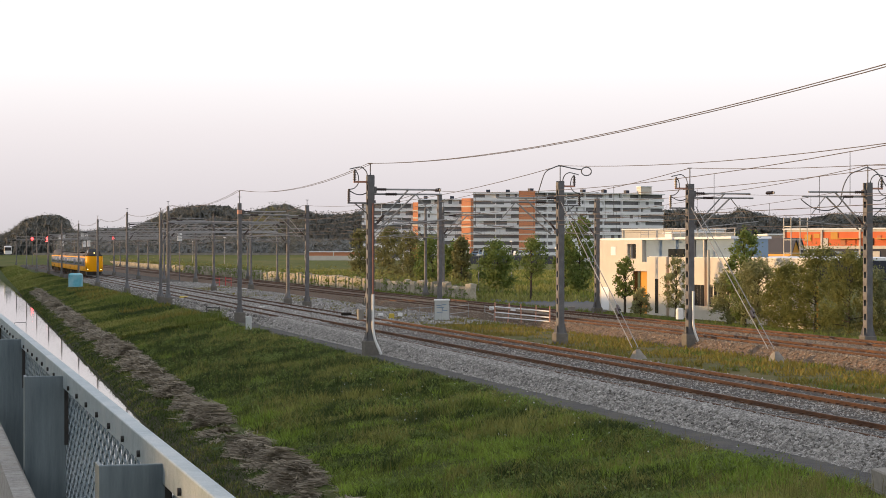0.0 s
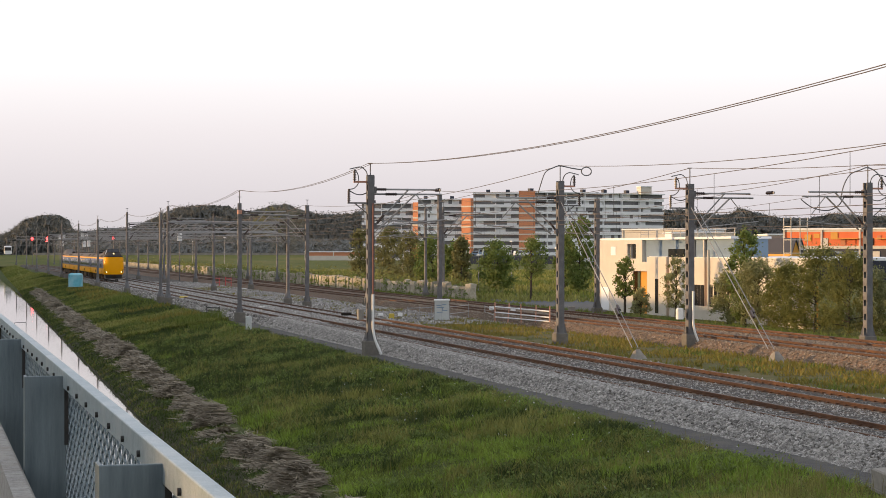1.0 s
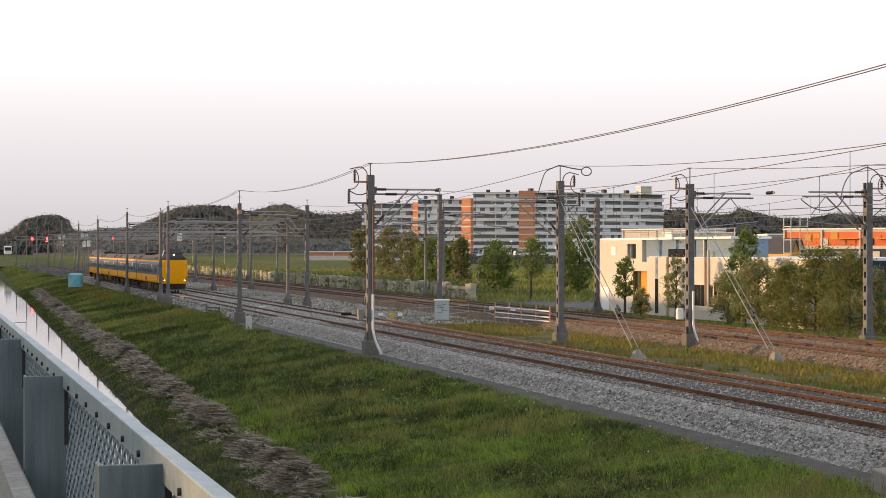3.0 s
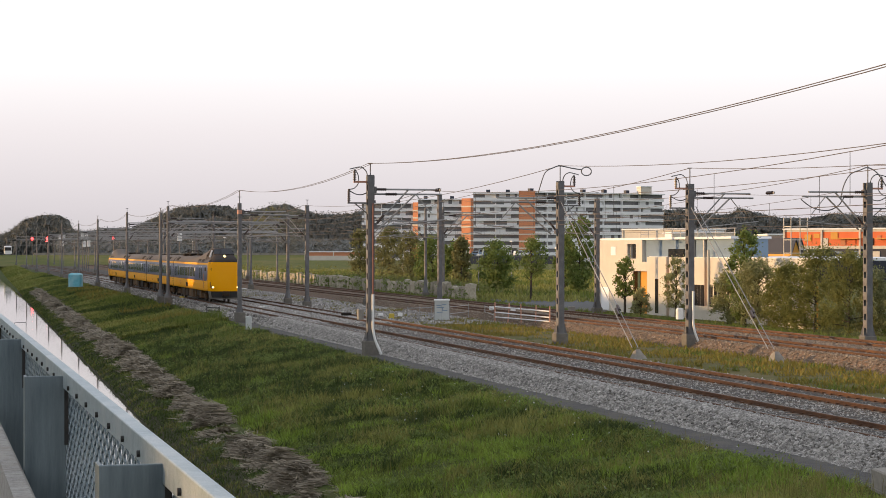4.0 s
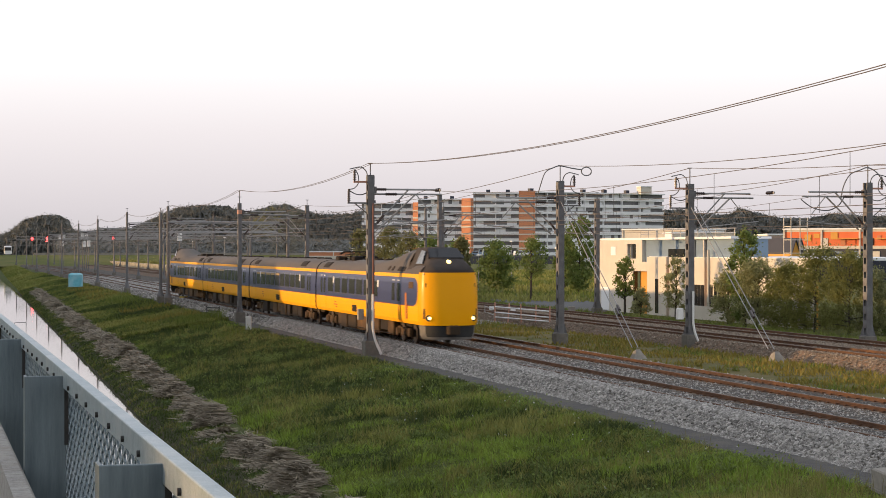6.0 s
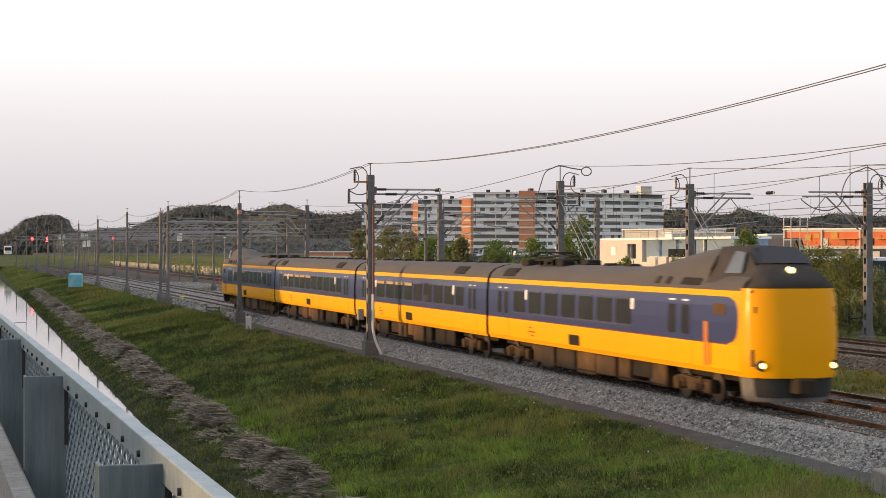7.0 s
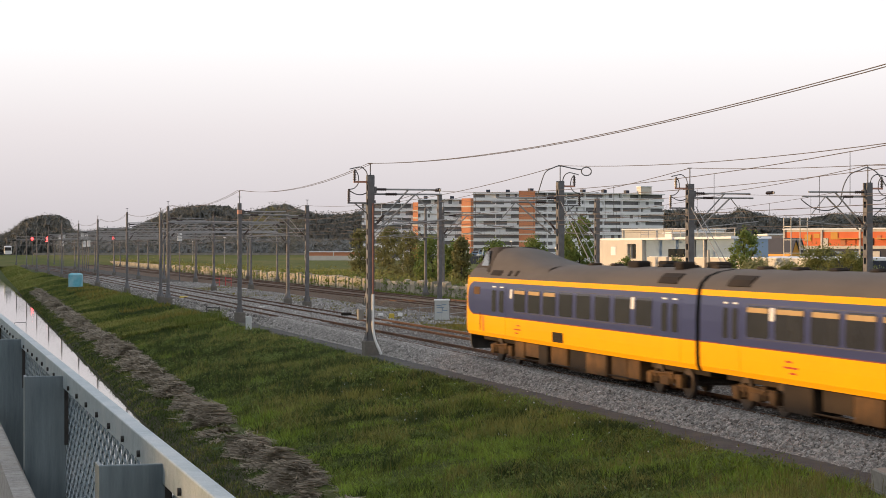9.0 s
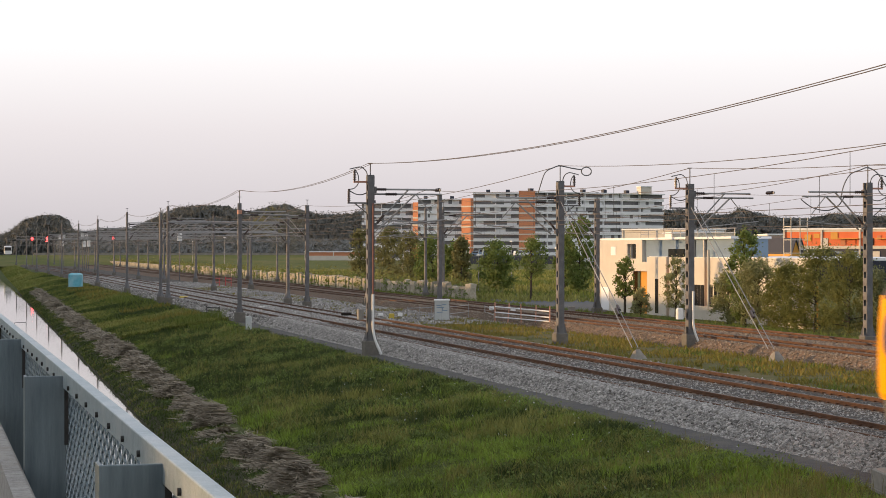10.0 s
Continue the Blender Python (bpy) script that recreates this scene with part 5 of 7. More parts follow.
# ---- far apartment slabs ----
TURN = Matrix.Rotation(radians(-38), 3, "Z")
def slab(px0, px1, depth, ptop, pbase, storeys, tower, seed, label, d1=None):
    """Gallery flats: concrete bands, dark glazing, brick stair tower at the px `tower` range."""
    rng = random.Random(seed)
    t = empty("apartment_block")
    tagged(t, label, "apartment building", "apartment slabs")
    d1 = d1 or depth

    def P(px, py, k):
        u = (px - 784) / 3509.7
        return Vector(((u * 0.2418 - 0.9703) * k, (u * 0.9703 + 0.2418) * k, 4.417 + (441.9 - py) / 3509.7 * k))
    a, bpt = P(px0, ptop, depth), P(px1, ptop, d1)
    along = (bpt - a)
    along.z = 0
    L = along.length
    along.normalize()
    back = Vector((-0.9703, 0.2418, 0))
    zt = a.z
    H = zt + 0.5
    fh = H / storeys
    rot = math.atan2(along.y, along.x)
    t.matrix_basis = pose(a.x, a.y, -0.5, 0, 0, math.degrees(rot))
    part("wall", Build().box(L / 2, 3.0, H / 2, L, 3.0, H), M_FLATG, t, "shaded glazing and recessed gallery wall")
    part("roof", Build().box(L / 2, 2.2, H + 0.2, L + 0.6, 4.6, 0.5), M_FLATC, t)
    for s in range(storeys):
        part("balcony_band", Build().box(L / 2, 0.6, s * fh + 0.55, L, 0.25, 1.25).box(L / 2, 1.1, s * fh + 0.02, L, 1.2, 0.2), M_FLATC, t, "pale concrete gallery parapet")
        x = 1.0
        b = Build()
        while x < L - 3:
            w = rng.uniform(1.5, 4.2)
            if rng.random() < 0.40:
                b.box(x + w / 2, 1.42, s * fh + fh * 0.68, w, 0.1, fh * 0.62)
            x += w + rng.uniform(0.8, 2.4)
        part("wall_panel", b, M_FLATC, t)["kind"] = "stuff"
    fin = Build()
    for k in range(1, int(L / 9)):
        fin.box(k * 9.0, 0.9, H / 2, 0.3, 1.2, H)
    part("dividing_walls", fin, M_FLATC, t)
    rb = Build()
    for k in range(int(L / 11)):
        rb.box(4 + k * 11 + rng.uniform(-2, 2), 2.5, H + 1.0, 1.6, 1.6, 1.3)
    part("roof_vents", rb, M_DKBLUE, t)
    for p0, p1 in tower:
        u0, u1 = (p0 - px0) / (px1 - px0) * L, (p1 - px0) / (px1 - px0) * L
        tw = part("stair_tower", Build().box((u0 + u1) / 2, -1.2, H / 2 + 0.3, (u1 - u0) * 1.12, 2.6, H + 0.6, TURN), M_BRICK, t, "orange brick stair tower")
        for s in range(1, storeys):
            part("pale_band", Build().box((u0 + u1) / 2, -1.2, s * fh, (u1 - u0) * 1.12 + 0.2, 2.8, 0.62, TURN), M_WALLW, tw)
    return t


slab(936, 1176, 760, 341, 440, 10, [(920, 940)], 1, "long grey gallery apartment slab with brick stair tower", d1=795)
slab(838, 945, 800, 343, 440, 10, [], 2, "grey gallery apartment slab, set back")
slab(740, 845, 850, 354, 440, 9, [(819, 837)], 3, "grey apartment slab with a brick stair tower, farther off")
slab(640, 752, 900, 361, 440, 8, [(733, 748)], 4, "grey apartment slab with a brick stair tower, standing back")
pent = empty("roof_house")
pent.matrix_basis = Matrix.Translation(Vector(((356 / 3509.7 * 0.2418 - 0.9703) * 787, (356 / 3509.7 * 0.9703 + 0.2418) * 787, 4.417 + (441.9 - 341) / 3509.7 * 787 - 0.5)))
tagged(pent, "pale plant room on the apartment roof", "roof house")
part("walls", Build().cbox(0, 0, 1.2, 5, 4.5, 3.0, 0.1), M_WALLW, pent)
part("cap", Build().box(0, 0, 2.8, 5.4, 4.9, 0.25), M_FLATC, pent)


# ---- white trackside building ----
def white_building():
    t = empty("white_building", pose(-155.0, 52.0, -0.6))
    tagged(t, "two-storey white rendered workshop with blue-grey upper panels", "building")
    # front wall piers with openings between them, along x
    T = 0.3

    def wall(x0, x1, z0, z1, y=0.0):
        part("front_wall", Build().box((x0 + x1) / 2, y + T / 2, (z0 + z1) / 2, x1 - x0, T, z1 - z0), M_WALLW, t, "sunlit white rendered wall")
    # ground and upper floor: from left corner (x=0) to x=11.1 two storeys
    wall(0, 8.1, 0, 3.34)
    wall(0, 11.1, 3.34, 4.05)
    wall(0, 6.4, 4.05, 5.75)
    wall(8.6, 10.0, 4.05, 5.75)
    wall(6.4, 8.6, 5.45, 5.75)
    wall(6.4, 8.6, 4.05, 4.3)
    part("door_leaf", Build().box(9.6, 0.55, 1.67, 3.0, 0.12, 3.34), M_YDOOR, t, "yellow recessed roller door")
    part("door_frame", Build().box(8.16, 0.1, 1.66, 0.12, 0.33, 3.32), M_DARKG, t)
    w = part("window", Build().box(7.5, 0.25, 4.87, 2.2, 0.06, 1.15), M_DARKG, t, "dark upper window")
    part("window_frame", Build().box(6.45, 0.12, 4.87, 0.1, 0.2, 1.15).box(7.1, 0.16, 4.87, 0.08, 0.14, 1.15).box(8.55, 0.12, 4.87, 0.1, 0.2, 1.15), M_WALLW, w)
    part("side_wall", Build().box(-0.15, 1.4, 2.9, 0.3, 2.8, 5.8), M_WALLW, t, "white end wall")
    for z in (4.2, 1.6):
        part("side_window", Build().box(-0.31, 1.5, z, 0.04, 1.4, 1.9), M_DARKG, t)
    # lower right wing piers
    for x0, x1 in ((11.1, 15.3), (15.9, 20.0), (20.9, 23.0), (23.9, 28.0), (28.3, 34.0), (34.3, 41.0)):
        part("wing_wall", Build().box((x0 + x1) / 2, 0.15, 2.225, x1 - x0, 0.3, 4.45), M_WALLW, t, "white rendered wall panel")
    part("recess", Build().box(26, 0.42, 2.2, 30, 0.1, 4.4), M_YDOOR, t, "brownish recessed joint wall")
    for x in (21.3, 22.0, 22.7, 24.3, 25.2, 26.0, 26.8):
        part("low_window", Build().box(x, -0.02, 1.75, 0.55, 0.06, 1.5), M_DARKG, t)
    part("low_plinth", Build().box(24.2, -0.06, 0.5, 6.8, 0.1, 1.0), M_WALLW, t)
    part("slit_window", Build().box(13.3, -0.02, 1.5, 0.6, 0.06, 2.6), M_DARKG, t, "tall dark slit window")
    part("wing_roof", Build().box(26, 7, 4.40, 30, 13.6, 0.16), M_FLATC, t)
    part("downpipe", Build().tube((24.0, -0.1, 0.6), (24.0, -0.1, 5.0), 0.11, 8), M_WALLW, t)
    # set back blue-grey upper storey
    part("upper_wall", Build().box(18.9, 0.42, 4.90, 17.8, 0.25, 1.70), M_WALLB, t, "blue-grey sandwich panel wall")
    part("upper_body", Build().box(14.1, 1.7, 4.95, 27.4, 2.2, 1.6), M_WALLB, t)
    part("upper_dark_window", Build().box(16.8, 0.26, 4.75, 3.2, 0.12, 0.62), M_DARKG, t)
    rr = part("roof", Build().box(13.9, 1.5, 5.84, 28.0, 3.0, 0.16), M_FLATC, t)
    rl = Build()
    for k in range(12):
        rl.tube((3 + k * 1.8, 2.4, 5.9), (3 + k * 1.8, 2.4, 6.55), 0.03, 5)
    for z in (6.25, 6.55):
        rl.tube((3, 2.4, z), (23, 2.4, z), 0.03, 5)
    part("roof_rail", rl, M_MASTL, t)
    for x in (20.5, 22.6):
        part("flue", Build().tube((x, 0.2, 4.4), (x, 0.2, 5.7), 0.14, 8), M_MASTL, t)
    part("notice", Build().box(3.2, -0.02, 4.9, 1.2, 0.03, 0.7), M_FLATC, t, "faint grey wall painting")
    # flat grey panel laid on the wall's foot to stand in for shade
    part("corner_door", Build().box(1.2, -0.03, 1.0, 1.9, 0.05, 1.9), M_FLATC, t, "flat grey panel standing in for shade at the wall's foot")


white_building()


def gabled(px, py_base, ptop, pw, depth, wall, label):
    u = (px - 784) / 3509.7
    x, y = (u * 0.2418 - 0.9703) * depth, (u * 0.9703 + 0.2418) * depth
    w = pw * depth / 3509.7
    h = (441.9 - ptop) * depth / 3509.7 + 4.9
    t = empty("gabled_house", pose(x, y, -0.5, 0, 0, 104))
    tagged(t, label, "house", "gabled houses")
    b = Build()
    pr = [(-w / 2, 0), (w / 2, 0), (w / 2, h * 0.72), (0, h), (-w / 2, h * 0.72)]
    b.add([(a, 0, z) for a, z in pr] + [(a, -9, z) for a, z in pr], [(0, 1, 2, 3, 4), (9, 8, 7, 6, 5)] + [(i, (i + 1) % 5, 5 + (i + 1) % 5, 5 + i) for i in range(5)])
    part("walls", b, wall, t)
    r = Build()
    for s in (-1, 1):
        r.add([(s * w * 0.54, 0.2, h * 0.70), (0, 0.2, h * 1.03), (0, -9.2, h * 1.03), (s * w * 0.54, -9.2, h * 0.70), (s * w * 0.54, 0.2, h * 0.66), (0, 0.2, h * 0.99), (0, -9.2, h * 0.99), (s * w * 0.54, -9.2, h * 0.66)],
              [(0, 1, 2, 3), (4, 7, 6, 5), (0, 4, 5, 1), (3, 2, 6, 7), (0, 3, 7, 4)])
    part("roof", r, M_DKBLUE, t)
    return t


gabled(1342, 0, 424, 17, 300, M_YDOOR, "ochre gabled house front")
gabled(1353, 0, 424, 18, 310, M_WALLW, "white gabled house front")
gabled(1320, 0, 420, 10, 320, M_YDOOR, "ochre gabled house front")


def far_hall(px0, px1, depth, ptop, bands, label, name="industrial_hall", turn=0):
    """Long low hall facing the camera: horizontal bands (bottom z, top z, material)."""
    uc = ((px0 + px1) / 2 - 784) / 3509.7
    x, y = (uc * 0.2418 - 0.9703) * depth, (uc * 0.9703 + 0.2418) * depth
    L = (px1 - px0) / 3509.7 * depth / math.cos(radians(turn))
    t = empty(name, pose(x, y, -0.5, 0, 0, 90 - math.degrees(0.2442) - turn))
    tagged(t, label, "industrial hall", "far halls")
    H = (441.9 - ptop) / 3509.7 * depth + 4.917
    part("body", Build().box(0, 8, H / 2, L, 15, H - 0.3), M_FLATC, t)
    for z0, z1, m in bands:
        part("wall_band", Build().box(0, 0.4, (z0 + z1) / 2 * H, L, 0.25, (z1 - z0) * H), m, t)
    part("roof", Build().box(0, 8, H, L + 0.5, 16, 0.25), M_FLATC, t)
    n = max(2, int(L / 6))
    for k in range(n + 1):
        part("pilaster", Build().box(-L / 2 + L * k / n, 0.2, H / 2, 0.3, 0.3, H), M_WALLW, t)
    return t, L, H


oh, oL, oH = far_hall(1402, 1640, 330, 405, [(0, 0.60, M_DKBLUE), (0.60, 0.66, M_WALLW), (0.66, 0.94, M_ORANGE), (0.94, 1.0, M_WALLW)], "orange and white industrial hall lit by low sun", turn=36)
rngb = random.Random(4)
for k in range(14):
    xx = -oL / 2 + 1.2 + k * 1.6
    part("bay_panel", Build().box(xx, 0.22, oH * rngb.choice((0.74, 0.82, 0.86)), rngb.uniform(0.7, 1.4), 0.12, oH * rngb.uniform(0.06, 0.16)), rngb.choice((M_WALLW, M_YDOOR, M_BRICK, M_ORANGE, M_DARKG)), oh)
for k in range(6):
    part("door_bay", Build().box(-oL / 2 + 3 + k * 3.4, 0.2, oH * 0.3, 1.5, 0.12, oH * 0.5), rngb.choice((M_WALLW, M_WALLB, M_ORANGE, M_DARKG)), oh)
for ax, aw in ((-2.0, 4.0), (4.5, 3.0)):
    part("awning", Build().box(ax, -0.2, oH * 0.80, aw, 1.1, 0.12), M_YDOOR, oh, "yellow awning")
st = empty("scaffold_tower", pose(*at_pixel(1408, 405, 84)[:2], -0.5))
tagged(st, "slim white scaffold tower", "scaffold")
for k in range(6):
    part("frame", Build().box(0, 0, 0.5 + k * 1.35, 1.8, 1.8, 0.07).tube((-0.9, -0.9, k * 1.35), (-0.9, -0.9, k * 1.35 + 1.4), 0.05, 5).tube((0.9, -0.9, k * 1.35), (0.9, -0.9, k * 1.35 + 1.4), 0.05, 5).tube((-0.9, 0.9, k * 1.35), (-0.9, 0.9, k * 1.35 + 1.4), 0.05, 5).tube((0.9, 0.9, k * 1.35), (0.9, 0.9, k * 1.35 + 1.4), 0.05, 5), M_WALLW, st)
far_hall(1190, 1300, 400, 412, [(0, 0.85, M_DKBLUE), (0.85, 1.0, M_WALLW)], "dark low warehouse with a white roof edge")
far_hall(1360, 1402, 380, 415, [(0, 0.8, M_DKBLUE), (0.8, 1.0, M_WALLW)], "dark low shed with a white roof edge")
far_hall(1105, 1215, 420, 406, [(0, 0.6, M_DKBLUE), (0.6, 1.0, M_WALLW)], "low pale sunlit hall", turn=36)
far_hall(540, 640, 560, 446, [(0, 0.74, M_WALLW), (0.74, 1.0, M_BRICK)], "long low white and brown greenhouse shed")
far_hall(770, 830, 500, 438, [(0, 0.55, M_RED), (0.55, 1.0, M_WALLW)], "white and red bus shelter hall")




def ground_px(px, py, z=-0.5):
    """Point at height z seen in that direction."""
    u, v = (px - 784) / 3509.7, (441.9 - py) / 3509.7
    k = (z - 4.417) / v
    return Vector(((u * 0.2418 - 0.9703) * k, (u * 0.9703 + 0.2418) * k, z))


# ---- unseen bank added behind the walkway: it keeps the low sun off the near verge ----
def earth_bank():
    xs = np.arange(-700, 140, 1.5)

    # crest stepped and notched to place sun patches on train, walls and railing
    def crest(x):
        z = 5.86 + 0.08 * noise.noise((x * 0.05, 0, 2.0)) + 0.06 * noise.noise((x * 0.4, 0, 5.0))
        if x < -145.5:
            z = 8.95 + 0.25 * noise.noise((x * 0.12, 0, 9.0))
            if x < -247:
                z = 8.0 + 0.25 * noise.noise((x * 0.12, 0, 9.0))
            if -197 < x < -187.5:
                z = 6.67
        if x > -45:
            z = 8.4 if x < -15.8 else 7.27
        return z
    vs, fs = [], []
    prof = ((-90, 0.0), (-60, 0.75), (-44, 0.97), (-40, 1.0), (-36, 0.97), (-20, 0.5), (-9, 0.02))
    n = len(prof)
    for x in xs:
        h = crest(float(x)) + 1.3
        vs += [(float(x), y, -1.35 + h * k) for y, k in prof]
    for i in range(len(xs) - 1):
        for j in range(n - 1):
            a = i * n + j
            fs.append((a, a + n, a + n + 1, a + 1))
    tagged(new("earth_bank", raw_mesh("earth_bank", np.array(vs), np.array(fs), M_GRASS)), "unseen grassy bank added to shade the near verge", "embankment", kind="structure")


earth_bank()


# ---- low gabion wall beyond the far tracks ----
def gabion_wall():
    rng = random.Random(5)
    t = empty("gabion_wall", pose(0, 47.9, -0.55))
    tagged(t, "low pale stone gabion wall, ivy creeping between panels", "low wall")
    me = []
    for k in range(4):
        b = Build()
        q = random.Random(k)
        ring = [(-0.85, -0.3), (0.85, -0.3), (0.85, 0.3), (-0.85, 0.3)]
        rings = []
        for z in (0, 0.4, 0.8, 1.2, 1.55):
            rings.append([(x + q.uniform(-0.07, 0.07) - (0.06 if z > 1.5 and x > 0 else 0), y + q.uniform(-0.05, 0.05), z + (q.uniform(-0.12, 0.1) if z > 1.5 else 0)) for x, y in ring])
        b.loft(rings)
        me.append(b.mesh("wall_panel", M_GABION))
    x = -181.5
    n = 0
    while x > -460:
        w = rng.uniform(0.8, 1.25)
        o = new("wall_panel", me[rng.randrange(4)])
        o.parent = t
        o.matrix_basis = pose(x, rng.uniform(-0.05, 0.05), 0, 0, 0, rng.uniform(-3, 3)) @ Matrix.Diagonal((w, 1, rng.uniform(0.9, 1.12), 1))
        x -= 1.75 * w + rng.choice((0.0, 0.15, 0.5, 1.0))
        n += 1
    rest = Build()
    while x > -900:
        w = rng.uniform(1.2, 2.6)
        rest.cbox(x, 0, 0.75, w, 0.6, rng.uniform(1.3, 1.6), 0.08)
        x -= w + rng.uniform(0.1, 1.2)
    ob = part("far_wall_panel", rest, M_GABION, t)
    ob["kind"] = "stuff"
    g = np.random.default_rng(8)
    c = np.stack([g.uniform(-460, -181, 420), g.uniform(-0.45, -0.3, 420) + 47.9, g.uniform(-0.4, 1.3, 420)], 1)
    v, f = leaf_cloud(g, c, np.full(420, 0.42), 7500, 0.20)
    tagged(new("ivy", raw_mesh("ivy", v, f, M_LEAF1)), "dark ivy trailing over the low wall", "ivy", kind="stuff")
    c = np.stack([g.uniform(-900, -185, 1500), g.uniform(48.6, 52, 1500), g.uniform(-0.4, 1.2, 1500)], 1)
    v, f = leaf_cloud(g, c, np.full(1500, 0.8), 45000, 0.32)
    tagged(new("undergrowth", raw_mesh("undergrowth", v, f, M_LEAF2)), "rough undergrowth behind the low wall", "undergrowth", kind="stuff")


gabion_wall()


# ---- trackside fittings ----
def tube_fence(p, q, h, posts, mtl, label, name="tube_fence", r=0.03):
    p, q = Vector(p), Vector(q)
    t = empty(name, Matrix.Translation(p))
    tagged(t, label, "fence", "tube fences")
    d = q - p
    for k in range(posts):
        o = d * (k / (posts - 1))
        part("post", Build().tube(o, o + Vector((0, 0, h + 0.12)), r, 6), mtl, t)
    for z in (h, h * 0.5):
        part("rail", Build().tube(Vector((0, 0, z)), d + Vector((0, 0, z)), r, 6), mtl, t)
    return t


def weathered_fence(p, q):
    """White rails on rust-streaked posts, one post leaning."""
    p, q = Vector(p), Vector(q)
    t = empty("tube_fence", Matrix.Translation(p))
    tagged(t, "white railed fence with rust-streaked leaning posts", "fence", "tube fences")
    d = q - p
    for k, lean in enumerate((0.0, 0.10, -0.04, 0.06, 0.0)):
        o = d * (k / 4)
        part("post", Build().tube(o, o + Vector((0, lean, 1.32)), 0.05, 6), M_SALMON, t, "rust-streaked post")
    for z0, z1 in ((1.0, 0.98), (0.62, 0.60), (0.30, 0.34)):
        part("rail", Build().tube(Vector((0, 0, z0)), d + Vector((0, 0, z1)), 0.045, 6), M_CARW, t, "white painted rail")


tube_fence(ground_px(721, 571), ground_px(764, 569), 0.95, 3, M_MASTL, "grey tube railing beside the relay cabinet")
tube_fence(ground_px(796, 568), ground_px(829, 564), 0.95, 2, M_MASTL, "grey tube railing beside the relay cabinet")
weathered_fence(ground_px(876, 569), ground_px(973, 579))
tube_fence(ground_px(858, 562), ground_px(876, 569), 0.8, 2, M_MASTL, "short grey tube fence")


def relay_cabinet():
    p = ground_px(782, 569)
    t = empty("relay_cabinet", pose(p.x, p.y, p.z, 0, 0, -14))
    tagged(t, "pale grey relay cabinet with scribbled paint", "cabinet")
    part("body", Build().cbox(0, 0, 0.72, 0.85, 1.0, 1.42, 0.04), M_CABINET, t)
    part("lid", Build().cbox(0, 0, 1.47, 0.95, 1.1, 0.1, 0.03), M_PVC, t)
    part("plinth", Build().box(0, 0, 0.04, 0.9, 1.05, 0.12), M_CONC, t)
    for k, (yy, zz, w, h) in enumerate(((-0.2, 1.1, 0.35, 0.05), (0.15, 1.15, 0.3, 0.05), (-0.1, 0.95, 0.5, 0.06), (0.2, 0.75, 0.35, 0.05), (-0.15, 0.6, 0.4, 0.05), (0.05, 0.85, 0.05, 0.3))):
        part("paint_mark", Build().box(0.432, yy, zz, 0.006, w, h), M_WALLB, t, "blue-grey scribble")
    part("door_line", Build().box(0.43, 0.0, 0.72, 0.005, 0.015, 1.3), M_MAST, t)


M_CABINET = mat("cabinet_grey", (0.52, 0.54, 0.52), (0.44, 0.46, 0.45), 2, 0.6, c3=(0.38, 0.42, 0.42))
relay_cabinet()


def little(name, px, py, w, d, h, mtl, label, category, z=-0.5, chamfer=0.03, pole=0.0):
    p = ground_px(px, py, z)
    t = empty(name, pose(p.x, p.y, p.z, 0, 0, -12))
    tagged(t, label, category)
    part("body", Build().cbox(0, 0, pole + h / 2 - 0.02, d, w, h, chamfer), mtl, t)
    if pole:
        part("stake", Build().tube((0, 0, -0.1), (0, 0, pole + 0.05), 0.03, 6), M_MAST, t)
    else:
        part("foot", Build().box(0, 0, 0.0, d * 1.15, w * 1.15, 0.06), M_CONC, t)
    return t


little("marker_post", 440, 584, 0.36, 0.30, 0.86, M_CABINET, "short pale grey concrete marker post in the verge", "marker post", z=-0.62)
little("yellow_box", 693, 566, 0.38, 0.3, 0.45, M_YPLAST, "yellow plastic trackside box", "box")
little("small_sign", 674, 566, 0.34, 0.06, 0.2, M_PVC, "small white plate on a stake", "sign", pole=0.3, chamfer=0.01)
little("small_sign", 708, 567, 0.34, 0.06, 0.25, M_PVC, "small white plate on a stake", "sign", pole=0.3, chamfer=0.01)
little("small_sign", 870, 560, 0.36, 0.06, 0.25, M_PVC, "small white plate on a stake", "sign", pole=0.5, chamfer=0.01)
little("small_sign", 908, 560, 0.36, 0.06, 0.25, M_PVC, "small white plate on a stake", "sign", pole=0.4, chamfer=0.01)
little("point_motor", 613, 566, 0.7, 1.2, 0.5, M_UNDER, "dark point motor cover beside the track", "point motor", z=-0.4)
little("point_motor", 325, 531, 0.7, 1.0, 0.35, M_YPLAST, "yellowish weathered track box", "track box", z=-0.3)
little("junction_box", 1012, 560, 0.5, 0.4, 0.75, M_CONC, "grey concrete junction box", "junction box", z=-0.5)
little("blue_hut", 134, 508, 1.75, 1.6, 1.85, M_BLUEBOX, "sky-blue painted hut beside the line", "hut", z=-0.55, chamfer=0.22)
little("concrete_block", 1580, 872, 0.5, 1.6, 0.45, M_CONC, "concrete block at the path's edge", "block", z=-0.62)
for px in (378, 399):
    tube_fence(ground_px(px, 506, -0.3), ground_px(px + 10, 507, -0.3), 1.0, 2, M_REDW, "red and white track barrier", "track_barrier", 0.05)
tube_fence(ground_px(366, 556, -0.55), ground_px(388, 557, -0.55), 0.5, 2, M_BLACK, "low black tube stand beside the path", "tube_stand", 0.04)
for px, py in ((465, 543), (432, 512)):
    little("track_plate", px, py, 0.5, 2.2, 0.06, M_PVC, "pale plate lying between the rails", "plate", z=-0.13, chamfer=0.01)
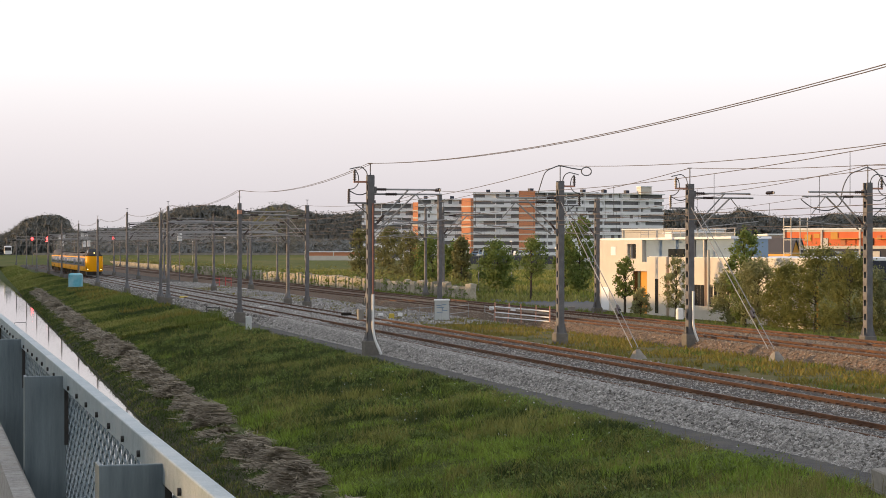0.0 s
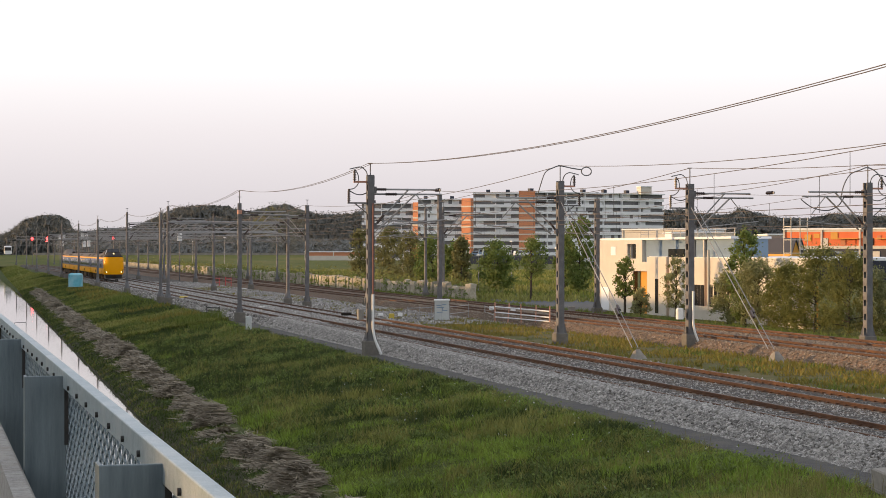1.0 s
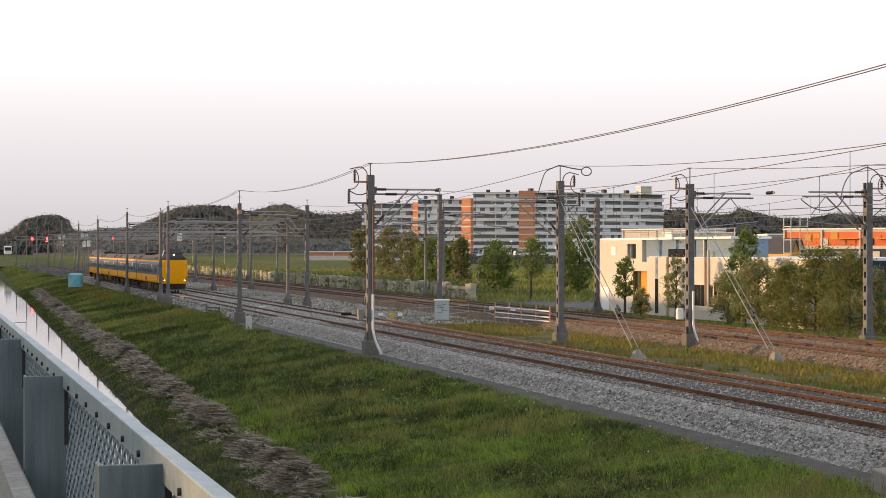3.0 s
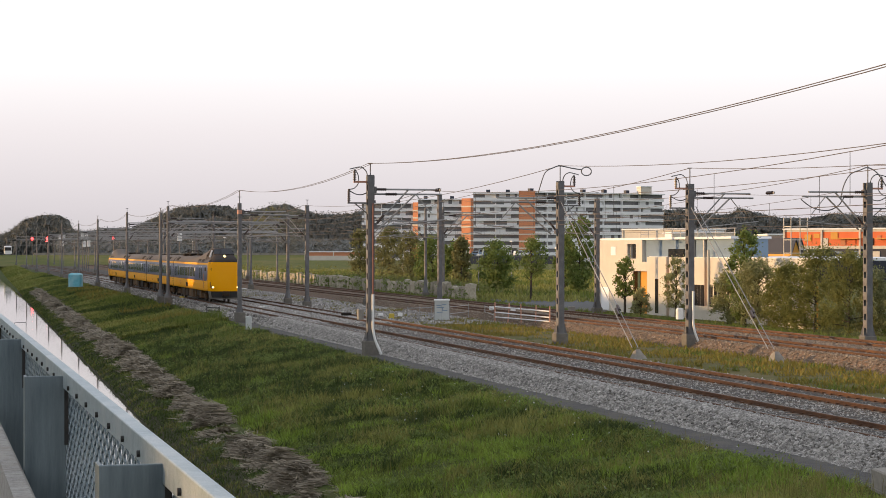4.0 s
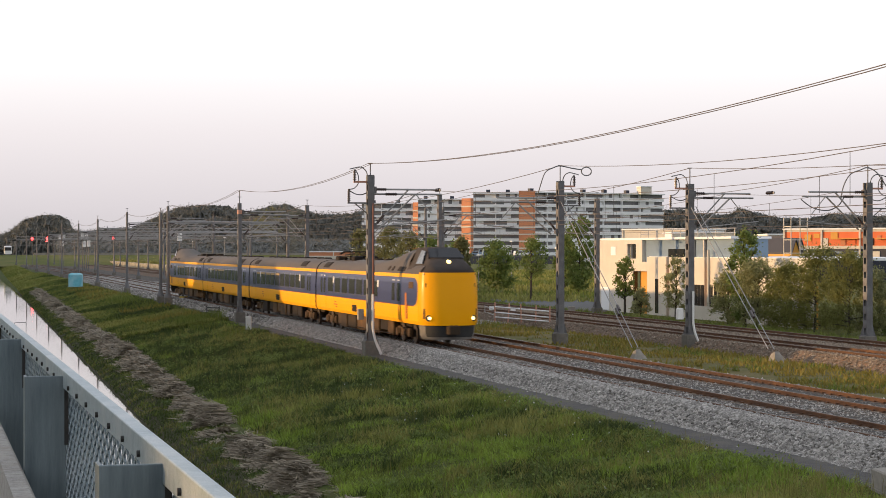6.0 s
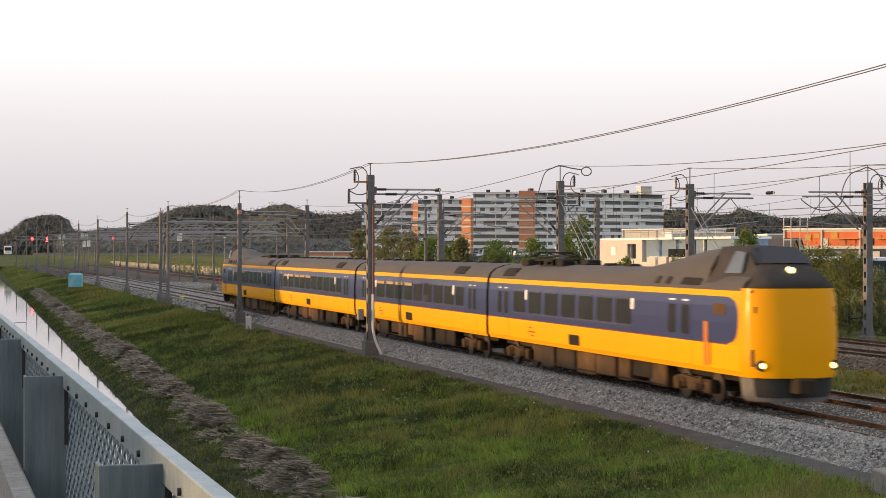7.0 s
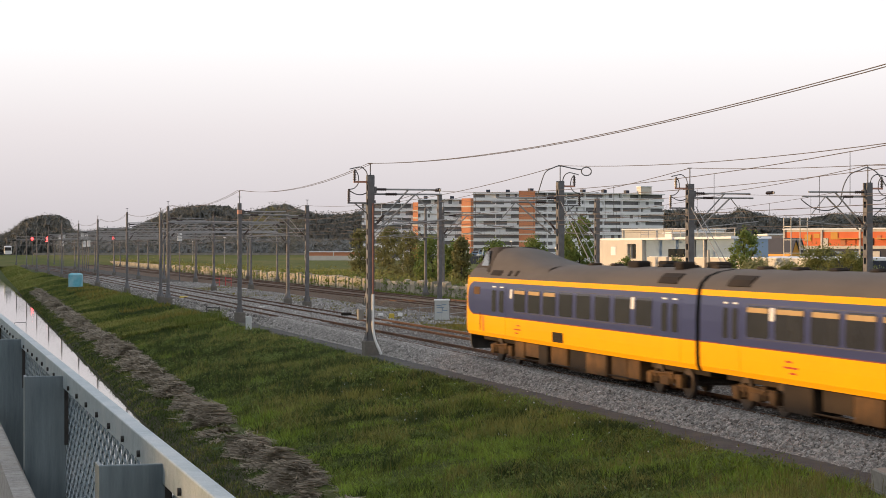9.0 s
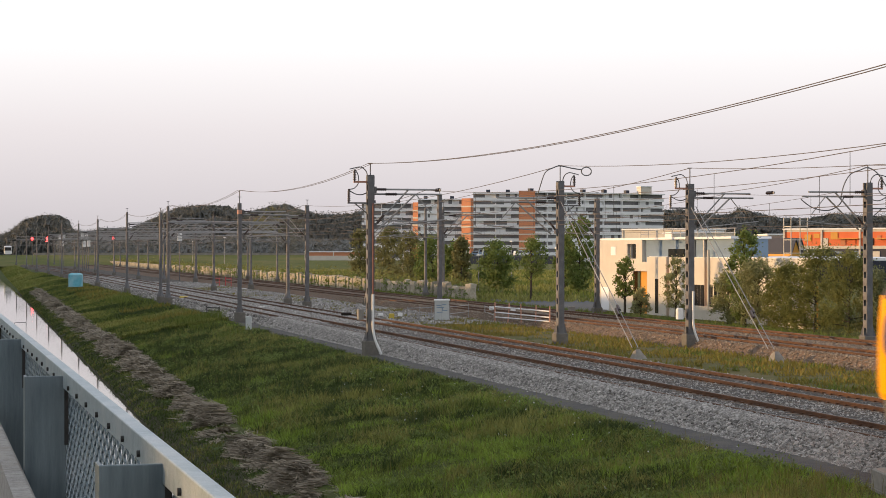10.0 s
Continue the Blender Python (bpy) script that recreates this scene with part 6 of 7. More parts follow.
# tube hoop at the ditch
fp = ground_px(36, 590, -2.3)
fr_ = empty("hoop_barrier", pose(fp.x, fp.y, fp.z))
tagged(fr_, "thin dark tube hoop standing at the ditch's edge", "barrier")
for e_ in (-0.45, 0.45):
    part("upright", Build().tube((0, e_, -0.6), (0, e_, 0.85), 0.022, 6), M_MAST, fr_)
part("crossbar", Build().tube((0, -0.45, 0.85), (0, 0.45, 0.85), 0.022, 6), M_MAST, fr_)


# ---- street furniture and vehicles farther off ----
def street_lamp(px, ptop, y, label="slim street lamp with a lit pale head"):
    x, yy, z = at_pixel(px, ptop, y)
    t = empty("street_lamp", pose(x, yy, -0.5))
    tagged(t, label, "street lamp", "street lamps")
    part("pole", Build().tube((0, 0, 0), (0, 0, z + 0.5), 0.09, 6, 0.05), M_MASTL, t)
    part("head", Build().cbox(0.3, 0, z + 0.55, 1.0, 0.45, 0.2, 0.05), M_CARW, t)


for px, py, y in ((397, 421, 60), (341, 428, 70), (905, 428, 90), (713, 422, 70), (847, 452, 60)):
    street_lamp(px, py, y)
street_lamp(986, 440, 64)


def vehicle(px, py, depth, L, H, paint, label, name="parked_car", turn=80, z=-0.5):
    u = (px - 784) / 3509.7
    t = empty(name, pose((u * 0.2418 - 0.9703) * depth, (u * 0.9703 + 0.2418) * depth, z, 0, 0, turn))
    tagged(t, label, "van" if "van" in name else "car", "parked vehicles")
    lo = [(-L / 2, 0.25), (-L / 2, H * 0.5), (-L * 0.46, H * 0.56), (L * 0.25, H * 0.58), (L * 0.46, H * 0.48), (L / 2, H * 0.38), (L / 2, 0.25)]
    hi = [(-L * 0.47, H * 0.55), (-L * 0.43, H * 0.97), (-L * 0.2, H), (L * 0.1, H * 0.98), (L * 0.28, H * 0.57)]
    b = Build()
    for pr, w in ((lo, 0.88), (hi, 0.76)):
        n = len(pr)
        b.add([(x, -w, zz) for x, zz in pr] + [(x, w, zz) for x, zz in pr], [tuple(range(n)), tuple(range(2 * n - 1, n - 1, -1))] + [(i, (i + 1) % n, n + (i + 1) % n, n + i) for i in range(n)])
    part("body", b, paint, t, bevel=0.05)
    for s in (-1, 1):
        part("side_window", Build().add([(-L * 0.4, s * 0.79, H * 0.62), (L * 0.2, s * 0.79, H * 0.62), (L * 0.08, s * 0.77, H * 0.9), (-L * 0.38, s * 0.77, H * 0.9)], [(0, 1, 2, 3)]), M_DARKG, t)
        for x in (-L * 0.3, L * 0.32):
            part("wheel", Build().tube((x, s * 0.7, 0.32), (x, s * 0.92, 0.32), 0.32, 12), M_BLACK, t)
    part("windscreen", Build().add([(L * 0.12, -0.68, H * 0.93), (L * 0.12, 0.68, H * 0.93), (L * 0.27, 0.7, H * 0.6), (L * 0.27, -0.7, H * 0.6)], [(0, 1, 2, 3)]), M_DARKG, t)
    return t


vehicle(1083, 540, 172, 5.2, 2.0, M_CARW, "white van parked at the building's corner", "parked_van", 150)
rngv = random.Random(3)


def terrace(px, depth, wide, deep, top, mtl, label):
    u = (px - 784) / 3509.7
    t = single("parking_terrace", Build().cbox(0, 0, (top + 0.5) / 2, wide, deep, top + 0.5, 0.2), mtl, label, "terrace", m=pose((u * 0.2418 - 0.9703) * depth, (u * 0.9703 + 0.2418) * depth, -0.5, 0, 0, 76))
    return t


terrace(1400, 300, 28, 16, 3.0, M_DKBLUE, "dark roof parking deck behind the bushes")
terrace(592, 880, 26, 30, 3.15, M_BRICK, "brownish far parking terrace")
terrace(905, 690, 30, 40, 2.2, M_ASPH, "grey parking terrace before the flats")
for k in range(8):
    vehicle(1322 + 21 * k + rngv.uniform(-5, 5), 450, 298 + rngv.uniform(-4, 4), 4.3, 1.5, (M_CARD, M_CARW, M_WALLB, M_CARD)[k % 4], "parked car on the roof deck", turn=rngv.uniform(60, 100), z=3.0)
for k in range(13):
    vehicle(550 + 6.2 * k + rngv.uniform(-2, 2), 440, 880 + rngv.uniform(-12, 12), rngv.uniform(3.5, 5.2), rngv.uniform(1.8, 3.0), M_CARW, "white parked camper far off in the sun", "camper_van", rngv.uniform(40, 140), z=3.15)
for k in range(20):
    vehicle(845 + 6.2 * k + rngv.uniform(-2, 2), 450, 690 + rngv.uniform(-16, 16), rngv.uniform(4.0, 5), rngv.uniform(1.5, 2.4), rngv.choice((M_CARW, M_CARW, M_WALLB, M_CARD)), "parked vehicle before the flats", "parked_car", rngv.uniform(60, 110), z=2.2)
# meadow and a grass berm before the far sheds
bm_ = Build()
for (pa, pb_) in ((425, 650),):
    ua, ub = (pa - 784) / 3509.7, (pb_ - 784) / 3509.7
    for d0, z0, d1, z1 in ((470, -0.55, 520, 1.35), (520, 1.35, 560, 1.35)):
        bm_.add([((u * 0.2418 - 0.9703) * d, (u * 0.9703 + 0.2418) * d, z) for u, d, z in ((ua, d0, z0), (ub, d0, z0), (ub, d1, z1), (ua, d1, z1))], [(0, 1, 2, 3)])
single("grass_berm", bm_, M_FIELD, "low grass berm before the far sheds", "embankment", "structure")
# a stretch of asphalt beside the white building and a pale far road edge
b = Build().add([tuple(ground_px(870, 545, -0.482)), tuple(ground_px(1075, 552, -0.482)), tuple(ground_px(1075, 533, -0.482)), tuple(ground_px(870, 530, -0.482))], [(0, 1, 2, 3)])
single("service_road", b, M_ASPH, "grey asphalt service road beside the white building", "road", "structure")
b, slope = Build(), Build()
for a_, b_ in ((-30, 60), (60, 180), (180, 400), (400, 545)):
    q0 = [((a_ - 784) / 3509.7), ((b_ - 784) / 3509.7)]
    pts = [((u * 0.2418 - 0.9703) * 640, (u * 0.9703 + 0.2418) * 640) for u in q0]
    if a_ >= 60:
        b.add([(pts[0][0], pts[0][1], 2.5), (pts[1][0], pts[1][1], 2.5), (pts[1][0], pts[1][1], 3.35), (pts[0][0], pts[0][1], 3.35),
               (pts[0][0] - 2, pts[0][1], 2.5), (pts[1][0] - 2, pts[1][1], 2.5), (pts[1][0] - 2, pts[1][1], 3.35), (pts[0][0] - 2, pts[0][1], 3.35)], [(0, 1, 2, 3), (3, 2, 6, 7), (4, 7, 6, 5), (0, 3, 7, 4), (1, 5, 6, 2)])
    slope.add([(pts[0][0], pts[0][1], 2.6), (pts[1][0], pts[1][1], 2.6), (pts[1][0] + 60, pts[1][1] - 12, -0.55), (pts[0][0] + 60, pts[0][1] - 12, -0.55), (pts[0][0] - 24, pts[0][1] + 6, 2.55), (pts[1][0] - 24, pts[1][1] + 6, 2.55)], [(0, 1, 2, 3), (0, 4, 5, 1)])
single("far_road_barrier", b, M_CONC, "pale far road barrier on a low bank", "road barrier", "structure")
single("far_bank", slope, M_FIELD, "far grassy road bank", "embankment", "structure")


def white_bus():
    u = (14 - 784) / 3509.7
    t = empty("white_bus", pose((u * 0.2418 - 0.9703) * 645, (u * 0.9703 + 0.2418) * 645, 2.5, 0, 0, -2))
    tagged(t, "white bus front seen far off on the road bank", "bus")
    part("body", Build().cbox(-5, 0, 1.75, 10, 2.5, 2.7, 0.25), M_CARW, t)
    part("windscreen", Build().box(0.02, 0, 2.1, 0.08, 2.2, 1.1), M_DARKG, t)
    for s in (-1, 1):
        part("headlamp", Build().tube((0, s * 0.9, 0.8), (0.1, s * 0.9, 0.8), 0.2, 10), M_PVC, t)
        for x in (-1.8, -8):
            part("wheel", Build().tube((x, s * 1.0, 0.5), (x, s * 1.26, 0.5), 0.5, 12), M_BLACK, t)


white_bus()


# ---- vegetation and stones as fine geometry ----


def blades(name, label, material, rng, x, y, h, w, lean=0.5, cat="grass", z=None, out=None):
    n = len(x)
    if z is None:
        z = np.array([ground_z(float(a), float(b_)) for a, b_ in zip(x, y)])
    ang = rng.random(n) * 2 * np.pi
    dirx, diry = np.cos(ang) * w / 2, np.sin(ang) * w / 2
    la, lb = rng.normal(size=n) * lean * h, rng.normal(size=n) * lean * h
    if out is not None:
        la, lb = la + out[0], lb + out[1]
    base = np.stack([x, y, z - 0.03], 1)
    v = np.empty((n, 5, 3))
    side = np.stack([dirx, diry, np.zeros(n)], 1)
    mid = base + np.stack([la * 0.35, lb * 0.35, h * 0.6], 1)
    tip = base + np.stack([la, lb, h], 1)
    v[:, 0], v[:, 1] = base - side, base + side
    v[:, 2], v[:, 3] = mid + side * 0.7, mid - side * 0.7
    v[:, 4] = tip
    idx = np.arange(n)[:, None] * 5
    tri = np.concatenate([idx + np.array([[0, 1, 2]]), idx + np.array([[0, 2, 3]]), idx + np.array([[3, 2, 4]])], 0)
    tagged(new(name, raw_mesh(name, v.reshape(-1, 3), tri, material)), label, cat, kind="stuff")


def patch(x, y, s, seed):
    return np.array([noise.noise((float(a) * s, float(b_) * s, seed)) for a, b_ in zip(x, y)])


def verge():
    rng = np.random.default_rng(11)

    def scatter(n, x0, x1, y0, y1):
        # denser towards the camera
        u = rng.random(n)
        x = x1 - (x1 - x0) * u ** 1.5
        sh = np.array([shear(float(a)) for a in x])
        y = rng.uniform(0, 1, n)
        y = (y0 + sh * min(1, (16.5 - y0) / 6)) * (1 - y) + y1 * y
        return x, y
    # low matted undergrowth of the slope
    x, y = scatter(120000, -150, -36, 10.2, 19.15)
    p, q = patch(x, y, 0.35, 1.0), patch(x, y, 0.9, 3.0)
    h = np.clip(0.13 + 0.16 * p + 0.12 * q + 0.12 * rng.random(len(x)) ** 2, 0.04, 0.36)
    h *= np.interp(y, (17.8, 19.0), (1.0, 0.5))
    big_p = patch(x, y, 0.24, 21.0) + 0.9 * patch(x, y, 0.9, 23.0) + 0.14 * rng.normal(size=len(x)) + np.interp(x, (-130, -85, -60, -40), (-0.55, -0.45, -0.06, 0.40))
    dk, br = big_p < -0.20, big_p > 0.26
    gr = ~dk & ~br
    blades("verge_grass", "matted green grass on the verge", M_BLADE, rng, x[gr], y[gr], h[gr], 0.022 + 0.016 * rng.random(gr.sum()), 0.7)
    blades("dark_verge_grass", "matted dark green grass on the verge", M_BLADE_DK, rng, x[dk], y[dk], h[dk], 0.022 + 0.016 * rng.random(dk.sum()), 0.8)
    blades("fresh_verge_grass", "short fresh green grass on the verge", M_BLADE_BR, rng, x[br], y[br], h[br], 0.022 + 0.016 * rng.random(br.sum()), 0.7)
    # tussocks: blades that lean out from a common root, one kind of grass each
    cx, cy = scatter(9500, -150, -36, 10.25, 18.9)
    m = len(cx)
    tone = 1.2 * patch(cx, cy, 0.3, 81.0) + 1.0 * patch(cx, cy, 0.95, 83.0) + 0.16 * rng.normal(size=m) + np.interp(cx, (-130, -85, -60, -40), (-0.48, -0.40, -0.02, 0.36))
    tone += np.interp(cy, (10.3, 11.3, 12.5), (0.35, 0.1, 0.0))
    dry = 1.2 * patch(cx, cy, 0.2, 91.0) + 0.6 * patch(cx, cy, 0.8, 92.0) + 0.14 * rng.normal(size=m) + np.interp(cy, (11, 14, 17.5), (-0.30, 0.10, 0.26))
    height = np.clip(0.20 + 0.42 * patch(cx, cy, 0.4, 87.0) + 0.12 * rng.normal(size=m), 0.10, 0.58) * np.interp(cy, (17.6, 18.9), (1.0, 0.5))
    rad = 0.12 + 0.30 * rng.random(m) ** 1.5
    kind = np.where(dry > 0.20, 3, np.where(tone < -0.16, 1, np.where(tone > 0.22, 2, 0)))
    for k, (nm, lab, mt) in enumerate((("green_tussocks", "tussocks of long green grass on the verge", M_BLADE), ("dark_tussocks", "dark green grass tussocks on the verge", M_BLADE_DK),
                                       ("fresh_tussocks", "tussocks of fresh bright green grass", M_BLADE_BR), ("olive_tussocks", "olive seeding grass tussocks on the verge", M_BLADE_OL))):
        own = np.repeat(np.flatnonzero(kind == k), 17)
        a, r = rng.random(len(own)) * 2 * np.pi, np.sqrt(rng.random(len(own))) * rad[own]
        ox, oy = np.cos(a) * r, np.sin(a) * r
        hh = height[own] * (0.55 + 0.6 * rng.random(len(own))) * (1.15 - 0.5 * r / rad[own])
        blades(nm, lab, mt, rng, cx[own] + ox, cy[own] + oy, hh, 0.020 + 0.018 * rng.random(len(own)), 0.28, out=(ox * 0.7, oy * 0.7))
    # thin pale seed stalks standing over the slope
    x, y = scatter(5200, -120, -36, 11.0, 18.6)
    k = patch(x, y, 0.22, 95.0) + 0.5 * patch(x, y, 0.8, 96.0) > 0.05
    blades("seed_stalks", "thin pale seed stalks over the grass", M_BLADE_DRY, rng, x[k], y[k], 0.35 + 0.40 * rng.random(k.sum()), np.full(k.sum(), 0.013), 0.16)
    x, y = scatter(70000, -420, -138, 10.3, 19.0)
    h = np.clip(0.22 + 0.25 * patch(x, y, 0.15, 2.0) + 0.15 * rng.random(len(x)), 0.08, 0.7)
    fv = patch(x, y, 0.09, 33.0) + 0.5 * patch(x, y, 0.35, 34.0) + 0.15 * rng.normal(size=len(x))
    for nm, lab, mt, sel in (("far_verge_grass", "long rough green grass farther along the verge", M_BLADE, abs(fv) <= 0.16), ("far_olive_grass", "olive seeding grass farther along the verge", M_BLADE_OL, fv > 0.16), ("far_dark_grass", "dark green grass farther along the verge", M_BLADE_DK, fv < -0.16)):
        blades(nm, lab, mt, rng, x[sel], y[sel], h[sel], 0.06 + 0.05 * rng.random(sel.sum()))
    x = -330 - 330 * rng.random(26000)
    y = np.array([shear(float(a)) for a in x]) + rng.uniform(7.6, 12.5, len(x))
    x, y = x[y < 19], y[y < 19]
    g = patch(x, y, 0.06, 37.0) + 0.2 * rng.normal(size=len(x)) > 0
    for nm, lab, mt, sel in (("distant_green_grass", "rough green grass far along the verge", M_BLADE, g), ("distant_olive_grass", "olive grass far along the verge", M_BLADE_OL, ~g)):
        blades(nm, lab, mt, rng, x[sel], y[sel], 0.2 + 0.35 * rng.random(sel.sum()), 0.14 + 0.14 * rng.random(sel.sum()))
    # taller weeds near the ditch shoulder and by the masts
    x, y = scatter(9000, -230, -110, 15.5, 18.8)
    pn = patch(x, y, 0.16, 6.0) + np.interp(x, (-225, -200, -140, -115), (-0.4, 0, 0, -0.5))
    k = pn + 0.18 * rng.normal(size=len(x)) > 0.15
    x, y, pn = x[k], y[k], pn[k]
    blades("tall_weeds", "tall green weeds on the verge", M_BLADE, rng, x, y, np.clip(0.25 + pn, 0.15, 0.7) + 0.35 * rng.random(len(x)), 0.04 + 0.04 * rng.random(len(x)), 0.4)
    x, y = scatter(4200, -270, -150, 14.0, 18.6)
    k = patch(x, y, 0.10, 52.0) > 0.12
    blades("flowering_weeds", "yellowish flowering weeds on the verge", M_WEED, rng, x[k], y[k], 0.3 + 0.4 * rng.random(k.sum()), 0.05 + 0.05 * rng.random(k.sum()), 0.4, "weeds")
    # bank below the hay, short and dull
    x, e = scatter(70000, -330, -40, 0, 1)
    sh = np.array([shear(float(a)) for a in x])
    y = 7.55 + 2.2 * rng.random(len(x)) + sh
    e = patch(x, y, 0.7, 44.0) + 0.2 * rng.normal(size=len(x))
    for nm, lab, mt, sel in (("bank_grass", "short dull grass on the ditch bank", M_BLADE_DRY, e > 0.34), ("dark_bank_grass", "dark green grass on the ditch bank", M_BLADE_DK, e < 0.08), ("green_bank_grass", "dull green grass on the ditch bank", M_BLADE, (e <= 0.34) & (e >= 0.08))):
        blades(nm, lab, mt, rng, x[sel], y[sel], 0.05 + 0.16 * rng.random(sel.sum()) ** 2, np.interp(-x[sel], (60, 300), (0.025, 0.10)) * (0.7 + 0.6 * rng.random(sel.sum())))
    # weeds between the lines
    n = 62000
    x, y = -60 - 200 * rng.random(n) ** 1.3, rng.uniform(28.4, 36.2, n)
    k = patch(x, y, 0.25, 8.0) + 0.6 * patch(x, y, 1.1, 9.0) - np.interp(x, (-145, -120), (0.42, 0)) > -0.08
    x, y = x[k], y[k]
    g = patch(x, y, 0.4, 15.0) + 0.25 * rng.normal(size=len(x)) > -0.40
    h = 0.05 + 0.26 * rng.random(len(x)) ** 2
    blades("yellow_weeds", "yellow flowering weeds between the lines", M_WEED, rng, x[g], y[g], h[g], 0.05 + 0.04 * rng.random(g.sum()), 0.4, "weeds")
    blades("green_weeds", "green weeds between the lines", M_BLADE, rng, x[~g], y[~g], h[~g], 0.05 + 0.04 * rng.random((~g).sum()), 0.4, "weeds")
    x, y = -70 - 150 * rng.random(9000), rng.uniform(44.9, 47.2, 9000)
    blades("far_weeds", "green weeds at the foot of the bushes", M_BLADE, rng, x, y, 0.2 + 0.5 * rng.random(9000), 0.07 + 0.05 * rng.random(9000), 0.4, "weeds")
    n = 26000
    u_, k_ = rng.uniform(330, 1100, n), rng.uniform(185, 460, n)
    uu = (u_ - 784) / 3509.7
    x, y = (uu * 0.2418 - 0.9703) * k_, (uu * 0.9703 + 0.2418) * k_
    k = (y > 50.5) & ~((x > -158) & (y < 68))
    x, y = x[k], y[k]
    g = patch(x, y, 0.05, 31.0) > 0
    for nm, mt, sel in (("meadow_grass", M_BLADE, g), ("olive_meadow_grass", M_BLADE_OL, ~g)):
        blades(nm, "rough meadow grass beyond the low wall", mt, rng, x[sel], y[sel], 0.25 + 0.45 * rng.random(sel.sum()), 0.12 + 0.15 * rng.random(sel.sum()), 0.4, "grass", np.full(sel.sum(), -0.5))
    # broad-leaved weeds in clumps
    x, y = scatter(1500, -130, -40, 10.6, 18.7)
    k = patch(x, y, 0.3, 41.0) > -0.1
    x, y = x[k], y[k]
    z = np.array([ground_z(float(a), float(b_)) for a, b_ in zip(x, y)])
    c = np.stack([x, y, z + 0.15], 1)
    v, f = leaf_cloud(rng, c, 0.10 + 0.20 * rng.random(len(c)), len(c) * 26, 0.075)
    tagged(new("broad_weeds", raw_mesh("broad_weeds", v, f, M_LEAF1)), "clumps of broad-leaved weeds in the grass", "weeds", kind="stuff")
    # white flower heads
    x, y = scatter(70, -80, -42, 13.5, 18.8)
    z = np.array([ground_z(float(a), float(b_)) for a, b_ in zip(x, y)])
    c = np.stack([x, y, z + 0.28 + 0.1 * rng.random(len(x))], 1)
    v, f = leaf_cloud(rng, c, np.full(len(c), 0.02), len(c) * 3, 0.035)
    tagged(new("white_flowers", raw_mesh("white_flowers", v, f, M_PVC)), "small white flower heads in the grass", "flowers", kind="stuff")


def hay():
    rng = np.random.default_rng(12)
    n = 210000
    u = rng.random(n)
    x = -40 - 260 * u ** 2.0
    sh = np.array([shear(float(a)) for a in x])
    e = np.clip(rng.normal(size=n) * 0.36, -1.0, 0.75)
    y = 9.50 + e + sh + 0.30 * np.array([noise.noise((float(a) * 0.30, 0, 3.0)) for a in x])
    keep = patch(x, y, 0.55, 13.0) + 0.6 * patch(x, y, 1.3, 17.0) > 0.0 + 0.45 * np.maximum(-e - 0.1, 0)
    x, y, e, u, sh = x[keep], y[keep], e[keep], u[keep], sh[keep]
    n = len(x)
    z = np.array([ground_z(float(a), float(b_)) for a, b_ in zip(x, y)])
    hump = 0.60 * np.exp(-((e - 0.15) / 0.55) ** 2) * (0.45 + 1.5 * patch(x, y, 0.9, 5.0))
    z = z + np.maximum(hump, 0) * rng.random(n) + 0.02
    L = (0.22 + 0.45 * rng.random(n)) * np.interp(u, (0, 1), (1, 2))
    w = (0.0045 + 0.0055 * rng.random(n)) * np.interp(u, (0, 1), (1, 3))
    a = patch(x, y, 0.9, 9.0) * 3.0 + rng.normal(size=n) * 0.6 + 0.75
    d = np.stack([np.cos(a), np.sin(a), rng.normal(size=n) * 0.12 - 0.1], 1) * L[:, None] / 2
    s = np.stack([-np.sin(a), np.cos(a), rng.normal(size=n) * 0.5], 1) * w[:, None]
    c = np.stack([x, y, z], 1)
    v = np.stack([c - d - s, c - d + s, c + d + s, c + d - s], 1).reshape(-1, 3)
    tagged(new("hay", raw_mesh("hay", v, np.arange(4 * n).reshape(-1, 4), M_HAY)), "swath of mown greyish hay along the ditch", "hay", kind="stuff")


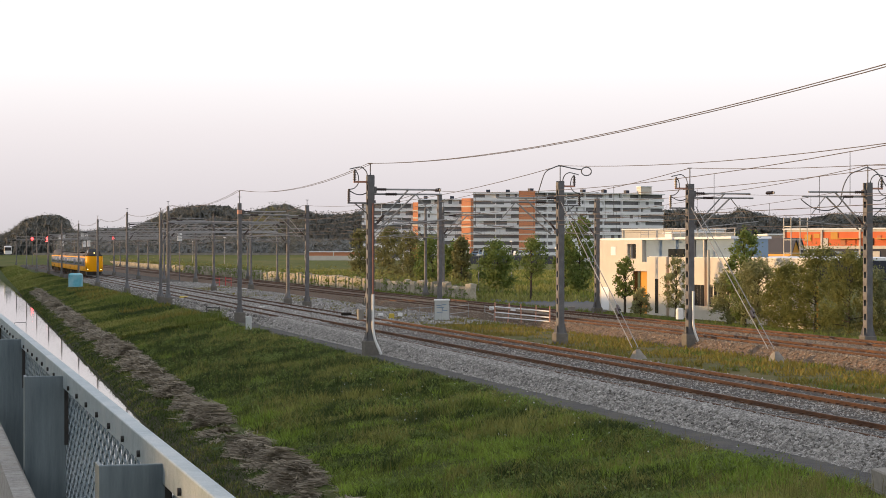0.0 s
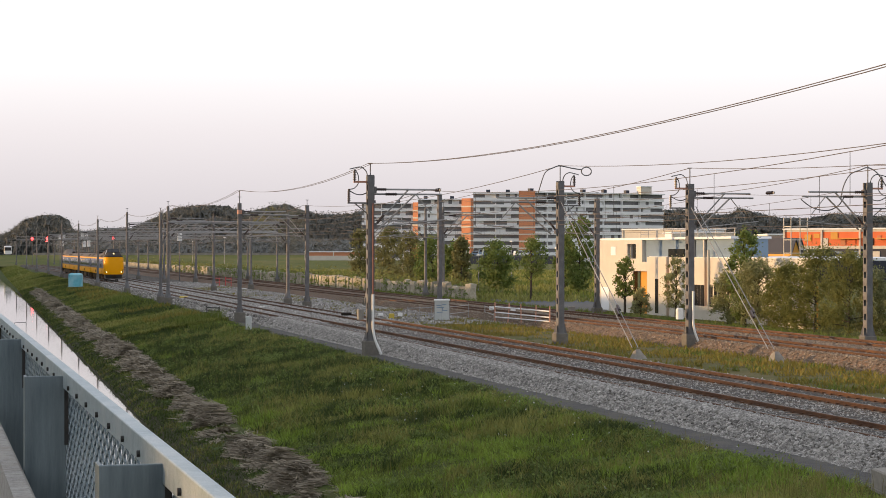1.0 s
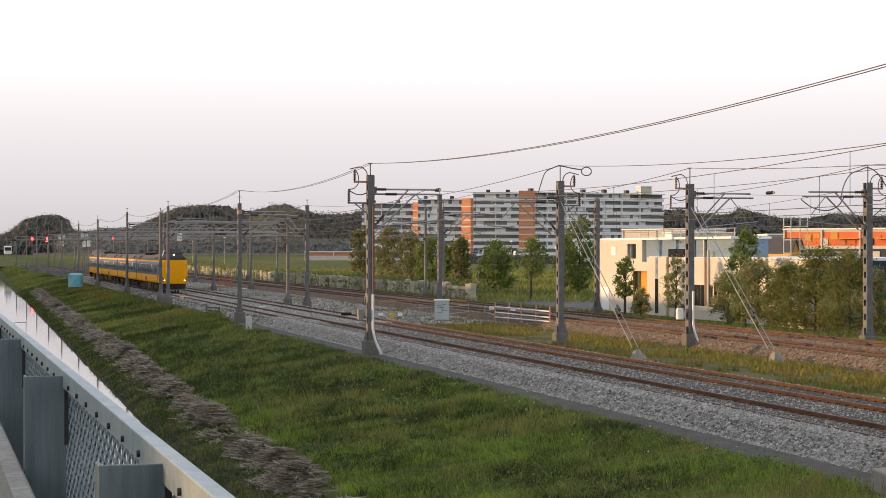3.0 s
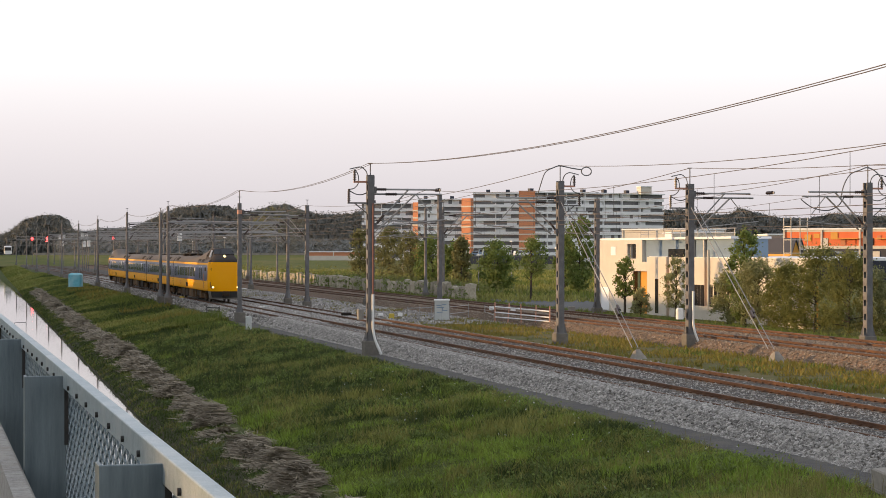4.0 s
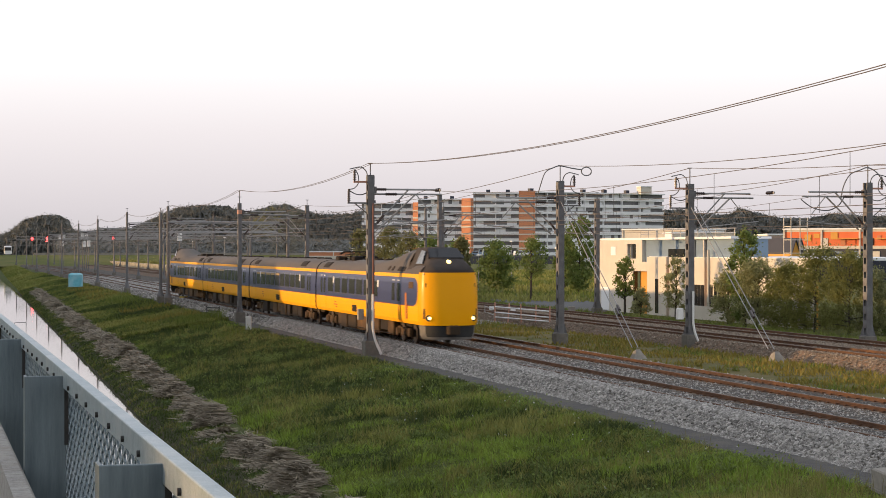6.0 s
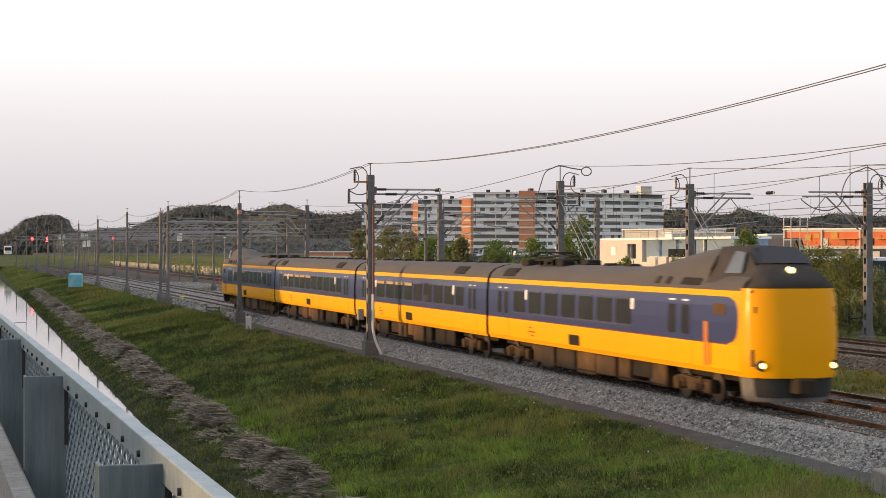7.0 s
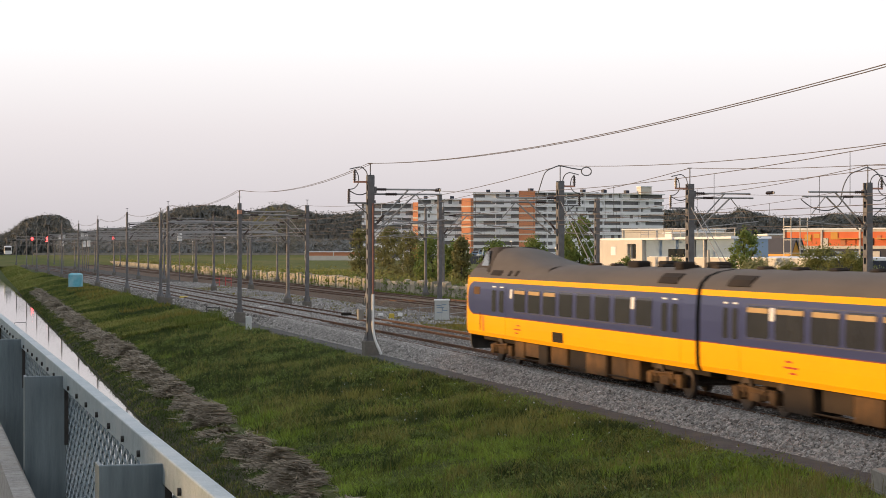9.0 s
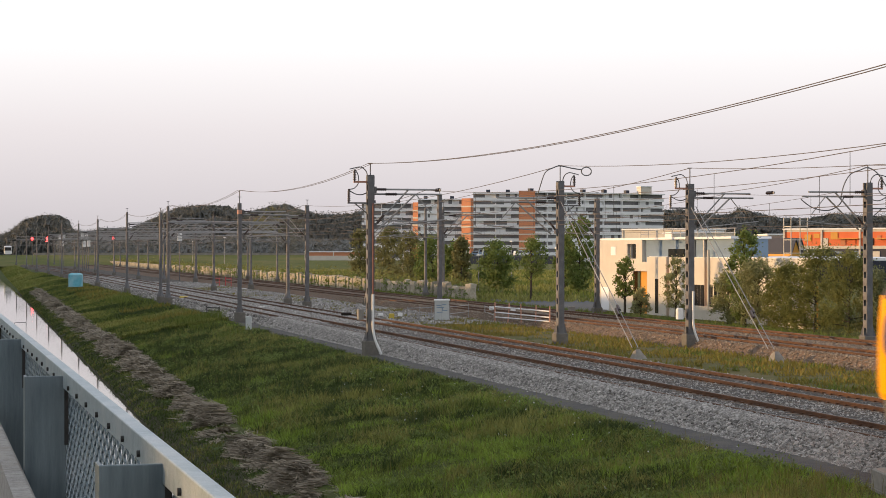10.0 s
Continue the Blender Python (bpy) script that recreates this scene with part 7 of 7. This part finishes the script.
def stones(name, label, material, n, x0, x1, yz, size, seed, power=1.5, avoid=(), bare=()):
    """Crushed stones, eight faces each, scattered on a (y, z) profile."""
    rng = np.random.default_rng(seed)
    x = x1 - (x1 - x0) * rng.random(n) ** power
    y = rng.uniform(yz[0][0], yz[-1][0], n)
    z = np.interp(y, [q[0] for q in yz], [q[1] for q in yz])
    for c in avoid:
        keep = (abs(abs(y - c) - 0.7535) > 0.17)
        x, y, z = x[keep], y[keep], z[keep]
    for c in bare:
        # sleepers lie open between the rails of these tracks
        keep = (abs(y - c) > 0.75) | (rng.random(len(y)) < 0.22)
        x, y, z = x[keep], y[keep], z[keep]
    n = len(x)
    base = np.array([(1, 0, 0), (-1, 0, 0), (0, 1, 0), (0, -1, 0), (0, 0, 1), (0, 0, -1)], float)
    v = (base[None] + rng.normal(size=(n, 6, 3)) * 0.22) * np.array([1.25, 0.95, 0.8]) * (0.6 + 0.8 * rng.random((n, 6, 1)))
    a = rng.random(n) * 2 * np.pi
    t = rng.normal(size=n) * 0.7
    ca, sa, ct, st2 = np.cos(a), np.sin(a), np.cos(t), np.sin(t)
    R = np.zeros((n, 3, 3))
    R[:, 0, 0], R[:, 0, 1], R[:, 1, 0], R[:, 1, 1], R[:, 2, 2] = ca, -sa, sa, ca, 1
    Q = np.zeros((n, 3, 3))
    Q[:, 0, 0], Q[:, 1, 1], Q[:, 1, 2], Q[:, 2, 1], Q[:, 2, 2] = 1, ct, -st2, st2, ct
    v = np.einsum("nij,njk,nmk->nmi", R, Q, v) * (size * (0.6 + 0.7 * rng.random(n)))[:, None, None]
    v += np.stack([x, y, z + size * 0.2 * rng.random(n)], 1)[:, None]
    f = np.array([(0, 2, 4), (2, 1, 4), (1, 3, 4), (3, 0, 4), (2, 0, 5), (1, 2, 5), (3, 1, 5), (0, 3, 5)])
    fs = (np.arange(n)[:, None, None] * 6 + f[None]).reshape(-1, 3)
    tagged(new(name, raw_mesh(name, v.reshape(-1, 3), fs, material)), label, "ballast", kind="stuff")


verge()
hay()
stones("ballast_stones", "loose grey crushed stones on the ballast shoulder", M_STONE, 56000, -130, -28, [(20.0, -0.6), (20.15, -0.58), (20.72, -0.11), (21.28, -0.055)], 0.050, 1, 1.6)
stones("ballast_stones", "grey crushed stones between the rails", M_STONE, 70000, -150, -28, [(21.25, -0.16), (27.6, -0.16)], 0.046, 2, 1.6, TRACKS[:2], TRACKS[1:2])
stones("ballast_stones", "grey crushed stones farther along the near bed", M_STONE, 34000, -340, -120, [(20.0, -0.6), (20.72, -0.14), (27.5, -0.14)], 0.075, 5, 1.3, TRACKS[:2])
stones("ballast_stones", "rust-tinted crushed stones on the far bed", M_STONE_RUST, 60000, -190, -70, [(36.4, -0.62), (37.05, -0.13), (44.4, -0.13)], 0.050, 3, 1.4, TRACKS[2:], TRACKS[2:])
stones("ballast_stones", "grey crushed stones between the lines", M_STONE, 13000, -300, -126, [(28.2, -0.56), (30.0, -0.46), (35.0, -0.48), (36.6, -0.56)], 0.075, 6, 1.2)
stones("ballast_stones", "grey crushed stones on the far slope of the near bed", M_STONE, 14000, -160, -50, [(27.55, -0.13), (28.2, -0.6)], 0.05, 4, 1.4)


motions()
